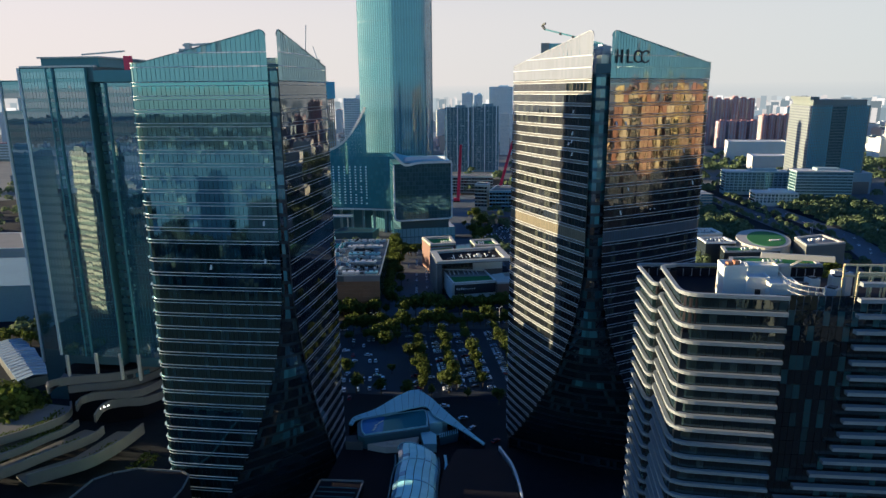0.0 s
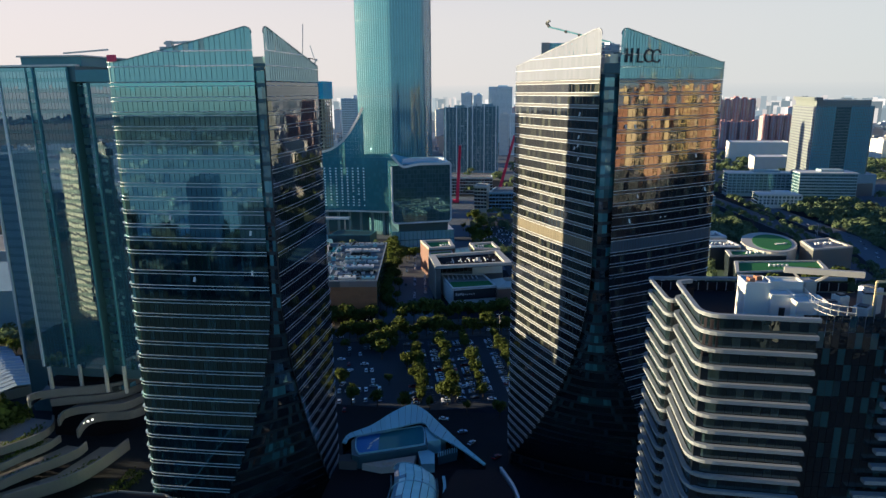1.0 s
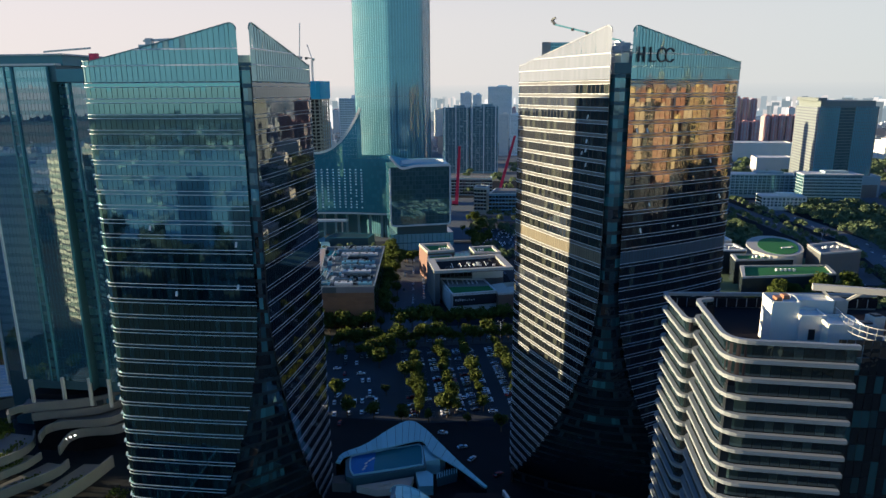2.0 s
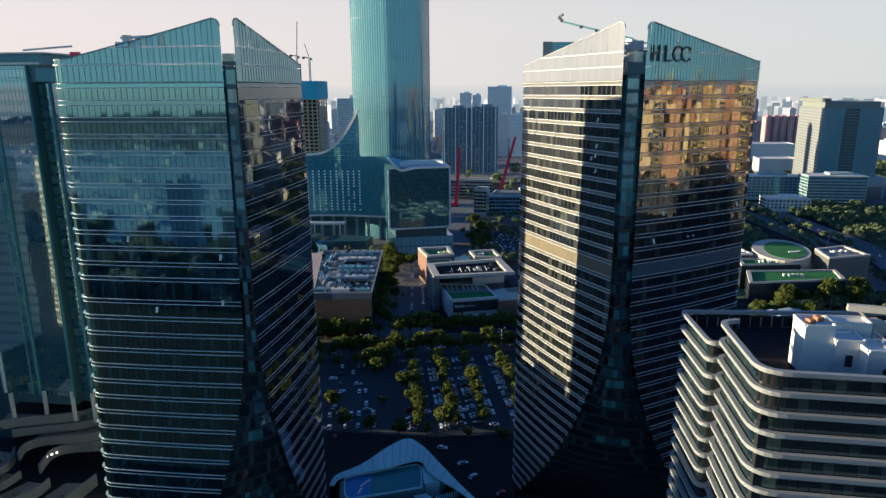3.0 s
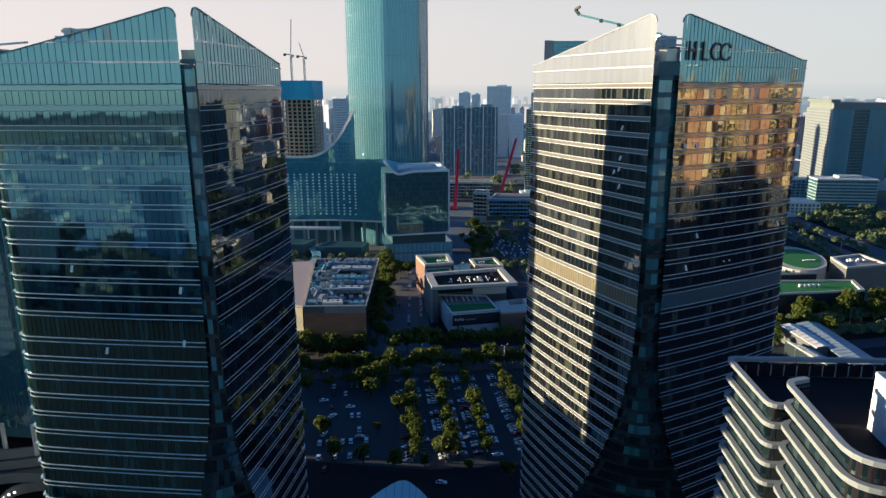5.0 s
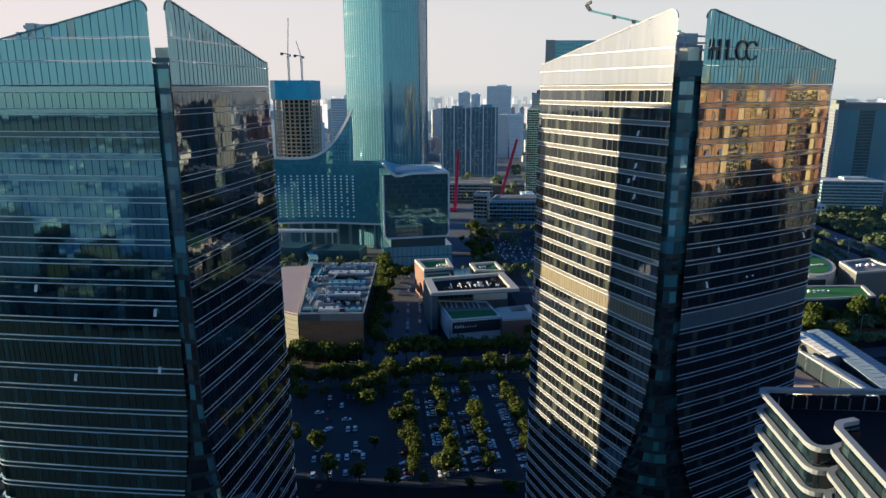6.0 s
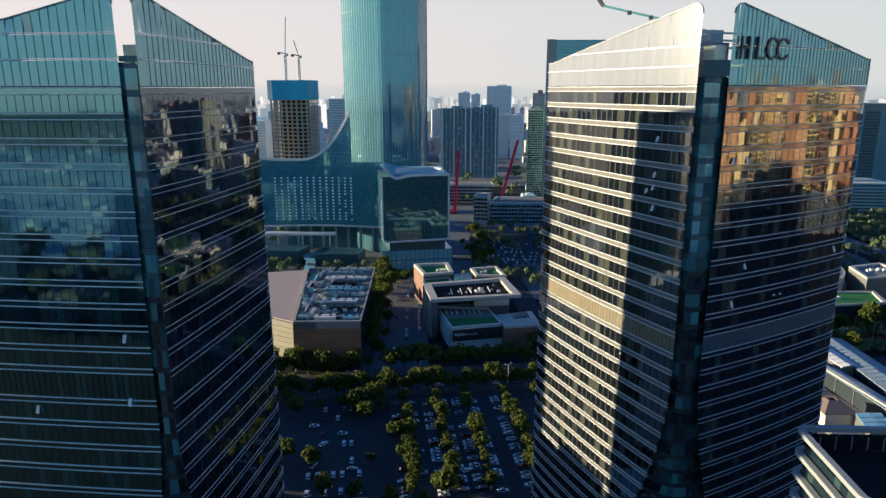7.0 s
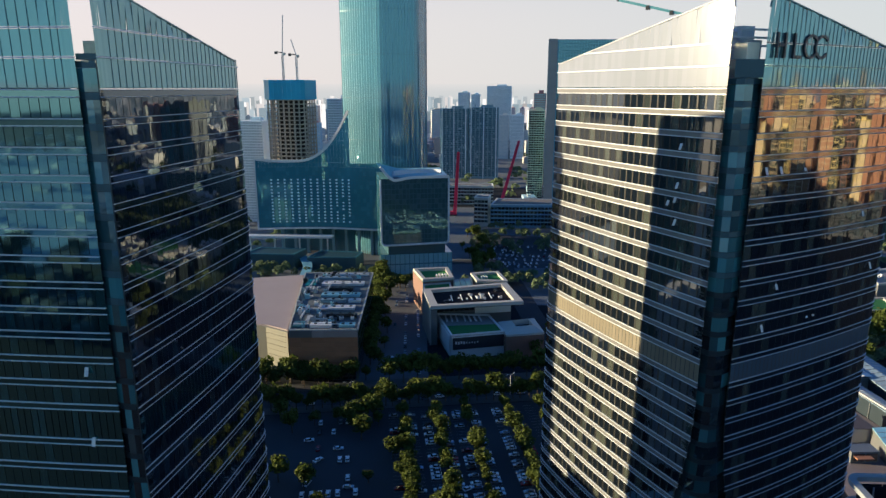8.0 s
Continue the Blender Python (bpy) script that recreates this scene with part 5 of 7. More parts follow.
# ---- woodland further off, as uncounted greenery ----
def woodland(name, places, label, seed, leaves=60):
    rr = random.Random(seed)
    g = Geo()
    for x, y, r, h in places:
        for k in range(leaves):
            d = Vector((rr.gauss(0, 1), rr.gauss(0, 1), abs(rr.gauss(0, 0.9)))).normalized()
            p = Vector((x, y, h * 0.45)) + Vector((d.x * r, d.y * r, d.z * h * 0.55)) * (0.8 + 0.3 * rr.random())
            n = (d + Vector((rr.gauss(0, 0.4), rr.gauss(0, 0.4), rr.gauss(0, 0.4)))).normalized()
            s = n.orthogonal().normalized()
            t = n.cross(s)
            w = r * (0.2 + 0.14 * rr.random())
            g.face(p - s * w, p - t * w, p + s * w, p + t * w)
    solid(name, g, FAR_LEAF, label, "woodland", kind="stuff")


wr = random.Random(5)
belt = []
for k in range(900):
    x = wr.uniform(140, 430)
    y = wr.uniform(520, 960)
    on_road = (235 < x < 340 and y > 540) or (150 < x < 262 and 500 < y < 640)
    if not on_road:
        belt.append((x, y, wr.uniform(3.6, 6.5), wr.uniform(7, 12)))
for k in range(60):
    belt.append((wr.uniform(276, 284) + (k % 2) * wr.uniform(50, 60) - 4, 560 + 7 * k, wr.uniform(2.5, 3.8), wr.uniform(6, 9)))
for k in range(40):
    belt.append((150 + 3.1 * k + wr.gauss(0, 1.5), 486 + 1.25 * k + wr.gauss(0, 2.5), wr.uniform(3, 4.6), wr.uniform(7, 10)))
for k in range(34):
    belt.append((150 + 3.4 * k, 466 + 1.2 * k + wr.gauss(0, 2), wr.uniform(2.8, 4.2), wr.uniform(6, 9)))
for edge in (((246, 560), (266, 720), (231, 980)), ((280, 560), (306, 720), (270, 980)), ((324, 560), (342, 720), (309, 980))):
    for k in range(64):
        y = 560 + 6.5 * k
        (xa, ya), (xb, yb) = edge[:2] if y < 720 else edge[1:]
        if wr.random() < 0.72:
            belt.append((xa + (xb - xa) * (y - ya) / (yb - ya) + wr.gauss(0, 0.8), y, wr.uniform(2.6, 4.2), wr.uniform(6, 10)))
woodland("woodland", belt, "belts of green trees along the avenue", 21, 80)
far_belt = []
for k in range(420):
    y = wr.uniform(980, 2600)
    far_belt.append((wr.uniform(-0.75, 0.62) * y, y, wr.uniform(6, 12), wr.uniform(8, 14)))
for k in range(120):
    far_belt.append((wr.uniform(560, 1100), wr.uniform(900, 1500), wr.uniform(6, 10), wr.uniform(8, 12)))
for k in range(260):
    x, y = wr.uniform(-900, -320), wr.uniform(460, 980)
    if not (-645 < x < -465 and 515 < y < 610) and not (-485 < x < -330 and y < 480):
        far_belt.append((x, y, wr.uniform(5, 8), wr.uniform(8, 12)))
for k in range(60):
    far_belt.append((wr.uniform(-330, -296), wr.uniform(350, 620), wr.uniform(4, 7), wr.uniform(7, 11)))
woodland("woodland", far_belt, "far scattered city trees", 22, 40)


# ---- cars ----
def car_meshes():
    body = Geo()
    side = [(-2.2, 0.35), (2.2, 0.35), (2.25, 0.75), (1.5, 0.9), (-1.9, 0.95), (-2.25, 0.8)]
    body.hull([(x, -0.88, z) for x, z in side], [(x, 0.88, z) for x, z in side])
    cab = Geo()
    cab.hull([(-1.9, -0.8, 0.92), (1.0, -0.8, 0.9), (1.0, 0.8, 0.9), (-1.9, 0.8, 0.92)], [(-1.4, -0.62, 1.4), (0.3, -0.62, 1.4), (0.3, 0.62, 1.4), (-1.4, 0.62, 1.4)])
    top = Geo()
    top.box((-0.55, 0, 1.4), (1.6, 1.2, 0.07))
    wheel = Geo()
    ring = [(0.33 * math.cos(a), 0.33 * math.sin(a)) for a in np.linspace(0, 2 * math.pi, 9)[:-1]]
    wheel.hull([(x, -0.1, z) for x, z in ring], [(x, 0.1, z) for x, z in ring])
    return body, cab, top, wheel


PAINTS = [("white", material("white_car_paint", (0.75, 0.75, 0.76), 0.25, 0, 0.05)), ("silver", material("silver_car_paint", (0.42, 0.45, 0.5), 0.25, 0.5, 0.1)), ("black", material("black_car_paint", (0.03, 0.03, 0.035), 0.2, 0, 0.1)), ("dark red", material("red_car_paint", (0.25, 0.02, 0.02), 0.25, 0, 0.1)), ("pale blue", material("blue_car_paint", (0.25, 0.36, 0.5), 0.25, 0.2, 0.1))]
CARS = []
b_, c_, t_, w_ = car_meshes()
wheel_mesh = w_.mesh("wheel", TYRE)
cab_mesh = c_.mesh("glasshouse", GLASS_DARK)
for word, paint in PAINTS:
    car = thing("car", word + " saloon car parked on asphalt", "car", "parked cars", "", (0, 0, 0))
    part("body", b_.mesh("body", paint), None, car)
    part("glasshouse", cab_mesh, None, car)
    part("roof", t_.mesh("roof", paint), None, car)
    for x in (-1.4, 1.4):
        for y in (-0.8, 0.8):
            w = part("wheel", wheel_mesh, None, car)
            w.location = (x, y, 0.33)
    CARS.append(car)
unused = list(CARS)
crr = random.Random(3)


def park(x, y, turn):
    src = crr.choices(CARS, (9, 5, 1, 1, 2))[0]
    if unused:
        src = unused.pop()
        src.matrix_basis = pose(x, y, 0.03, 0, 0, turn)
    else:
        copy_thing(src, pose(x, y, 0.03, 0, 0, turn))


for u0 in (-3, 12.3, 27.3, 47, 64):
    for v in np.arange(-44.6, 36, 2.7):
        for s in (-1, 1):
            if crr.random() < (0.56 if u0 > 0 else 0.3) and u0 < 60:
                park(*lot(u0 + s * 4.1, v), TURN_N + (0 if s > 0 else 180) + crr.gauss(0, 2))
for v, n in ((31, 8), (22, 8), (8, 9), (-2, 9), (-16, 9), (-26, 8), (-38, 8)):
    for k in range(n):
        if crr.random() < 0.3:
            park(*lot(-48 + k * 3.3 + crr.gauss(0, 0.4), v), TURN_N + 90)
for k in range(24):
    u = k / 24
    if crr.random() < 0.85:
        park(-71 - 33 * u, 432 + 190 * u, 100)
    if crr.random() < 0.6:
        park(-80 - 33 * u, 436 + 190 * u, 100)
    if crr.random() < 0.5:
        park(-87 - 33 * u, 434 + 190 * u, 100)
for r in range(5):
    for k in range(11):
        if crr.random() < 0.6:
            park(-52 + k * 4 + r, 672 + r * 17, 95)
for k in range(22):
    y = 600 + k * 17
    park(263 + crr.gauss(0, 4) + ((y - 560) * 0.14 if y < 720 else 22 - (y - 720) * 0.14), y, 80)
    park(302 + crr.gauss(0, 4) + ((y - 560) * 0.14 if y < 720 else 22 - (y - 720) * 0.14), y + 6, 80)
for k in range(20):
    park(-130 + k * 13 + crr.gauss(0, 3), lot(0, 57)[1] + (-130 + k * 13 + 60) * 0.249 + crr.choice((-3, 3)), TURN_N)

for x, y, a in ((-108, 354, 20), (-99, 339, 60), (-93, 349, 15), (-98, 322, 80), (-81, 321.6, 10), (-43, 320.6, 30), (-34, 326.6, 40), (-89, 294, 100), (-40, 291, 0), (-30, 280, 30), (-25, 271, 60), (-13.5, 261, 50)):
    park(x, y, a)

# ---- street lamps ----
LAMPS = [(205, 505), (262, 600), (285, 660), (300, 740), (330, 640), (282, 700), (345, 700), (180, 490), (240, 520), (-60, 400), (-100, 392), (-20, 412)]
lamp = thing("street_lamp", "tall grey street lamp with twin arms", "street lamp", "street lamps", "", (*LAMPS[0], 0))
g = Geo()
g.hull([(-0.15, -0.15, 0), (0.15, -0.15, 0), (0.15, 0.15, 0), (-0.15, 0.15, 0)], [(-0.08, -0.08, 11), (0.08, -0.08, 11), (0.08, 0.08, 11), (-0.08, 0.08, 11)])
part("pole", g, STEEL, lamp)
for s in (-1, 1):
    g = Geo()
    g.beam((0, 0, 10.8), (s * 1.8, 0, 11.6), 0.14)
    lamp_arm = part("arm", g, STEEL, lamp)
    g = Geo()
    g.box((s * 2.1, 0, 11.5), (0.9, 0.4, 0.2))
    part("lamp_head", g, WHITE, lamp_arm)
for x, y in LAMPS[1:]:
    copy_thing(lamp, pose(x, y, 0, 0, 0, x * 7 % 90))

for k in range(14):
    plant_tree(-118 + trr.gauss(0, 10), 585 + trr.gauss(0, 14), 1.0)
for k in range(9):
    plant_tree(-150 + k * 6.5, 408 + trr.gauss(0, 1.2) + k * 1.2, 1.0)

# ---- the mall with plant on its roof ----
mall = thing("shopping_mall", "terracotta-fronted mall with crowded plant on a flat roof", "shopping mall")
M = [(-138.0, 414.4), (-102.0, 419.6), (-119.6, 530.0), (-166.0, 523.0)]


def on_mall(u, v):
    """A place on the mall's roof: u across the front, v towards the back."""
    a = [M[0][j] + (M[1][j] - M[0][j]) * u for j in (0, 1)]
    b = [M[3][j] + (M[2][j] - M[3][j]) * u for j in (0, 1)]
    return a[0] + (b[0] - a[0]) * v, a[1] + (b[1] - a[1]) * v


g = Geo()
g.prism(M, 0, 28.4)
part("body", g, MALL_ROOF, mall)
edge_rim(M, 28.4, 0.8, 0.8, mall, CREAM)
# roof fascia in two tones over boarded terracotta panels
fp = path_of([M[1], M[0]], (0, 0), 0, 6)
pieces = along(fp, 6.05)
for k, (a, b) in enumerate(pieces):
    g = Geo()
    g.prism([(a[0], a[1]), (a[0] + a[2] * 0.7, a[1] + a[3] * 0.7), (b[0] + b[2] * 0.7, b[1] + b[3] * 0.7), (b[0], b[1])], 24.7, 28.5)
    part("fascia", g, ROOF_PINK if k < len(pieces) // 2 + 1 else SPANDREL_PALE, mall)
for r in range(6):
    z0 = 8.2 + r * 2.75
    for k, (a, b) in enumerate(pieces):
        o = 0.15 + 0.22 * crr.random()
        g = Geo()
        g.prism([(a[0], a[1]), (a[0] + a[2] * o, a[1] + a[3] * o), (b[0] + b[2] * o, b[1] + b[3] * o), (b[0], b[1])], z0, z0 + 2.62)
        part("panel", g, TERRACOTTA, mall)
for a, b, w in ((0.08, 0.20, 0.5), (0.40, 0.54, 0.5)):
    p, q = [(M[0][0] + 36 * u, M[0][1] + 5.2 * u - 0.8) for u in (a, b)]
    g = Geo()
    g.beam((*p, 7.4), (*q, 7.4), 0.3, w)
    part("sign_panel", g, WHITE, mall, "white lit sign bar over the shopfront")
for k in range(8):
    p, q = [(M[0][0] + 36 * u, M[0][1] + 5.2 * u - 0.3) for u in (0.02 + 0.12 * k, 0.12 + 0.12 * k)]
    g = Geo()
    g.beam((*p, 3.4), (*q, 3.4), 0.3, 5.6)
    part("shopfront", g, GLASS_DARK, mall)
facade(mall, M[1], M[2], 1, 27, 5.2, 5.5, GLASS_DARK, 0.3, 0.15)
side_wing = thing("shopping_mall", "pale clad mall wing with a plain pinkish roof", "shopping mall")
WING = [(-206, 428), (-153.6, 421.4), (-138.8, 414.8), (-166.4, 522.6), (-222, 502)]
g = Geo()
g.prism(WING, 0, 27.4)
part("body", g, CREAM_WARM, side_wing)
g = Geo()
g.prism([(-205, 429), (-153.2, 422.6), (-139.6, 416.4), (-166.6, 521), (-221, 501)], 27.4, 28.0)
part("roof", g, ROOF_PINK, side_wing)
for r in range(7):
    z0 = 6.2 + r * 3.05
    g = Geo()
    g.prism([(-153.4, 421.5), (-153.6, 421.1 - 0.1 * (r % 2)), (-138.9, 414.4 - 0.1 * (r % 2)), (-138.7, 414.9)], z0, z0 + 2.85)
    part("cladding_board", g, CREAM_WARM, side_wing, "pale cream cladding board")
g = Geo()
g.prism([(-151.0, 420.0), (-151.1, 419.6), (-141.0, 415.1), (-140.9, 415.5)], 0, 5.8)
part("shopfront", g, GLASS_DARK, side_wing)
mrr = random.Random(8)
# long pale plant casings in rows, with a walk between them
for k, (v, u0, u1, d, h, mat) in enumerate(((0.05, 0.30, 0.62, 5.0, 1.6, HALL), (0.05, 0.72, 0.95, 4.2, 1.4, CANOPY), (0.17, 0.26, 0.44, 6.0, 1.3, MULLION), (0.20, 0.50, 0.9, 4.2, 1.8, MULLION), (0.31, 0.40, 0.88, 5.4, 1.6, HALL), (0.42, 0.36, 0.72, 3.2, 2.2, PALE_TEAL), (0.43, 0.76, 0.94, 4.0, 1.4, HALL), (0.53, 0.34, 0.9, 5.0, 1.5, CANOPY), (0.64, 0.42, 0.78, 3.6, 2.0, MULLION), (0.75, 0.30, 0.92, 5.6, 1.5, HALL), (0.86, 0.24, 0.7, 4.0, 1.8, PALE_TEAL), (0.94, 0.3, 0.95, 3.0, 1.4, UNIT), (0.07, 0.05, 0.22, 8.0, 0.9, LOUVRE_BLUE), (0.30, 0.05, 0.2, 9.0, 1.0, CANOPY), (0.78, 0.06, 0.22, 14.0, 0.8, POOL_TEAL))):
    t = thing("roof_unit", "long pale plant casing on the mall roof", "air unit", "mall roof units")
    p, q = on_mall(u0, v), on_mall(u1, v)
    g = Geo()
    g.beam((*p, 28.7 + h / 2), (*q, 28.7 + h / 2), d, h)
    part("casing", g, mat, t)
    g = Geo()
    g.beam((p[0] + 0.4, p[1], 28.55), (q[0] - 0.4, q[1], 28.55), d * 0.8, 0.3)
    part("plinth", g, CONCRETE, t)
    for j in range(max(int((u1 - u0) * 9), 1)):
        w = (j + 0.5) / max(int((u1 - u0) * 9), 1)
        g = Geo()
        g.box((p[0] + (q[0] - p[0]) * w, p[1] + (q[1] - p[1]) * w, 28.7 + h), (1.5, 1.5, 0.45), 8)
        part("fan_cowl", g, MULLION, t)
for k in range(56):
    x, y = on_mall(0.04 + 0.92 * mrr.random() ** 1.25, 0.03 + 0.93 * mrr.random())
    w, d, h = mrr.uniform(1.0, 3.4), mrr.uniform(1.0, 2.8), mrr.uniform(1.0, 3.4)
    t = thing("roof_unit", "pale air-handling unit on the mall roof", "air unit", "mall roof units", "", (x, y, 28.4), 8 + mrr.choice((0, 90)))
    g = Geo()
    g.box((0, 0, 0.25), (w, d, h))
    part("casing", g, mrr.choice((HALL, PALE_TEAL, CANOPY, HALL, MULLION, UNIT)), t)
    g = Geo()
    g.box((0, 0, 0), (w * 0.9, d * 0.8, 0.25))
    part("plinth", g, CONCRETE, t)
    g = Geo()
    g.box((w * 0.2, 0, h + 0.25), (w * 0.35, d * 0.5, 0.4))
    part("fan_cowl", g, MULLION, t)
for k in range(22):
    t = thing("roof_duct", "long pale ventilation duct on the mall roof", "duct", "mall ducts")
    x, y = on_mall(0.05 + 0.4 * mrr.random(), 0.04 + 0.75 * mrr.random())
    ln = mrr.uniform(7, 16)
    g = Geo()
    if k % 2:
        g.beam((x, y, 30), (x + ln * 0.99, y + ln * 0.14, 30), 0.9, 0.8)
    else:
        g.beam((x, y, 30.4), (x - ln * 0.14, y + ln * 0.9, 30.4), 0.8, 0.8)
    part("duct", g, UNIT, t)
    for s in (0.1, 0.9):
        g = Geo()
        q = (x + ln * 0.99 * s, y + ln * 0.14 * s) if k % 2 else (x - ln * 0.14 * s, y + ln * 0.9 * s)
        g.box((*q, 28.4), (0.3, 0.3, 1.7))
        part("foot", g, STEEL, t)

# ---- the shop block with recessed roofs ----
def court_block(poly, z, rim, label, wall, roof, inset=3.0, well=1.6):
    t = thing("shop_building", label, "shop")
    cx, cy = sum(p[0] for p in poly) / len(poly), sum(p[1] for p in poly) / len(poly)
    inner = [(p[0] + (cx - p[0]) * inset / math.dist(p, (cx, cy)), p[1] + (cy - p[1]) * inset / math.dist(p, (cx, cy))) for p in poly]
    g = Geo()
    g.prism(poly, 0, z - well)
    part("body", g, wall, t)
    n = len(poly)
    for i in range(n):
        j = (i + 1) % n
        g = Geo()
        quad = [poly[i], poly[j], inner[j], inner[i]]
        g.prism(quad, z - well, z)
        part("roof_rim", g, rim, t)
    g = Geo()
    g.prism([(cx + (p[0] - cx) * 0.99, cy + (p[1] - cy) * 0.99) for p in inner], z - well, z - well + 0.15)
    part("roof", g, roof, t)
    return t, inner


def rimmed(poly, z, well, inset, name, label, walls, rim, roof, foot=None):
    """A shop: walls, a broad flat roof rim that may overhang them, and a sunken roof."""
    t = thing(name, label, "shop")
    g = Geo()
    g.prism(foot or poly, 0, z - well - 0.3)
    part("body", g, walls, t)
    cx, cy = sum(p[0] for p in poly) / len(poly), sum(p[1] for p in poly) / len(poly)
    inner = [(p[0] + (cx - p[0]) * inset / math.dist(p, (cx, cy)), p[1] + (cy - p[1]) * inset / math.dist(p, (cx, cy))) for p in poly]
    n = len(poly)
    g = Geo()
    g.prism(poly, z - well - 0.3, z - well)
    part("roof", g, roof, t)
    for k in range(n):
        q = (k + 1) % n
        g = Geo()
        g.prism([poly[k], poly[q], inner[q], inner[k]], z - well, z)
        part("roof_rim", g, rim, t)
    return t, inner


# the main block: a broad rim carried over a recessed glazed front
A = [(-70.6, 472.5), (-14.6, 490.0), (-26.5, 529.2), (-81.0, 507.0)]
t, inn = rimmed(A, 25.5, 2.2, 6.0, "shop_building", "white-rimmed shop building with a sunken roof of rooflights", SPANDREL_PALE, CREAM, ROOF_DARK, [(-70.2, 473.6), (-66.6, 474.8), (-71.5, 491.5), (-22.5, 507.0), (-27.5, 527.6), (-80.4, 506.6)])
for k in range(5):
    g = Geo()
    u = (k + 0.5) / 5
    g.beam((-62 + 30 * u, 489 + 11 * u, 23.7), (-64.5 + 30 * u, 500 + 11 * u, 23.7), 0.5, 0.6)
    part("rooflight", g, WHITE, t)
for k in range(7):
    g = Geo()
    u = k / 6
    g.box((-61 + 32 * u, 491.5 + 11.5 * u + 3 * (k % 2), 23.35), (1.0, 0.8, 0.9), 20)
    part("vent_cowl", g, HALL, t)
for k in range(9):
    g = Geo()
    u = k / 8
    g.beam((-70.9 - 9.8 * u, 473.4 + 33 * u, 0), (-70.9 - 9.8 * u, 473.4 + 33 * u, 23), 0.7)
    part("pier", g, CONCRETE, t)
facade(t, (-71, 490.9), (-46, 498.9), 15.2, 23, 4.0, 3.2, GLASS_DARK, 0.3, 0.15)
g = Geo()
g.prism([(-45.5, 498.6), (-23.0, 505.8), (-22.8, 505.2), (-45.3, 498.0)], 13, 23)
part("wall_panel", g, WHITE, t, "plain white wall panel")
B = [(-84.0, 529.0), (-63.5, 537.4), (-71.0, 564.4), (-96.0, 557.0)]
t, inn = rimmed(B, 25.5, 1.8, 4.2, "shop_building", "brick-sided shop wing with a rimmed green roof", BRICK, CREAM, LAWN)
for k in range(4):
    g = Geo()
    g.box((-76.5 + 2.0 * k, 544 + 0.8 * k, 23.7), (0.9, 3.4, 1.4), 20)
    part("rooflight", g, WHITE, t)
B2 = [(-47.0, 531.4), (-25.6, 533.4), (-33.6, 558.2), (-53.0, 550.6)]
t, inn = rimmed(B2, 25.5, 1.6, 3.4, "shop_building", "small pale shop wing with a rimmed green roof", SPANDREL_PALE, CREAM, LAWN)
for k in range(3):
    g = Geo()
    g.box((-44.5 + 1.8 * k, 542 + 0.7 * k, 23.9), (0.8, 2.6, 1.5), 20)
    part("rooflight", g, WHITE, t)
t, inn = rimmed([(-80.4, 508.6), (-61.5, 516.2), (-66.0, 535.4), (-84.0, 528.2)], 22.5, 0.9, 1.6, "shop_building", "low link between shop wings with a green roof", BRICK, CREAM, LAWN)
t = thing("link_block", "dark glazed link block between the shop wings", "building")
g = Geo()
g.prism([(-60.5, 516.8), (-48.5, 521.6), (-51.6, 546), (-64, 538)], 0, 23.4)
part("body", g, NAVY_TRIM, t)
for k in range(3):
    g = Geo()
    g.prism([(-59.6 + 3.6 * k, 518.6 + 1.4 * k), (-56.6 + 3.6 * k, 519.8 + 1.4 * k), (-60.2 + 3.6 * k, 538 + 1.4 * k), (-63.0 + 3.6 * k, 536.8 + 1.4 * k)], 23.4, 23.8)
    part("roof_panel", g, LOUVRE_BLUE, t)
# the low front shop: rooflights behind, lawn in front, a dark sign band
C = [(-55.4, 453.2), (-25.2, 464.4), (-36.0, 493.0), (-69.4, 490.6)]
t, inn = rimmed(C, 15.0, 0.9, 1.5, "shop_building", "low white shop with a green roof and a dark sign band", WHITE, HALL, ROOF_GREY)
g = Geo()
g.prism([(-55.6, 455.6), (-27.4, 466.2), (-31.4, 476.4), (-60.6, 469.6)], 14.1, 14.5)
part("lawn", g, LAWN, t, "clipped green roof lawn")
for k in range(7):
    g = Geo()
    x = -63.0 + 3.2 * k + (1.6 if k > 2 else 0)
    g.beam((x, 486.6 + 0.3 * k, 14.8), (x + 2.2, 477.0 + 0.6 * k, 14.8), 0.9, 0.9)
    part("rooflight", g, HALL, t)
g = Geo()
g.prism([(-54.6, 453.2), (-25.6, 464.0), (-25.4, 463.5), (-54.4, 452.7)], 6.0, 13.2)
sign_band = part("sign_band", g, SIGN, t, "dark sign band")
for k in range(9):
    u = 0.06 + k * 0.052
    g = Geo()
    g.box((-54.4 + 29 * u, 452.5 + 10.8 * u, 9.6 - 0.3 * (k % 2)), (1.1 if k < 4 else 0.7, 0.2, 1.5 if k < 4 else 0.9), 20)
    part("sign_bar", g, WHITE, sign_band)
g = Geo()
g.prism([(-69.6, 489.6), (-56.2, 454.4), (-56.6, 454.2), (-70.0, 489.4)], 4.0, 14.0)
part("side_panel", g, HALL, t, "white side wall panel")
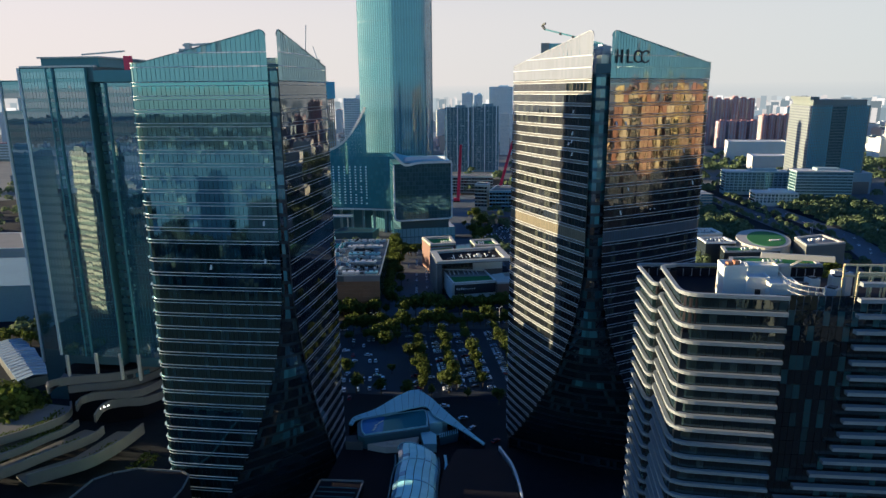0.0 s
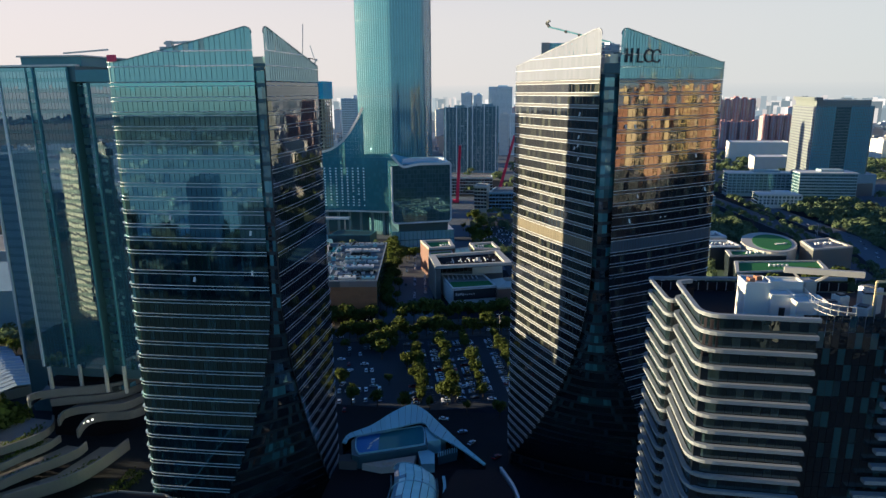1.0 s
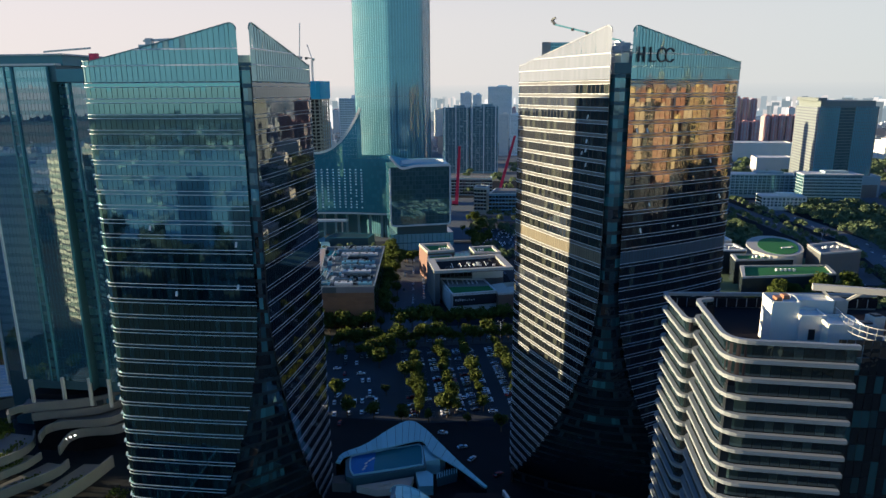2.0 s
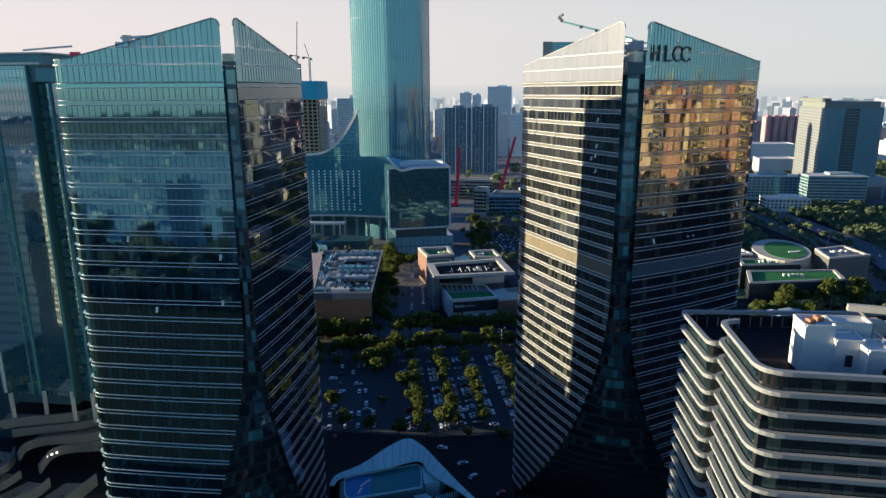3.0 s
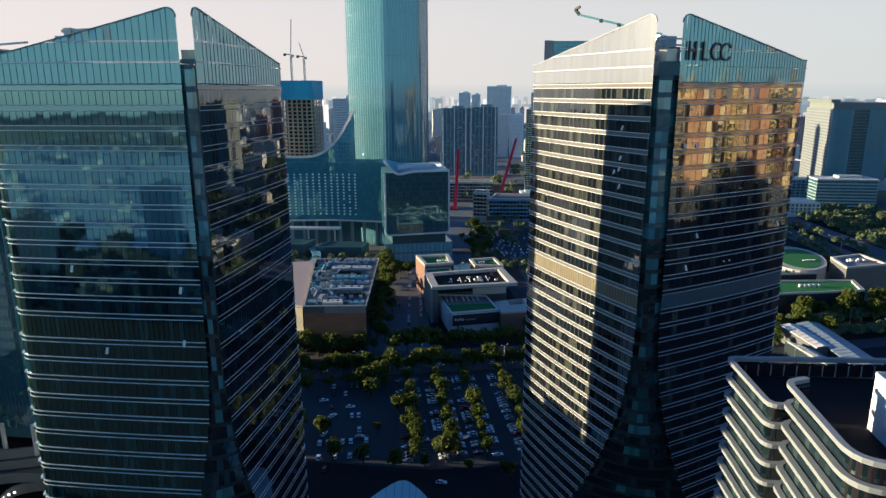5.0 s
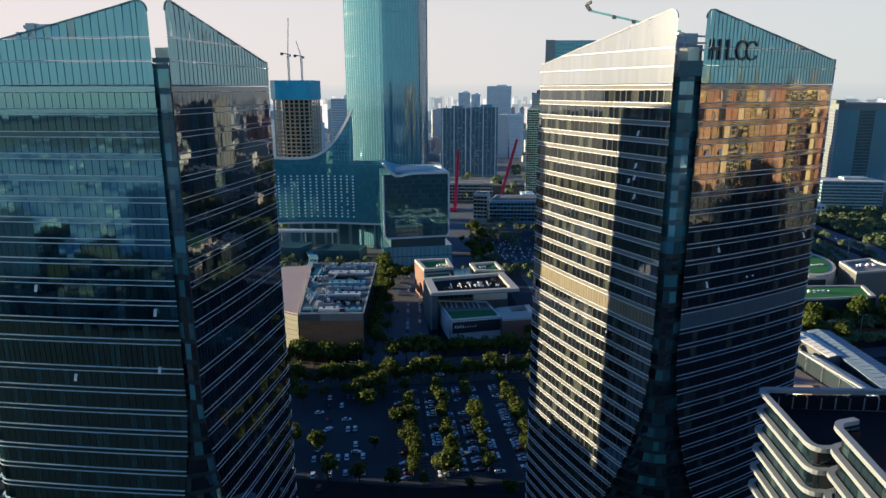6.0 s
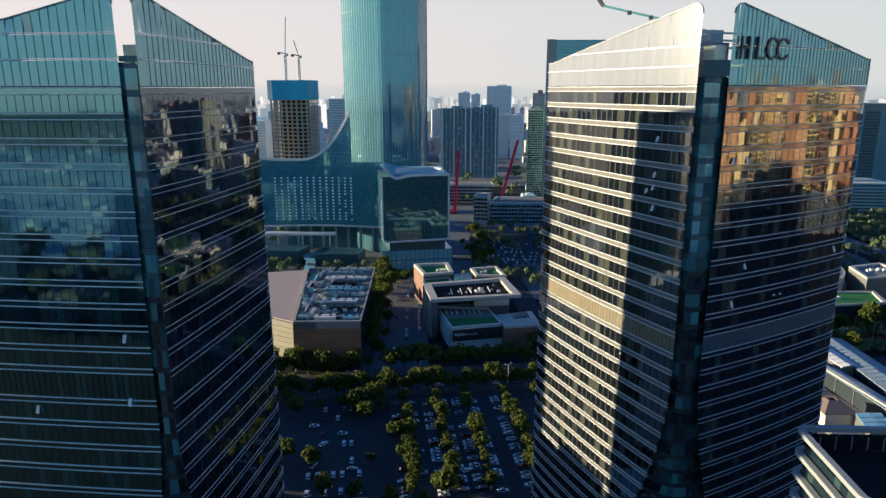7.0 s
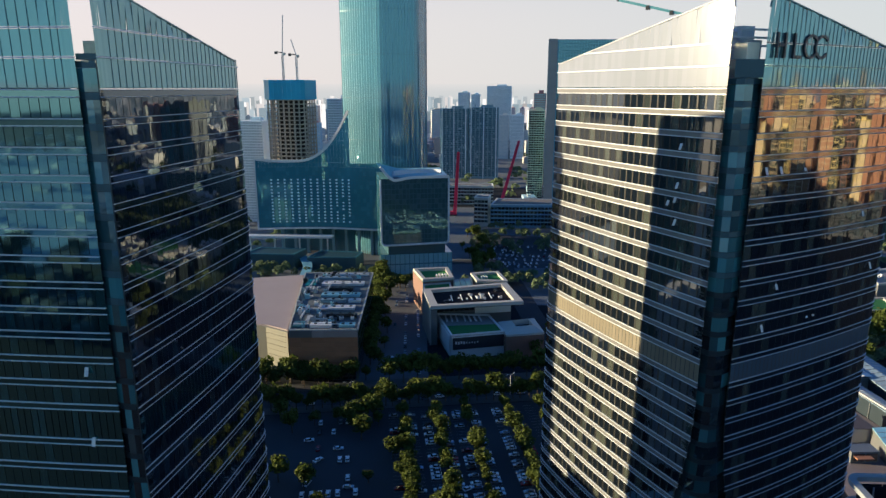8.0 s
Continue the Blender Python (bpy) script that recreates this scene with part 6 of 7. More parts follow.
# the pavilion with a hipped rim round an open court
D_OUT = [(-23.8, 458.8), (-2.0, 465.8), (-7.8, 490.2), (-29.8, 480.4)]
D_IN = [(-18.6, 467.6), (-8.4, 471.0), (-11.2, 481.4), (-21.4, 477.0)]
t = thing("shop_building", "dark brick shop under a pale hipped roof with an open court", "shop")
g = Geo()
g.prism(D_OUT, 0, 13.4)
part("body", g, BRICK, t)
for k in range(4):
    q = (k + 1) % 4
    top = [(*D_OUT[k], 14.6), (*D_OUT[q], 14.6), (*D_IN[q], 17.0), (*D_IN[k], 17.0)]
    g = Geo()
    g.hull([(x, y, z - (1.2 if j < 2 else 3.6)) for j, (x, y, z) in enumerate(top)], top)
    part("roof_slope", g, CREAM, t)
g = Geo()
g.prism([(p[0] + (-15 - p[0]) * 0.03, p[1] + (474.4 - p[1]) * 0.03) for p in D_IN], 13.4, 13.7)
part("court_floor", g, ROOF_DARK, t)

# ---- green-roofed low buildings by the avenue ----
for poly, z, rim, roof, wall, label in (
    ([(152, 512), (224, 530), (228, 556), (160, 546)], 17, CREAM, LAWN, SPANDREL, "low building with a bright green roof terrace"),
    ([(158, 552), (205, 562), (206, 574), (160, 572)], 20, CREAM, LAWN, SPANDREL, "stepped low building with a planted roof"),
    ([(224, 560), (260, 574), (254, 606), (226, 592)], 25, CREAM, ROOF_GREY, SPANDREL_PALE, "cream low building with a sunken roof court"),
    ([(150, 580), (176, 584), (172, 606), (148, 602)], 21, WHITE, ROOF_GREY, SPANDREL, "white-rimmed low building with plant on its roof"),
    ([(150, 620), (176, 626), (172, 650), (146, 644)], 20, WHITE, ROOF_GREY, CREAM, "small white-roofed building by the avenue")):
    t, inn = court_block(poly, z, rim, label, wall, roof, 3.0, 1.4)
    for k in range(5):
        g = Geo()
        cx, cy = sum(p[0] for p in poly) / 4, sum(p[1] for p in poly) / 4
        g.box((cx - 7 + 3.2 * k, cy + crr.uniform(-3, 3), z - 1.3), (1.6, 1.6, 1.9), 20)
        part("roof_unit", g, WHITE, t)
oval = thing("roof_garden", "oval bright green roof lawn inside a pale ring", "roof garden")
def ellipse(cx, cy, a, b, turn, n=28):
    c, s = math.cos(radians(turn)), math.sin(radians(turn))
    return [(cx + a * math.cos(t) * c - b * math.sin(t) * s, cy + a * math.cos(t) * s + b * math.sin(t) * c) for t in np.linspace(0, 2 * math.pi, n + 1)[:-1]]
g = Geo()
g.prism(ellipse(203, 600, 40, 22, 75), 0, 21.5)
part("body", g, CONCRETE, oval)
g = Geo()
g.prism(ellipse(205, 598, 32, 15.5, 75), 21.5, 21.8)
part("lawn", g, LAWN, oval)
for k in range(6):
    g = Geo()
    g.box((205 + k * 1.8, 588 + k * 0.6, 21.8), (1.1, 1.4, 1.0))
    part("planter", g, WHITE, oval)

# long low halls, a hipped lodge and a kiosk east of the second tower's foot
def long_hall(poly, z, label, wall, roof, rise=0.0):
    """A low hall with a slightly ridged roof, its eaves and a row of roof ribs; poly runs round from one gable."""
    t = thing("low_hall", label, "hall")
    g = Geo()
    g.prism(poly, 0, z)
    part("body", g, wall, t)
    a, b, c, d = [Vector(p) for p in poly]
    r0, r1 = (a + b) / 2, (c + d) / 2
    for p, q, u, v in ((a, r0, r1, d), (r0, b, c, r1)):
        g = Geo()
        lift = [rise if w is r0 or w is r1 else 0.0 for w in (p, q, u, v)]
        g.hull([(w.x, w.y, z + e) for w, e in zip((p, q, u, v), lift)], [(w.x, w.y, z + e + 0.35) for w, e in zip((p, q, u, v), lift)])
        part("roof", g, roof, t)
    n = max(int((d - a).length / 4.5), 2)
    for k in range(1, n):
        u = k / n
        g = Geo()
        p, m, q = a + (d - a) * u, r0 + (r1 - r0) * u, b + (c - b) * u
        g.beam((p.x, p.y, z + 0.45), (m.x, m.y, z + rise + 0.45), 0.22)
        g.beam((m.x, m.y, z + rise + 0.45), (q.x, q.y, z + 0.45), 0.22)
        part("roof_rib", g, STEEL, t)
    return t


HALL_BLUE = material("blue_grey_roof", (0.17, 0.24, 0.30), 0.6, 0.1, 0.25, 0.06, 2, 0.1)
HIP_BROWN = material("brown_roof_tiles", (0.15, 0.115, 0.105), 0.75, 0, 0.25, 0.3, 5, 0.3)
PINK_PAVING = material("pinkish_paving", (0.20, 0.165, 0.16), 0.85, 0, 0.25, 0.08, 2, 0.1, 0.2)
long_hall([(160, 476), (174, 478), (184, 392), (165, 390)], 9.0, "long low hall under a blue-grey metal roof", SPANDREL, HALL_BLUE, 1.2)
long_hall([(148, 470), (159, 472), (164.5, 436), (155, 433)], 9.6, "low hall with a pale worn metal roof", SPANDREL_PALE, HALL, 0.8)
long_hall([(143, 446), (154, 432), (163, 392), (155.6, 386)], 8.2, "narrow hall under a slate-blue roof", SPANDREL, HALL_BLUE, 0.5)
eave = thing("canopy_edge", "long cream canopy edge on slim posts beside the halls", "canopy")
g = Geo()
g.beam((142.5, 440, 10.2), (158.5, 377, 10.2), 1.5, 0.7)
part("edge_beam", g, CREAM, eave)
for k in range(5):
    u = (k + 0.5) / 5
    g = Geo()
    g.beam((142.5 + 16 * u, 440 - 63 * u, 0), (142.5 + 16 * u, 440 - 63 * u, 9.9), 0.25)
    part("post", g, STEEL, eave)
sheet("pavement", [(112, 330), (150, 326), (158, 380), (140, 446), (118, 440)], 0.05, PINK_PAVING, "pinkish paved yard beside the low halls", "pavement")
lodge = thing("lodge", "small lodge with a brown hipped roof", "house")
g = Geo()
g.prism([(127, 383), (141, 385), (138.4, 400), (124.4, 398)], 0, 7.4)
part("wall", g, CREAM, lodge)
for tri in (((126, 382), (142, 384), (135, 391), (131, 390.4)), ((142, 384), (139.2, 401), (134.4, 393.6), (135, 391)), ((139.2, 401), (123.4, 399), (130.4, 393), (134.4, 393.6)), ((123.4, 399), (126, 382), (131, 390.4), (130.4, 393))):
    g = Geo()
    low = [(*tri[0], 7.4), (*tri[1], 7.4), (*tri[2], 10.6), (*tri[3], 10.6)]
    g.hull([(x, y, z - 0.3) for x, y, z in low], low)
    part("roof_slope", g, HIP_BROWN, lodge)
kiosk = thing("kiosk", "grey glazed kiosk with an orange awning", "kiosk")
g = Geo()
g.prism([(124, 366), (136, 368), (135, 374.5), (123, 372.5)], 0, 5.2)
part("body", g, SPANDREL_PALE, kiosk)
for k in range(2):
    g = Geo()
    g.prism([(124.7 + 5.6 * k, 366.02 + 0.93 * k), (129.6 + 5.6 * k, 366.85 + 0.93 * k), (129.5 + 5.6 * k, 366.5 + 0.93 * k), (124.8 + 5.6 * k, 365.7 + 0.93 * k)], 1.0, 4.4)
    part("window", g, GLASS_DARK, kiosk)
g = Geo()
g.prism([(125, 362.6), (132, 363.8), (131.6, 366.4), (124.6, 365.2)], 3.6, 4.0)
part("awning", g, TERRACOTTA, kiosk, "orange fabric awning")
long_hall([(138, 366), (150, 368), (152, 386), (140, 384)], 7.5, "small hall with a pale blue flat roof", SPANDREL_PALE, CANOPY, 0.2)
for k, (x, y) in enumerate(((146, 470), (143, 462), (150, 482), (157, 484), (166, 486), (174, 484), (182, 480), (140, 455))):
    plant_tree(x, y, 1.1)
for k in range(15):
    plant_tree(170 + 4.6 * k + trr.gauss(0, 1.5), 505 + 1.2 * k + trr.gauss(0, 4), 1.35)

# more roof clutter on the shop block and its court
def roof_box(x, y, z, w, d, h, turn, mat, label):
    t = thing("roof_unit", label, "air unit", "shop roof units", "", (x, y, z), turn)
    g = Geo()
    g.box((0, 0, 0.2), (w, d, h))
    part("casing", g, mat, t)
    g = Geo()
    g.box((0, 0, 0), (w * 0.85, d * 0.85, 0.2))
    part("plinth", g, CONCRETE, t)
    g = Geo()
    g.box((w * 0.15, 0, h + 0.2), (w * 0.4, d * 0.5, 0.25))
    part("fan_cowl", g, MULLION, t)


srr = random.Random(12)
for k in range(10):
    u, v = srr.random(), srr.random()
    roof_box(-63 + 36 * u - 5 * v, 487 + 12 * u + 17 * v, 23.35, srr.uniform(1.2, 3.4), srr.uniform(1.0, 2.4), srr.uniform(0.8, 1.9), 20, srr.choice((UNIT, WHITE, STEEL, MULLION)), "small grey air unit on the sunken shop roof")
# planting and cars between the glass cube and the works
clump = []
for n_, x0, x1, y0, y1 in ((46, -70, 30, 690, 830), (44, -62, 20, 580, 655), (30, 296, 420, 840, 930), (26, -250, -150, 604, 622), (30, -20, 220, 840, 960), (24, -340, -270, 640, 760)):
    for k in range(n_):
        clump.append((srr.uniform(x0, x1), srr.uniform(y0, y1), srr.uniform(2.8, 4.8), srr.uniform(7, 11)))
for k in range(620):
    x, y = srr.uniform(225, 780), srr.uniform(975, 1620)
    taken = (270 < x < 500 and y < 1150) or (510 < x < 660 and y < 1100) or (392 < x < 480 and 1270 < y < 1340) or (405 < x < 555 and 1490 < y < 1570) or (x > 680 and 1290 < y < 1390)
    if not taken:
        clump.append((x, y, srr.uniform(5, 9), srr.uniform(8, 13)))
woodland("woodland", clump, "dark green trees between the office blocks", 23, 70)
for r in range(6):
    for k in range(12):
        if srr.random() < 0.6:
            park(-50 + k * 5 + r, 664 + r * 13, 95)

# ---- the supertall and its swooping wing ----
ST = thing("skyscraper", "very tall turquoise glass skyscraper with rounded front", "skyscraper")
sp_plan = outline([(-115, 750), (-115, 701), (-143, 684), (-187.5, 706), (-187.5, 750)], (0, 7, 10, 2, 0), 1.2, 3.0)
sp_path = [r[:4] for r in sp_plan]
z = 318.0
k = 0
while z > 6:
    g = Geo()
    for a, b in along(sp_path, 2.9):
        pane_quad(g, a, b, z - 4.16, z, 0, 0.0006, 0.02)
    part("glazing", g, GLASS_BLUE, ST, kind="stuff")
    if k % 9 == 5:
        g = Geo()
        g.ribbon(sp_path, z - 0.25, z + 0.15, 0.12, 0.1)
        part("belt", g, NAVY_TRIM, ST)
    z -= 4.2
    k += 1
for a, b in along(sp_path, 2.9):
    g = Geo()
    g.box((a[0] + a[2] * 0.1, a[1] + a[3] * 0.1, 0), (0.08, 0.3, 318), math.degrees(math.atan2(a[3], a[2])))
    part("upright_fin", g, TEAL_FIN, ST)
g = Geo()
g.prism([(x - nx * 0.5, y - ny * 0.5) for x, y, nx, ny in sp_path], 0, 318)
part("body", g, NAVY_TRIM, ST)
for i in (0, -1):
    g = Geo()
    x, y, nx, ny = sp_path[i]
    g.box((x, y - 20 if i else y, 0), (1.0, 1.0, 318))
    part("edge_strip", g, NAVY_TRIM, ST)

wing = thing("hotel_wing", "blue-black glass wing with a swooping white-edged roofline", "building")
wp = curve_path([(-139, 676), (-165, 678), (-195, 680), (-228, 676), (-260, 668)], 3.0)


def wing_top(x):
    t = max(0.0, min(1.0, (x + 260) / 85))
    return 92 - 16 * t * (1 - t) * (1 - t) + 42 * max(0, (x + 222) / 47) ** 2.2 if x < -174 else 400


pieces = along(wp, 3.0)
g, dots = Geo(), Geo()
for i, (a, b) in enumerate(pieces):
    zt_a, zt_b = min(wing_top(a[0]), 132), min(wing_top(b[0]), 132)
    if a[0] > -174:
        zt_a = zt_b = 88
    z = 28.5
    while z < min(zt_a, zt_b) - 1:
        h = min(z + 3.9, zt_a), min(z + 3.9, zt_b)
        pane_quad(g, a, b, z, min(h), 0, 0.004, 0.05, h)
        z += 4.0
part("glazing", g, GLASS_WING, wing, kind="stuff")
for r in range(14):
    d = Geo()
    for i, (a, b) in enumerate(pieces):
        if 12 <= i <= 36 and i % 2 == 0 and crr.random() < 0.93:
            z = 33 + r * 3.0
            m = ((a[0] + b[0]) / 2 + a[2] * 0.12, (a[1] + b[1]) / 2 + a[3] * 0.12)
            d.box((m[0], m[1], z), (1.7, 0.3, 1.35))
    part("opening_vent", d, VENT, wing, "row of small window vents paled like mirrored sky", kind="stuff")
rim_top = Geo()
for a, b in pieces:
    if a[0] < -173:
        rim_top.beam((a[0] + a[2] * 0.4, a[1] + a[3] * 0.4, wing_top(a[0])), (b[0] + b[2] * 0.4, b[1] + b[3] * 0.4, wing_top(b[0])), 2.0, 2.2)
part("roof_edge", rim_top, WHITE, wing, "white swooping roof edge")
g = Geo()
g.ribbon(wp, 26.6, 28.2, 0.6, 0.4)
part("lower_edge", g, FIN, wing)
g = Geo()
g.box((-260.4, 667.6, 26.6), (1.2, 1.6, 66))
part("end_edge", g, FIN, wing)
g = Geo()
g.prism([(x - nx * 0.6, y - ny * 0.6) for x, y, nx, ny in wp] + [(-258, 712), (-140, 712)], 27.0, 84.0)
part("body", g, NAVY_TRIM, wing)
for k in range(9):
    g = Geo()
    g.box((-246 + 12.5 * k, 690, 0), (2.4, 2.4, 27))
    part("column", g, SLATE, wing)
g = Geo()
g.prism([(-252, 700), (-130, 700), (-130, 716), (-252, 716)], 0, 26.5)
part("lobby", g, GLASS_NAVY, wing)
can = thing("entrance_canopy", "long pale flat canopy in front of the glass wing", "canopy")
g = Geo()
g.prism([(-272, 655), (-190, 664), (-190, 672), (-272, 664)], 21, 23)
part("roof", g, FIN, can)
for x in (-268, -245, -222, -196):
    g = Geo()
    g.box((x, 664 + (x + 268) * 0.09, 0), (1.2, 1.2, 21))
    part("column", g, WHITE, can)
for poly, z in (([(-258, 628), (-214, 630), (-210, 652), (-254, 652)], 14), ([(-202, 630), (-160, 634), (-158, 654), (-198, 656)], 12)):
    t, inn = court_block(poly, z, LOUVRE_BLUE, "low dark pavilion in front of the glass wing", NAVY_TRIM, NAVY_TRIM, 2, 0.8)

walkway = thing("covered_walkway", "pale blue curved walkway roof on slim posts", "walkway")
run = curve_path([(-214, 650), (-206, 636), (-197, 616), (-190, 588)], 3)
g = Geo()
g.ribbon(run, 7.2, 8.0, 4.0, 4.0)
part("roof", g, CANOPY, walkway)
for a in run[1::4]:
    g = Geo()
    g.box((a[0], a[1], 0), (0.5, 0.5, 7.2))
    part("post", g, STEEL, walkway)

# ---- the framed glass cube ----
cube = thing("office_cube", "dark glass cube framed by a white edge with a curved roof", "building")
P, Q, S, R2 = (-131.8, 613.5), (-78.4, 630.5), (-92, 675), (-146, 660)
g = Geo()
g.prism([(P[0] + 0.5, P[1] + 0.8), (Q[0] - 0.6, Q[1] + 0.6), S, R2], 28, 83)
part("body", g, NAVY_TRIM, cube)
facade(cube, P, Q, 28.6, 83, 4.2, 3.0, GLASS_CUBE, 0.3, 0.05)
facade(cube, R2, P, 28.6, 83, 4.2, 3.0, GLASS_NAVY, 0.3, 0.05)
def cube_edge(u, z):
    return (P[0] + (Q[0] - P[0]) * u, P[1] + (Q[1] - P[1]) * u - 0.5, z)
low_edge = [cube_edge(0, 82)] + [cube_edge(0.07 * (1 - math.cos(a)), 31.6 - 3.6 * math.sin(a)) for a in np.linspace(0, math.pi / 2, 5)] + [cube_edge(1 - 0.05 * (1 - math.sin(a)), 28.6 + 2.6 * (1 - math.cos(a))) for a in np.linspace(0, math.pi / 2, 5)] + [cube_edge(1, 84)]
g = Geo()
g.last_side = Vector((0.3, -0.95, 0)).normalized()
g.sweep(low_edge, 1.4, 1.4)
part("frame", g, FIN, cube, "white metal frame with rounded lower corners")
top_edge = [cube_edge(u, 84.0 + 9.0 * max(0, 1 - u * 5) ** 1.6 - 2.2 * math.exp(-((u - 0.22) * 7) ** 2)) for u in np.linspace(0, 1, 21)]
g = Geo()
g.sweep(top_edge, 1.6, 2.2)
part("roof_band", g, WHITE, cube, "white roof band sweeping up to a point")
back_edge = [(R2[0] + (S[0] - R2[0]) * u, R2[1] + (S[1] - R2[1]) * u, 86.0 + 5.0 * max(0, 1 - u * 3)) for u in np.linspace(0, 1, 21)]
g = Geo()
for k in range(21):
    for x, y, z in (top_edge[k], back_edge[k]):
        g.v += [(x, y, z), (x, y, z - 0.8)]
for k in range(20):
    a = 4 * k
    g.f += [(a, a + 4, a + 6, a + 2), (a + 1, a + 3, a + 7, a + 5), (a, a + 1, a + 5, a + 4), (a + 2, a + 6, a + 7, a + 3)]
part("curved_roof", g, CANOPY, cube, "pale swept roof")
g = Geo()
g.ribbon(curve_path([(-86, 642), (-96, 646), (-112, 640), (-122, 632), (-124, 626)], 2), 84, 88, 0.8, 0.8)
part("roof_screen", g, FIN, cube)
g = Geo()
g.prism([(-134, 618), (-76, 636), (-90, 676), (-146, 662)], 0, 19)
part("base", g, GLASS_NAVY, cube)
g = Geo()
g.prism([(-128, 621), (-82, 635), (-92, 672), (-144, 660)], 19, 28)
part("waist", g, NAVY_TRIM, cube)
facade(cube, (-134, 617.8), (-76, 635.8), 1, 19, 9, 4.0, GLASS_OFFICE, 0.6, 0.1)

# ---- tower under construction ----
con = thing("unfinished_tower", "raw concrete tower frame under blue netting", "construction site")
X0, X1, Y0, Y1 = -295, -252.5, 790, 826
z = 4.0
while z < 142:
    g = Geo()
    g.box(((X0 + X1) / 2, (Y0 + Y1) / 2, z), (X1 - X0, Y1 - Y0, 0.9))
    part("floor_slab", g, RAW, con)
    z += 4.3
for k in range(8):
    g = Geo()
    g.box((X0 + 1.2 + k * 5.73, Y0 + 1.2, 0), (1.5, 1.5, 142))
    part("column", g, RAW, con)
for k in range(1, 5):
    for x in (X0 + 1.2, X1 - 1.2):
        g = Geo()
        g.box((x, Y0 + 1.2 + k * 9, 0), (1.5, 1.5, 142))
        part("column", g, RAW, con)
g = Geo()
g.box((-274, 810, 0), (26, 24, 150))
part("lift_core", g, VOID, con)
pan = 9
for k in range(pan):
    g = Geo()
    w = (X1 - X0 + 2) / pan
    g.box((X0 - 1 + w * (k + 0.5), Y0 - 1.0 - 0.15 * (k % 2), 142.5), (w - 0.12, 0.4, 20.5))
    part("netting", g, WHITE if k == 0 else BLUE_NET, con)
for x in (X0 - 1.2, X1 + 1.2):
    g = Geo()
    g.box((x, (Y0 + Y1) / 2, 142.5), (0.4, Y1 - Y0 + 2, 20.5))
    part("netting", g, BLUE_NET, con)


def tower_crane(label, at, h, jib, mat, turn):
    c = thing("tower_crane", label, "crane", "tower cranes", "", at, turn)
    mast = Geo()
    for sx in (-0.8, 0.8):
        for sy in (-0.8, 0.8):
            mast.beam((sx, sy, 0), (sx, sy, h), 0.35)
    for k in range(int(h / 4)):
        s = 1 if k % 2 else -1
        mast.beam((-0.8 * s, -0.8, k * 4), (0.8 * s, -0.8, k * 4 + 4), 0.22)
        mast.beam((-0.8 * s, 0.8, k * 4), (0.8 * s, 0.8, k * 4 + 4), 0.22)
    part("mast", mast, mat, c)
    cab = Geo()
    cab.box((1.8, 0, h - 1.5), (2.6, 2.2, 2.8))
    cab_part = part("cab", cab, UNIT, c)
    pane = Geo()
    pane.box((3.14, 0, h - 0.6), (0.08, 1.8, 1.4))
    part("window", pane, GLASS_DARK, cab_part)
    arm = Geo()
    for s in (-0.6, 0.6):
        arm.beam((0, s, h + 1), (jib[0], s, h + 1 + jib[1]), 0.4)
    part("jib", arm, mat, c)
    back = Geo()
    back.beam((0, 0, h + 1), (-7, 0, h + 2.4), 1.0)
    back.box((-7, 0, h), (2.6, 2.2, 2.6))
    part("counter_jib", back, MULLION, c)
    return c


tower_crane("grey tower crane with a steep jib above netting", (-278, 800, 150), 40, (2.5, 38), UNIT, 0)
tower_crane("grey tower crane with a raised jib above netting", (-265, 806, 150), 38, (-5, 16), UNIT, 0)
for (x0, z0, x1, z1, y, label) in ((-103, 0, -99, 79, 900, "upright red crawler crane boom on tracks"), (-49, 0, -26, 93, 900, "leaning red crawler crane boom on tracks")):
    c = thing("crawler_crane", label, "crane", "red cranes")
    g = Geo()
    for o in (-1.1, 1.1):
        for yo in (-1.1, 1.1):
            g.beam((x0 + o, y + yo, 5), (x1 + o * 0.5, y + yo, z1), 2.0)
    for k in range(16):
        u, v = k / 16, (k + 1) / 16
        s = 1 if k % 2 else -1
        g.beam((x0 + (x1 - x0) * u - s, y - 1.1, 5 + (z1 - 5) * u), (x0 + (x1 - x0) * v + s, y - 1.1, 5 + (z1 - 5) * v), 0.55)
    part("boom", g, RED, c)
    g = Geo()
    g.box((x0 - 2, y, 1.6), (8, 5, 4))
    part("cab", g, RED, c)
    g = Geo()
    g.box((x0 - 2, y, 0), (9, 6, 1.6))
    part("track", g, TYRE, c)

# works sheds beside the cranes
for poly, z, wall in (([(-55, 832), (14, 838), (20, 880), (-50, 876)], 27, GLASS_ROOF), ([(-74, 836), (-58, 834), (-56, 856), (-72, 858)], 34, CREAM), ([(14, 800), (60, 805), (60, 850), (16, 846)], 18, SPANDREL_PALE), ([(-160, 980), (-60, 985), (-62, 1010), (-160, 1006)], 26, CREAM)):
    t, inn = court_block(poly, z, WHITE, "low works building with a grey flat roof", wall, ROOF_GREY, 2, 0.8)
    facade(t, poly[0], poly[1], 2, z - 3, 4.5, 4.0, GLASS_DARK, 1.4)

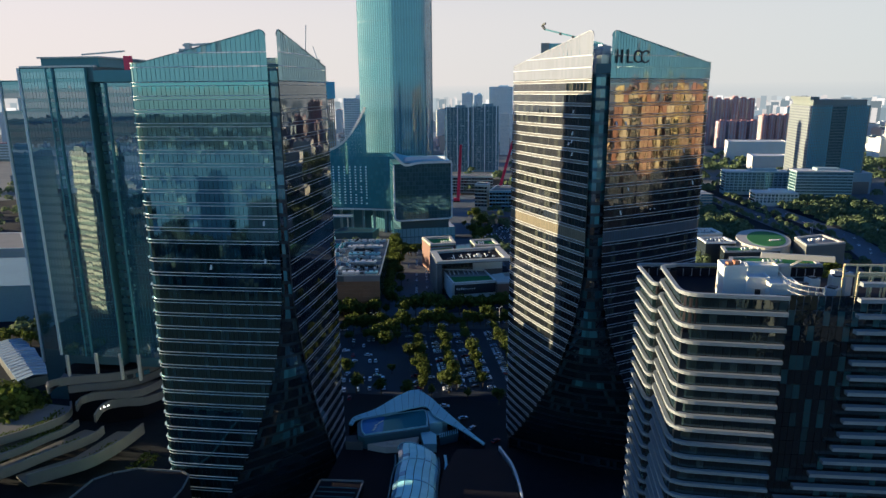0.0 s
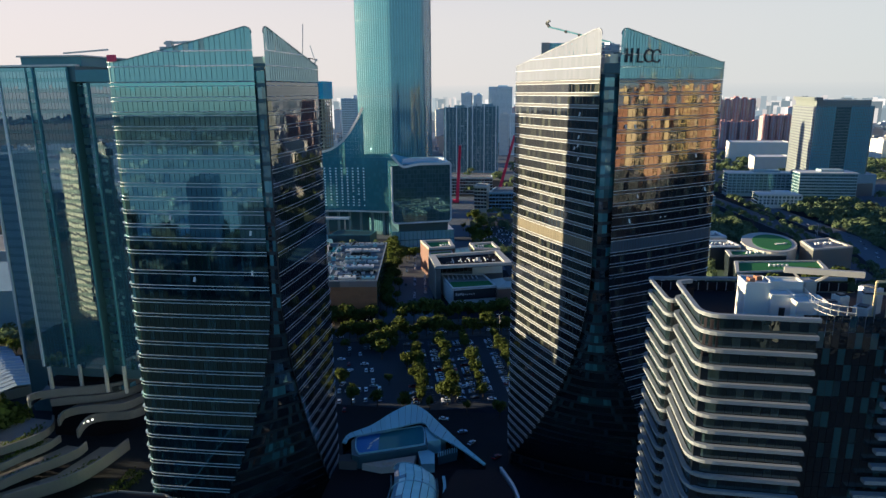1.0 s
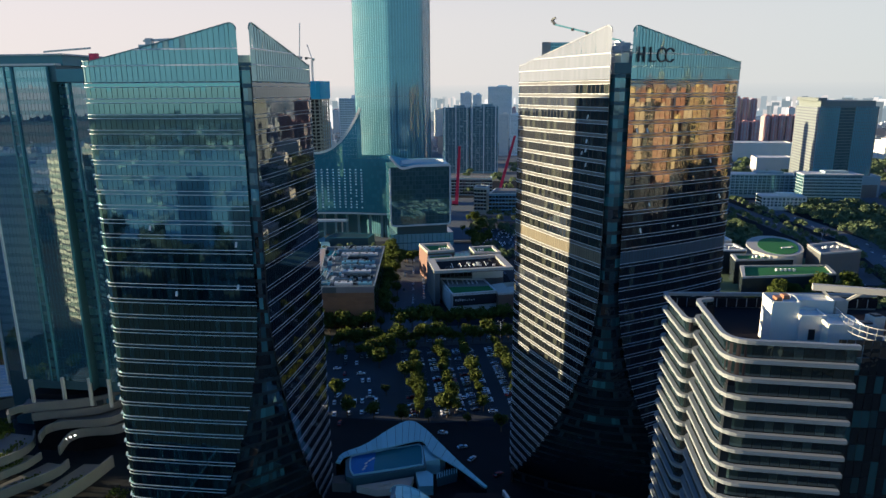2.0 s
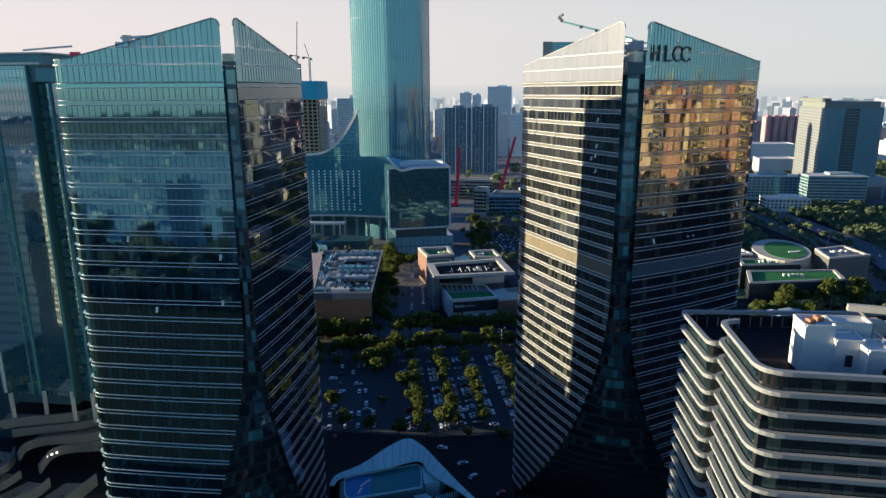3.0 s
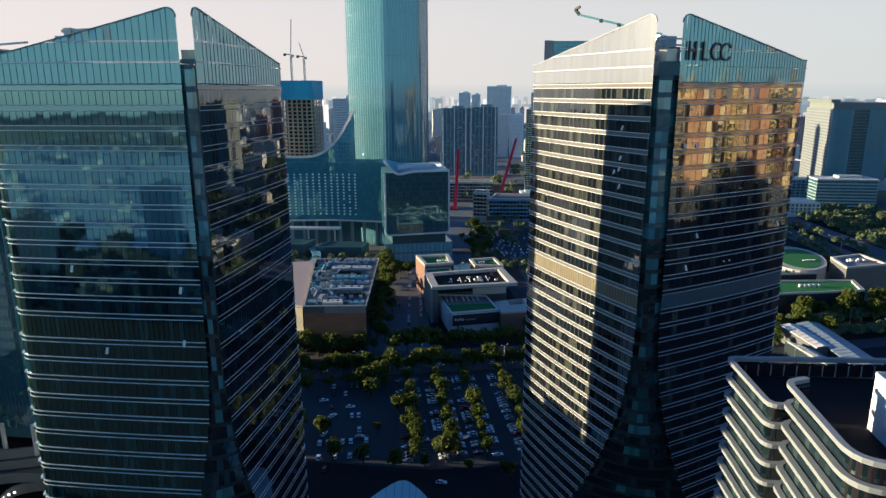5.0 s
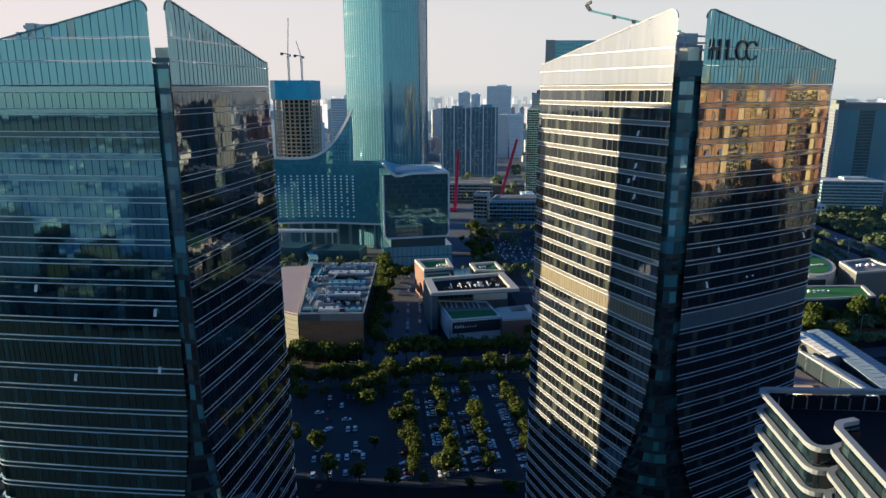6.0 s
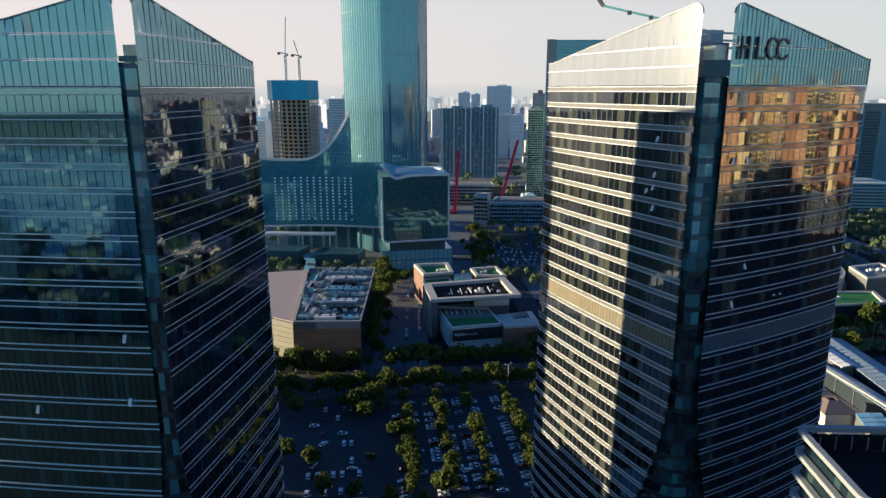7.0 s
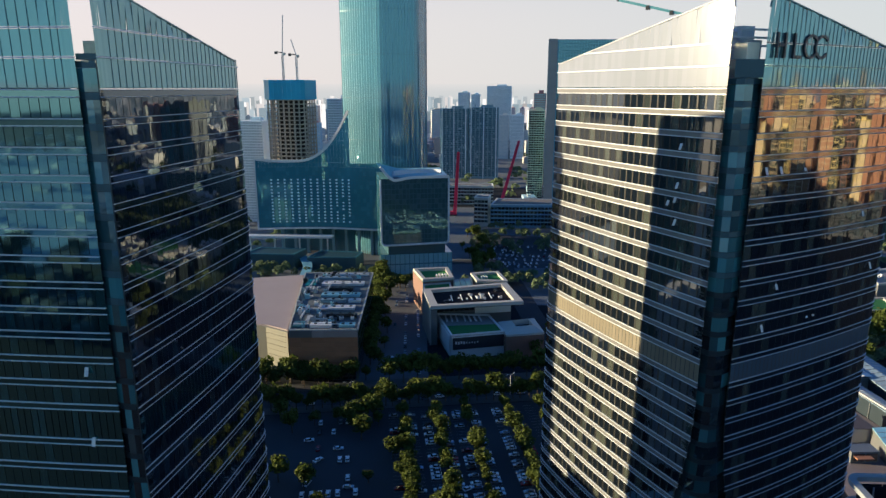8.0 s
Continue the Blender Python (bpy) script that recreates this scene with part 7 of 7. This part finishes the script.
# ---- slab blocks behind ----
def slab_block(x0, x1, y, depth, h, wall, glass, label, name="apartment_building", floor_h=3.1, module=3.4, ribs=0, turn=0.0):
    t = thing(name, label, "apartment block" if name == "apartment_building" else "building", "", "", ((x0 + x1) / 2, y, 0), turn)
    w = x1 - x0
    g = Geo()
    g.box((0, depth / 2, 0), (w, depth, h))
    part("wall", g, wall, t)
    facade(t, (-w / 2 + 0.6, 0), (w / 2 - 0.6, 0), 3, h - 1, floor_h, module, glass, 0.9, 0.1, joined=True)
    facade(t, (-w / 2, depth - 0.6), (-w / 2, 0.6), 3, h - 1, floor_h, module, glass, 0.9, 0.1, joined=True)
    for k in range(ribs):
        g = Geo()
        g.box((-w / 2 + w * (k + 0.5) / ribs, -0.6, 0), (w / ribs * (0.22 if wall == SLATE else 0.32), 1.6, h + (2, 5, 0, 3)[k % 4]))
        part("rib", g, PALE_TEAL if wall == SLATE and k % 3 else FAR_RENDER if wall == SLATE else wall, t)
    g = Geo()
    g.box((w * 0.1, depth / 2, h), (w * 0.4, depth * 0.5, 4))
    part("roof_house", g, wall, t)
    return t


slab_block(-168, -120, 1250, 22, 121, SLATE, GLASS_SLAB, "dark blue slab block with upright ribs", floor_h=3.2, module=2.6, ribs=7)
slab_block(-118, -67, 1252, 22, 123, SLATE, GLASS_SLAB, "dark blue slab block with upright ribs", floor_h=3.2, module=2.6, ribs=7)
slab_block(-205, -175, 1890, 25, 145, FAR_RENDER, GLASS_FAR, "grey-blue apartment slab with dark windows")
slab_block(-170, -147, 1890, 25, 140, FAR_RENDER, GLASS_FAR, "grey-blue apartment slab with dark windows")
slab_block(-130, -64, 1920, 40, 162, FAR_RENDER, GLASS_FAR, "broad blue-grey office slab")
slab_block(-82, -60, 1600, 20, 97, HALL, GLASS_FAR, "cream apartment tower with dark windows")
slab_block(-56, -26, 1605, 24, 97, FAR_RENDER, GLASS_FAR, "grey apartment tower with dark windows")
slab_block(-15, 6, 1000, 24, 126, CONCRETE, GLASS_DARK, "narrow tower with a cream lit edge")
slab_block(-9, 8, 1050, 20, 148, MAROON, GLASS_FAR, "narrow maroon apartment tower with windows")
t = thing("office_tower", "tall grey-sided tower with a teal glass front", "tower")
g = Geo()
g.prism([(7, 966), (31, 970), (92, 976), (92, 1020), (10, 1016)], 0, 214)
part("body", g, TEAL_FIN, t)
g = Geo()
g.prism([(6.6, 965.6), (18, 967.4), (18, 967.9), (7.2, 966.2)], 0, 214.6)
part("side_panel", g, CONCRETE, t, "plain grey concrete end wall")
facade(t, (19, 967.8), (31, 969.8), 2, 213, 4.2, 3.5, GLASS_BLUE, 0.4, 0.1)
facade(t, (31, 969.5), (92, 975.5), 2, 213, 4.2, 3.5, GLASS_BLUE, 0.4, 0.1)
slab_block(-345, -318, 830, 24, 118, FAR_RENDER, GLASS_FAR, "grey-blue apartment slab with dark windows")
slab_block(-262, -222, 900, 24, 142, FAR_RENDER, GLASS_FAR, "grey-blue apartment slab with plain ends")
slab_block(-420, -392, 900, 22, 100, FAR_RENDER, GLASS_FAR, "grey-blue apartment slab with dark windows")

# ---- the government-style office and its wings ----
off = thing("office_building", "broad blue-grey office tower with a sunlit cream side", "office")
O4 = [(389, 1010), (473, 1026.6), (483, 1135), (398, 1120)]
g = Geo()
g.prism(O4, 0, 126)
part("body", g, OFFICE_STONE, off)
g = Geo()
g.prism([(393, 1018), (470.5, 1033), (480, 1135), (401, 1119)], 126, 134)
part("upper_body", g, OFFICE_STONE, off)
for u0, u1, m in ((0.0, 0.36, GLASS_OFFICE), (0.36, 0.62, GLASS_CUBE), (0.62, 1.0, GLASS_OFFICE)):
    a = (O4[0][0] + 81 * u0, O4[0][1] + 16 * u0)
    b = (O4[0][0] + 81 * u1, O4[0][1] + 16 * u1)
    facade(off, a, b, 26, 125, 4.1, 1.9, m, 0.5, 0.15 if m != GLASS_CUBE else 0.05)
g = Geo()
for k in range(34):
    u = k / 33
    if not 0.36 < u < 0.62:
        g.box((389 + 81 * u + 0.3, 1010 + 16 * u - 0.7, 24), (0.4, 0.6, 103), 11)
part("upright_fin", g, TEAL_FIN, off, kind="stuff")
# sun on this west side put into paler panes
facade(off, O4[3], O4[0], 6, 125, 4.1, 3.6, GLASS_PALE, 2.0, 0.1)
g = Geo()
g.prism([(384, 1000), (482, 1020), (484, 1040), (386, 1030)], 0, 18)
part("podium", g, SPANDREL_PALE, off)
g = Geo()
g.prism([(436, 1012), (486, 1022), (490, 1060), (440, 1050)], 0, 30)
part("podium", g, PALE_TEAL, off)
g = Geo()
g.prism([(388.4, 1009), (397, 1010.7), (405, 1118), (397.4, 1119)], 134, 138.5)
part("roof_corner", g, OFFICE_STONE, off)
WING_RENDER = material("pale_wing_render", (0.27, 0.36, 0.385), 0.75, 0, 0.15, 0.08, 1)
for (x0, x1, y, d, h, piers, lab) in ((352, 424, 940, 34, 41, 0, "pale teal office wing with window bands"), (278, 368, 1000, 26, 33, 15, "long low pale office wing with square windows"), (290, 342, 900, 26, 17, 11, "low white office annexe with a row of columns")):
    wing_block = slab_block(x0, x1, y, d, h, HALL if h < 20 else WING_RENDER, GLASS_CUBE, lab, "office_wing", 4.0, 3.0)
    w = x1 - x0
    for k in range(piers + 1 if piers else 0):
        g = Geo()
        g.box((-w / 2 + w * k / piers, -0.5, 0), (1.3, 1.0, h - 0.5))
        part("pier", g, HALL if h < 20 else WING_RENDER, wing_block)
    for z in np.arange(4.0, h - 1, 4.0 if not piers else 8.0):
        g = Geo()
        g.box((0, -0.35, z - 0.7), (w, 0.7, 1.5))
        part("window_band", g, HALL if h < 20 else WING_RENDER, wing_block)
    g = Geo()
    g.box((0, d / 2 - 0.5, h), (w + 1.2, d + 1.6, 0.9))
    part("cornice", g, HALL, wing_block)

# ---- maroon apartment rows and white halls ----
for k in range(6):
    slab_block(462 + k * 24, 478 + k * 24, 1900 + 8 * k, 34, 128 - 3 * (k % 3), MAROON, GLASS_FAR, "maroon apartment tower with pale lit flank", ribs=2)
for k in range(5):
    slab_block(592 + k * 20, 606 + k * 20, 1850 + 5 * k, 30, 82, MAROON, GLASS_FAR, "lower maroon apartment tower with windows", ribs=2)
for k in range(4):
    slab_block(470 + k * 26, 488 + k * 26, 1800, 26, 70, MAROON, GLASS_FAR, "lower maroon apartment tower with windows", ribs=2)
for k in range(6):
    slab_block(860 + k * 40, 888 + k * 40, 1750 + 20 * k, 30, 110, MAROON, GLASS_FAR, "maroon apartment tower with pale lit flank", ribs=2)
for k in range(4):
    slab_block(-75 + k * 30, -60 + k * 30, 2250, 24, 95, MAROON, GLASS_FAR, "maroon apartment tower with dark windows")
for poly, z in (([(415, 1500), (540, 1500), (545, 1560), (425, 1560)], 40), ([(400, 1280), (470, 1285), (468, 1330), (405, 1330)], 30), ([(690, 1300), (820, 1320), (800, 1380), (690, 1360)], 26), ([(520, 1000), (640, 1030), (650, 1090), (540, 1070)], 16), ([(440, 640), (560, 660), (560, 720), (430, 700)], 18)):
    t, inn = court_block(poly, z, HALL, "large low white hall with a flat roof", HALL, HALL, 3, 1.0)

# ---- scattered city to the horizon ----
city = random.Random(31)
WALLS = [OFFICE_STONE, CONCRETE, BLUE_RENDER, MAROON, HALL, PALE_TEAL]
for k in range(150):
    y = city.uniform(1350, 2500)
    x = city.uniform(-0.95, 0.75) * y
    if -190 < x + (y - 1000) * 0.1 < -20 and y < 1700:
        continue
    if 380 < x < 700 and y < 1950:
        continue
    w, d, h = city.uniform(18, 46), city.uniform(14, 26), city.choice((20, 28, 40, 60, 75, 90, 100))
    t = thing("city_block", "distant city building in hazy light", "building", "distant city", "", (x, y, 0), city.choice((0, 8, 14)))
    g = Geo()
    g.box((0, 0, 0), (w, d, h))
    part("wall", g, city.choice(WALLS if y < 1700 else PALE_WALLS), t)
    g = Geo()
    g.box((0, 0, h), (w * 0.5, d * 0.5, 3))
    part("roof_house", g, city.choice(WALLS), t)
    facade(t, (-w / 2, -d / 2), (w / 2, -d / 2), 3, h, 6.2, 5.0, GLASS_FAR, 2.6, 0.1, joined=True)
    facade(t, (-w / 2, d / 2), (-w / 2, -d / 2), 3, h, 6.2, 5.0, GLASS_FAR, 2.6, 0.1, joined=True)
# low-rise fill between the nearer blocks
for k in range(80):
    y = city.uniform(860, 1350)
    x = city.choice((city.uniform(-900, -310), city.uniform(-20, 230), city.uniform(560, 900)))
    w, d, h = city.uniform(16, 40), city.uniform(14, 30), city.uniform(8, 26)
    t = thing("city_block", "low pale city building among trees", "building", "low city blocks", "", (x, y, 0), 8)
    g = Geo()
    g.box((0, 0, 0), (w, d, h))
    part("wall", g, city.choice(WALLS), t)
    g = Geo()
    g.box((0, 0, h), (w * 0.3, d * 0.3, 2))
    part("roof_house", g, WHITE, t)
    facade(t, (-w / 2, -d / 2), (w / 2, -d / 2), 2, h, 3.6, 3.6, GLASS_NAVY, 1.4, 0.1, joined=True)

# ---- the city beside and behind the path, seen in the glass ----
for r, (x0, h0, h1) in enumerate(((820, 105, 140), (940, 125, 162), (1090, 148, 182))):
    y = -60.0
    while y < 460:
        w = city.uniform(14, 30)
        h = city.uniform(h0, h1)
        slab_block(x0 + city.uniform(-12, 12) - 14, x0 + 14, y, w, h, city.choice((SANDSTONE, WARM_STONE, TERRACOTTA, SANDSTONE, BRICK) if r < 2 else (TERRACOTTA, MAROON, WARM_STONE, BRICK)), city.choice((BROWN, TERRACOTTA, WARM_STONE, TERRACOTTA, GLASS_DARK)), "warm-toned apartment tower lit by low sun", floor_h=7.0, module=5.0)
        y += w + city.uniform(2, 12)
# unseen dark row added so the mirrored city darkens at its foot
for k in range(11):
    slab_block(690, 716, -40 + 44 * k, 36, 34 + 7 * (k * 5 % 3), SIGN, GLASS_DARK, "unseen dark block added to darken a reflection", "office_building", 4.2, 3.0)
# a slab hidden behind the teal tower, whose shade climbs the second tower
slab_block(-142, -122, 221.0, 34, 74, BLUE_RENDER, GLASS_FAR, "blue-grey slab block behind the tower", floor_h=6.2, module=5.0)
for x, y, w, h in ((-330, -320, 40, 66), (-230, -260, 36, 50), (-150, -300, 30, 58), (-40, -240, 34, 45), (40, -300, 40, 50), (130, -240, 36, 45), (-420, -180, 40, 60)):
    slab_block(x, x + w, y, 30, h, city.choice((CONCRETE, BLUE_RENDER, CREAM)), GLASS_NAVY, "apartment tower with dark windows", floor_h=6.2, module=5.0)


def quarter(label, seed, many, wide, span, tall, mat, clear=()):
    """Far city blocks too many to count, in one mesh; wide: share of the distance to either side."""
    rr = random.Random(seed)
    g = Geo()
    for k in range(many):
        y = span[0] + (span[1] - span[0]) * rr.random() ** 1.3
        x = rr.uniform(*wide) * abs(y) if max(abs(v) for v in wide) < 5 else rr.uniform(*wide)
        if math.hypot(x, y) > 4750 or any(a < x < b and c < y < d for a, b, c, d in clear):
            continue
        h = rr.uniform(*tall) * (2.2 if rr.random() < 0.12 else 1.0)
        w, d, turn = rr.uniform(12, 42), rr.uniform(10, 26), rr.choice((0, 8, 14, 90, 98))
        g.box((x, y, 0), (w, d, h), turn)
        if rr.random() < 0.5:
            g.box((x, y, h), (w * 0.35, d * 0.4, 3), turn)
    return solid("city_quarter", g, mat, label, "city", kind="stuff")


# unseen blocks added for mirroring: near painted dark as shade, far paled as haze
quarter("dense city blocks painted dark as in evening shade", 41, 330, (-900, 700), (-110, -340), (6, 18), CITY_NEAR, ((-110, 140, -330, -20),))
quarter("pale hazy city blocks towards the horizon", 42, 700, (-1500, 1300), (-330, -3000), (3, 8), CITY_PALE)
# unseen sheet added behind the path; mirrors in the teal tower as pale haze
sheet("far_ground", [(-1500, -290), (1500, -290), (1500, -1400), (-1500, -1400)], 0.08, BLUE_RENDER, "unseen blue-grey sheet added to mirror as haze", "ground")
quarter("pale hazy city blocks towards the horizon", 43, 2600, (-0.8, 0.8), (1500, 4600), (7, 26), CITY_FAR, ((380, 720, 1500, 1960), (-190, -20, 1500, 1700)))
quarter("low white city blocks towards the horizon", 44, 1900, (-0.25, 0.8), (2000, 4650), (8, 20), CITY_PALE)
# unseen block added to keep low sun off the car park
slab_block(-222, -192, 304, 100, 19, CREAM, GLASS_NAVY, "unseen low block added to shade the car park", floor_h=4.0, module=4.0)
# unseen slim turned towers, added to mirror bright strokes in the west tower's glass
for x, wide, tall, gaps in ((-303, 24, 113, 0.0), (-279, 19, 117, 0.3)):
    t = thing("apartment_building", "slim dark tower with pale sandstone bands between its windows", "apartment block", "", "", (x, 104, 0), -150.0)
    g = Geo()
    g.box((0, 1.5, 0), (wide, 3, tall))
    part("wall", g, SIGN, t)
    for k in range(int(tall / 4.0) - 1):
        for q in range(2):
            if city.random() >= gaps:
                g = Geo()
                g.box((wide * (q - 0.5) / 2, -0.12, 3 + 4.0 * k + city.uniform(0, 0.4)), (wide * (0.47 if not gaps else 0.3), 0.24, city.uniform(2.0, 2.7)))
                part("panel", g, SUNNY_STONE, t)
    g = Geo()
    g.box((0, 1.5, tall), (wide * 0.5, 2, 3))
    part("roof_house", g, SIGN, t)
# the neighbour whose shade falls on the banded tower
slab_block(-350, -315, 112, 67.5, 115, BLUE_RENDER, GLASS_WEST, "blue glass office slab in shade", "office_building", 4.0, 1.6)

exhibit = thing("exhibition_hall", "teal-walled hall under a grey-blue roof with red sign bars", "hall")
E4 = [(-424, 362), (-333, 383), (-390, 452), (-480, 432)]
g = Geo()
g.prism(E4, 0, 24.2)
part("wall", g, SLATE, exhibit)
g = Geo()
g.prism([(-425, 361), (-331.6, 382.6), (-389.6, 453.2), (-481, 433)], 24.2, 25.4)
part("roof", g, SLATE, exhibit)
for k in range(6):
    g = Geo()
    g.prism([(-420 + 8 * k, 362.2 + 1.85 * k), (-413.4 + 8 * k, 363.7 + 1.85 * k), (-413.6 + 8 * k, 364.6 + 1.85 * k), (-420.2 + 8 * k, 363.1 + 1.85 * k)], 3, 22)
    part("panel", g, PALE_TEAL, exhibit, "pale facade panel")
for k in range(9):
    g = Geo()
    g.beam((-338 - 5.4 * k, 392.5 + 6.4 * k, 25.4), (-338 - 5.4 * k, 392.5 + 6.4 * k, 28.2 + 0.6 * (k % 2)), 2.6, 0.5)
    part("sign_bar", g, RED if k % 4 else HALL, exhibit)
court_block([(-640, 590), (-529, 606), (-471, 541), (-600, 520)], 10, HALL, "long grey-roofed hall among trees", CREAM, ROOF_GREY, 2, 0.6)
for dx, dy, roof in ((0, 0, HALL_BLUE), (15, -13, HALL_BLUE), (-17, 13, HALL_BLUE)):
    long_hall([(-301 + dx, 314 + dy), (-289 + dx, 326 + dy), (-262 + dx * 0.6, 301 + dy * 0.6), (-272 + dx * 0.6, 290 + dy * 0.6)], 5.0, "low market hall under a blue metal roof", SPANDREL_PALE, roof, 1.4)
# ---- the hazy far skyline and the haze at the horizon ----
# distance haze painted as glow: each box emits its own flat tone
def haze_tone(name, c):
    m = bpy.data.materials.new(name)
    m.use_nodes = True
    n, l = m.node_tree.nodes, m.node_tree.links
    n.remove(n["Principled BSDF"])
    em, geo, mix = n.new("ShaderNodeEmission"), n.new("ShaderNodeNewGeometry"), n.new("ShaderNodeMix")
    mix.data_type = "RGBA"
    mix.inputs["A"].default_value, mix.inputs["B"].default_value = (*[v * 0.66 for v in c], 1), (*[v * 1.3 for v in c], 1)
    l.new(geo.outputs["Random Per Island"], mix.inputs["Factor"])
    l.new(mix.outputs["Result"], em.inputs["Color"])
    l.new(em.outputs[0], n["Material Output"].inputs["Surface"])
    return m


# farther layers glow paler for haze; pink and pale ones paint sunlit flanks
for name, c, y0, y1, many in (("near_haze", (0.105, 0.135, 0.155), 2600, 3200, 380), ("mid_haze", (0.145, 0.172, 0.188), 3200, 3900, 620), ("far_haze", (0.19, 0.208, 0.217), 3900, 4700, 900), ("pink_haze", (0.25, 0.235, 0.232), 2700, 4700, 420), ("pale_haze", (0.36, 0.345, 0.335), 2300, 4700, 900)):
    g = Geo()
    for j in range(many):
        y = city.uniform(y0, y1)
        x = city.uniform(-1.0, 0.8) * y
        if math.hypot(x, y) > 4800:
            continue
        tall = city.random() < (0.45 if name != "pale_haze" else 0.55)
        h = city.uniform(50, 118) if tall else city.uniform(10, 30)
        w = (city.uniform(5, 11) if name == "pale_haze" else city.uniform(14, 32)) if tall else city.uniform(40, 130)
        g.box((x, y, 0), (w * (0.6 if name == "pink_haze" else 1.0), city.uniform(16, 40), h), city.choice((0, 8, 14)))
    solid("backdrop", g, haze_tone(name, c), "far skyline boxes glowing in painted haze tones", "backdrop", kind="structure")

# a glowing ring paints in the horizon haze, blending into the sky at its top
hz = bpy.data.materials.new("horizon_haze")
hz.use_nodes = True
n, l = hz.node_tree.nodes, hz.node_tree.links
n.remove(n["Principled BSDF"])
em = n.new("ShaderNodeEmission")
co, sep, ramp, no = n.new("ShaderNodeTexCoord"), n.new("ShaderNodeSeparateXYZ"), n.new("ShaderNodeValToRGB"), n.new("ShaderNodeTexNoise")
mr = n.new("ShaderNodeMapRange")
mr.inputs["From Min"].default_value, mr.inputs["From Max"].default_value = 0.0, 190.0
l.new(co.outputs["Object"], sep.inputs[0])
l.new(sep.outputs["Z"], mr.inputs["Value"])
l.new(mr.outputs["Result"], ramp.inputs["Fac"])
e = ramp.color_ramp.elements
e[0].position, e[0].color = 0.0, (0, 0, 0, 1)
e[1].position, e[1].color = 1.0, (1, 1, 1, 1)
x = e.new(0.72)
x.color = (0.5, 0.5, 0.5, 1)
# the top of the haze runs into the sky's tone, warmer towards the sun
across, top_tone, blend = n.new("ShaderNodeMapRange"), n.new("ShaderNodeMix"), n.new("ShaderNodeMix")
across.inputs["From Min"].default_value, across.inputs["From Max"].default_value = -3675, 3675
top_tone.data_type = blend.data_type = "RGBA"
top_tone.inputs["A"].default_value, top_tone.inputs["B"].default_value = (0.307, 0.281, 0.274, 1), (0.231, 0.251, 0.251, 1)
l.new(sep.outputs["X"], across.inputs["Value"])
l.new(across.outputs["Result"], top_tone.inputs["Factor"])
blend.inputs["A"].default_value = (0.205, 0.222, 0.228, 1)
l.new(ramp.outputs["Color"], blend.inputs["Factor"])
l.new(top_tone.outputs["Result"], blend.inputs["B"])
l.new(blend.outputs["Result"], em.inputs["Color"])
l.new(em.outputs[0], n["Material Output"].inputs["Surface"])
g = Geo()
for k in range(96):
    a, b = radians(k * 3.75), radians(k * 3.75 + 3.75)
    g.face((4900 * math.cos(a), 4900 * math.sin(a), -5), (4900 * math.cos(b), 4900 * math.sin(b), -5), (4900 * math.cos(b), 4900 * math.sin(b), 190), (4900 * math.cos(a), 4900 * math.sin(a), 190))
solid("backdrop", g, hz, "glowing ring painted as haze along the horizon", "backdrop", kind="structure")

# an unseen far slab, added so its shade lies over the upper terraces
slab_block(-425, -390, 241, 40, 78, BLUE_RENDER, GLASS_FAR, "unseen slab added to shade the upper terraces", floor_h=6.2, module=5.0)
for x, y in ((-222, 230), (-219, 235), (-224, 240), (-218, 243), (-226, 234)):
    plant_tree(x, y, 1.75, 2)

# ---- top-hung windows standing open ----
def open_window(tower, p, d, s, z, hgt=1.3, w=0.6):
    """A small pane swung out at its foot; p and d give the wall line."""
    nx, ny = d[1], -d[0]
    if nx * -p[0] + ny * -p[1] < 0:
        nx, ny = -nx, -ny
    x, y = p[0] + d[0] * s, p[1] + d[1] * s
    g = Geo()
    low, high = [], []
    for a, o, zz in ((-w / 2, 0.75, z - hgt / 2), (w / 2, 0.75, z - hgt / 2), (w / 2, 0.3, z + hgt / 2), (-w / 2, 0.3, z + hgt / 2)):
        low.append((x + d[0] * a + nx * o, y + d[1] * a + ny * o, zz))
        high.append((x + d[0] * a + nx * (o + 0.08), y + d[1] * a + ny * (o + 0.08), zz))
    g.hull(low, high)
    part("open_window", g, WHITE, tower, "open pale top-hung window")


def toward(p, q):
    ln = math.dist(p, q)
    return ((q[0] - p[0]) / ln, (q[1] - p[1]) / ln)


for tower, p, q, spots in (
    (RT, (17.0, 214.8), (-9.5, 259.5), ((8, 143.4), (8.1, 136.4), (8.3, 133.8), (10.1, 133), (8, 129.6), (14.7, 96))),
    (RT, (23.4, 215.3), (59.8, 242.2), ((2.5, 139.7), (6.4, 139.7), (13.1, 139.8), (9.1, 118.4), (6.3, 110.7), (19.5, 111.2), (21.5, 111.2), (39.3, 118.3), (33.7, 129.7))),
    (LT, (-74.8, 182.6), (-116.6, 181.4), ((4.1, 112.3), (27.2, 116.4), (21.8, 98.5), (4.5, 100.7)))):
    for s, z in spots:
        open_window(tower, p, toward(p, q), s, z)
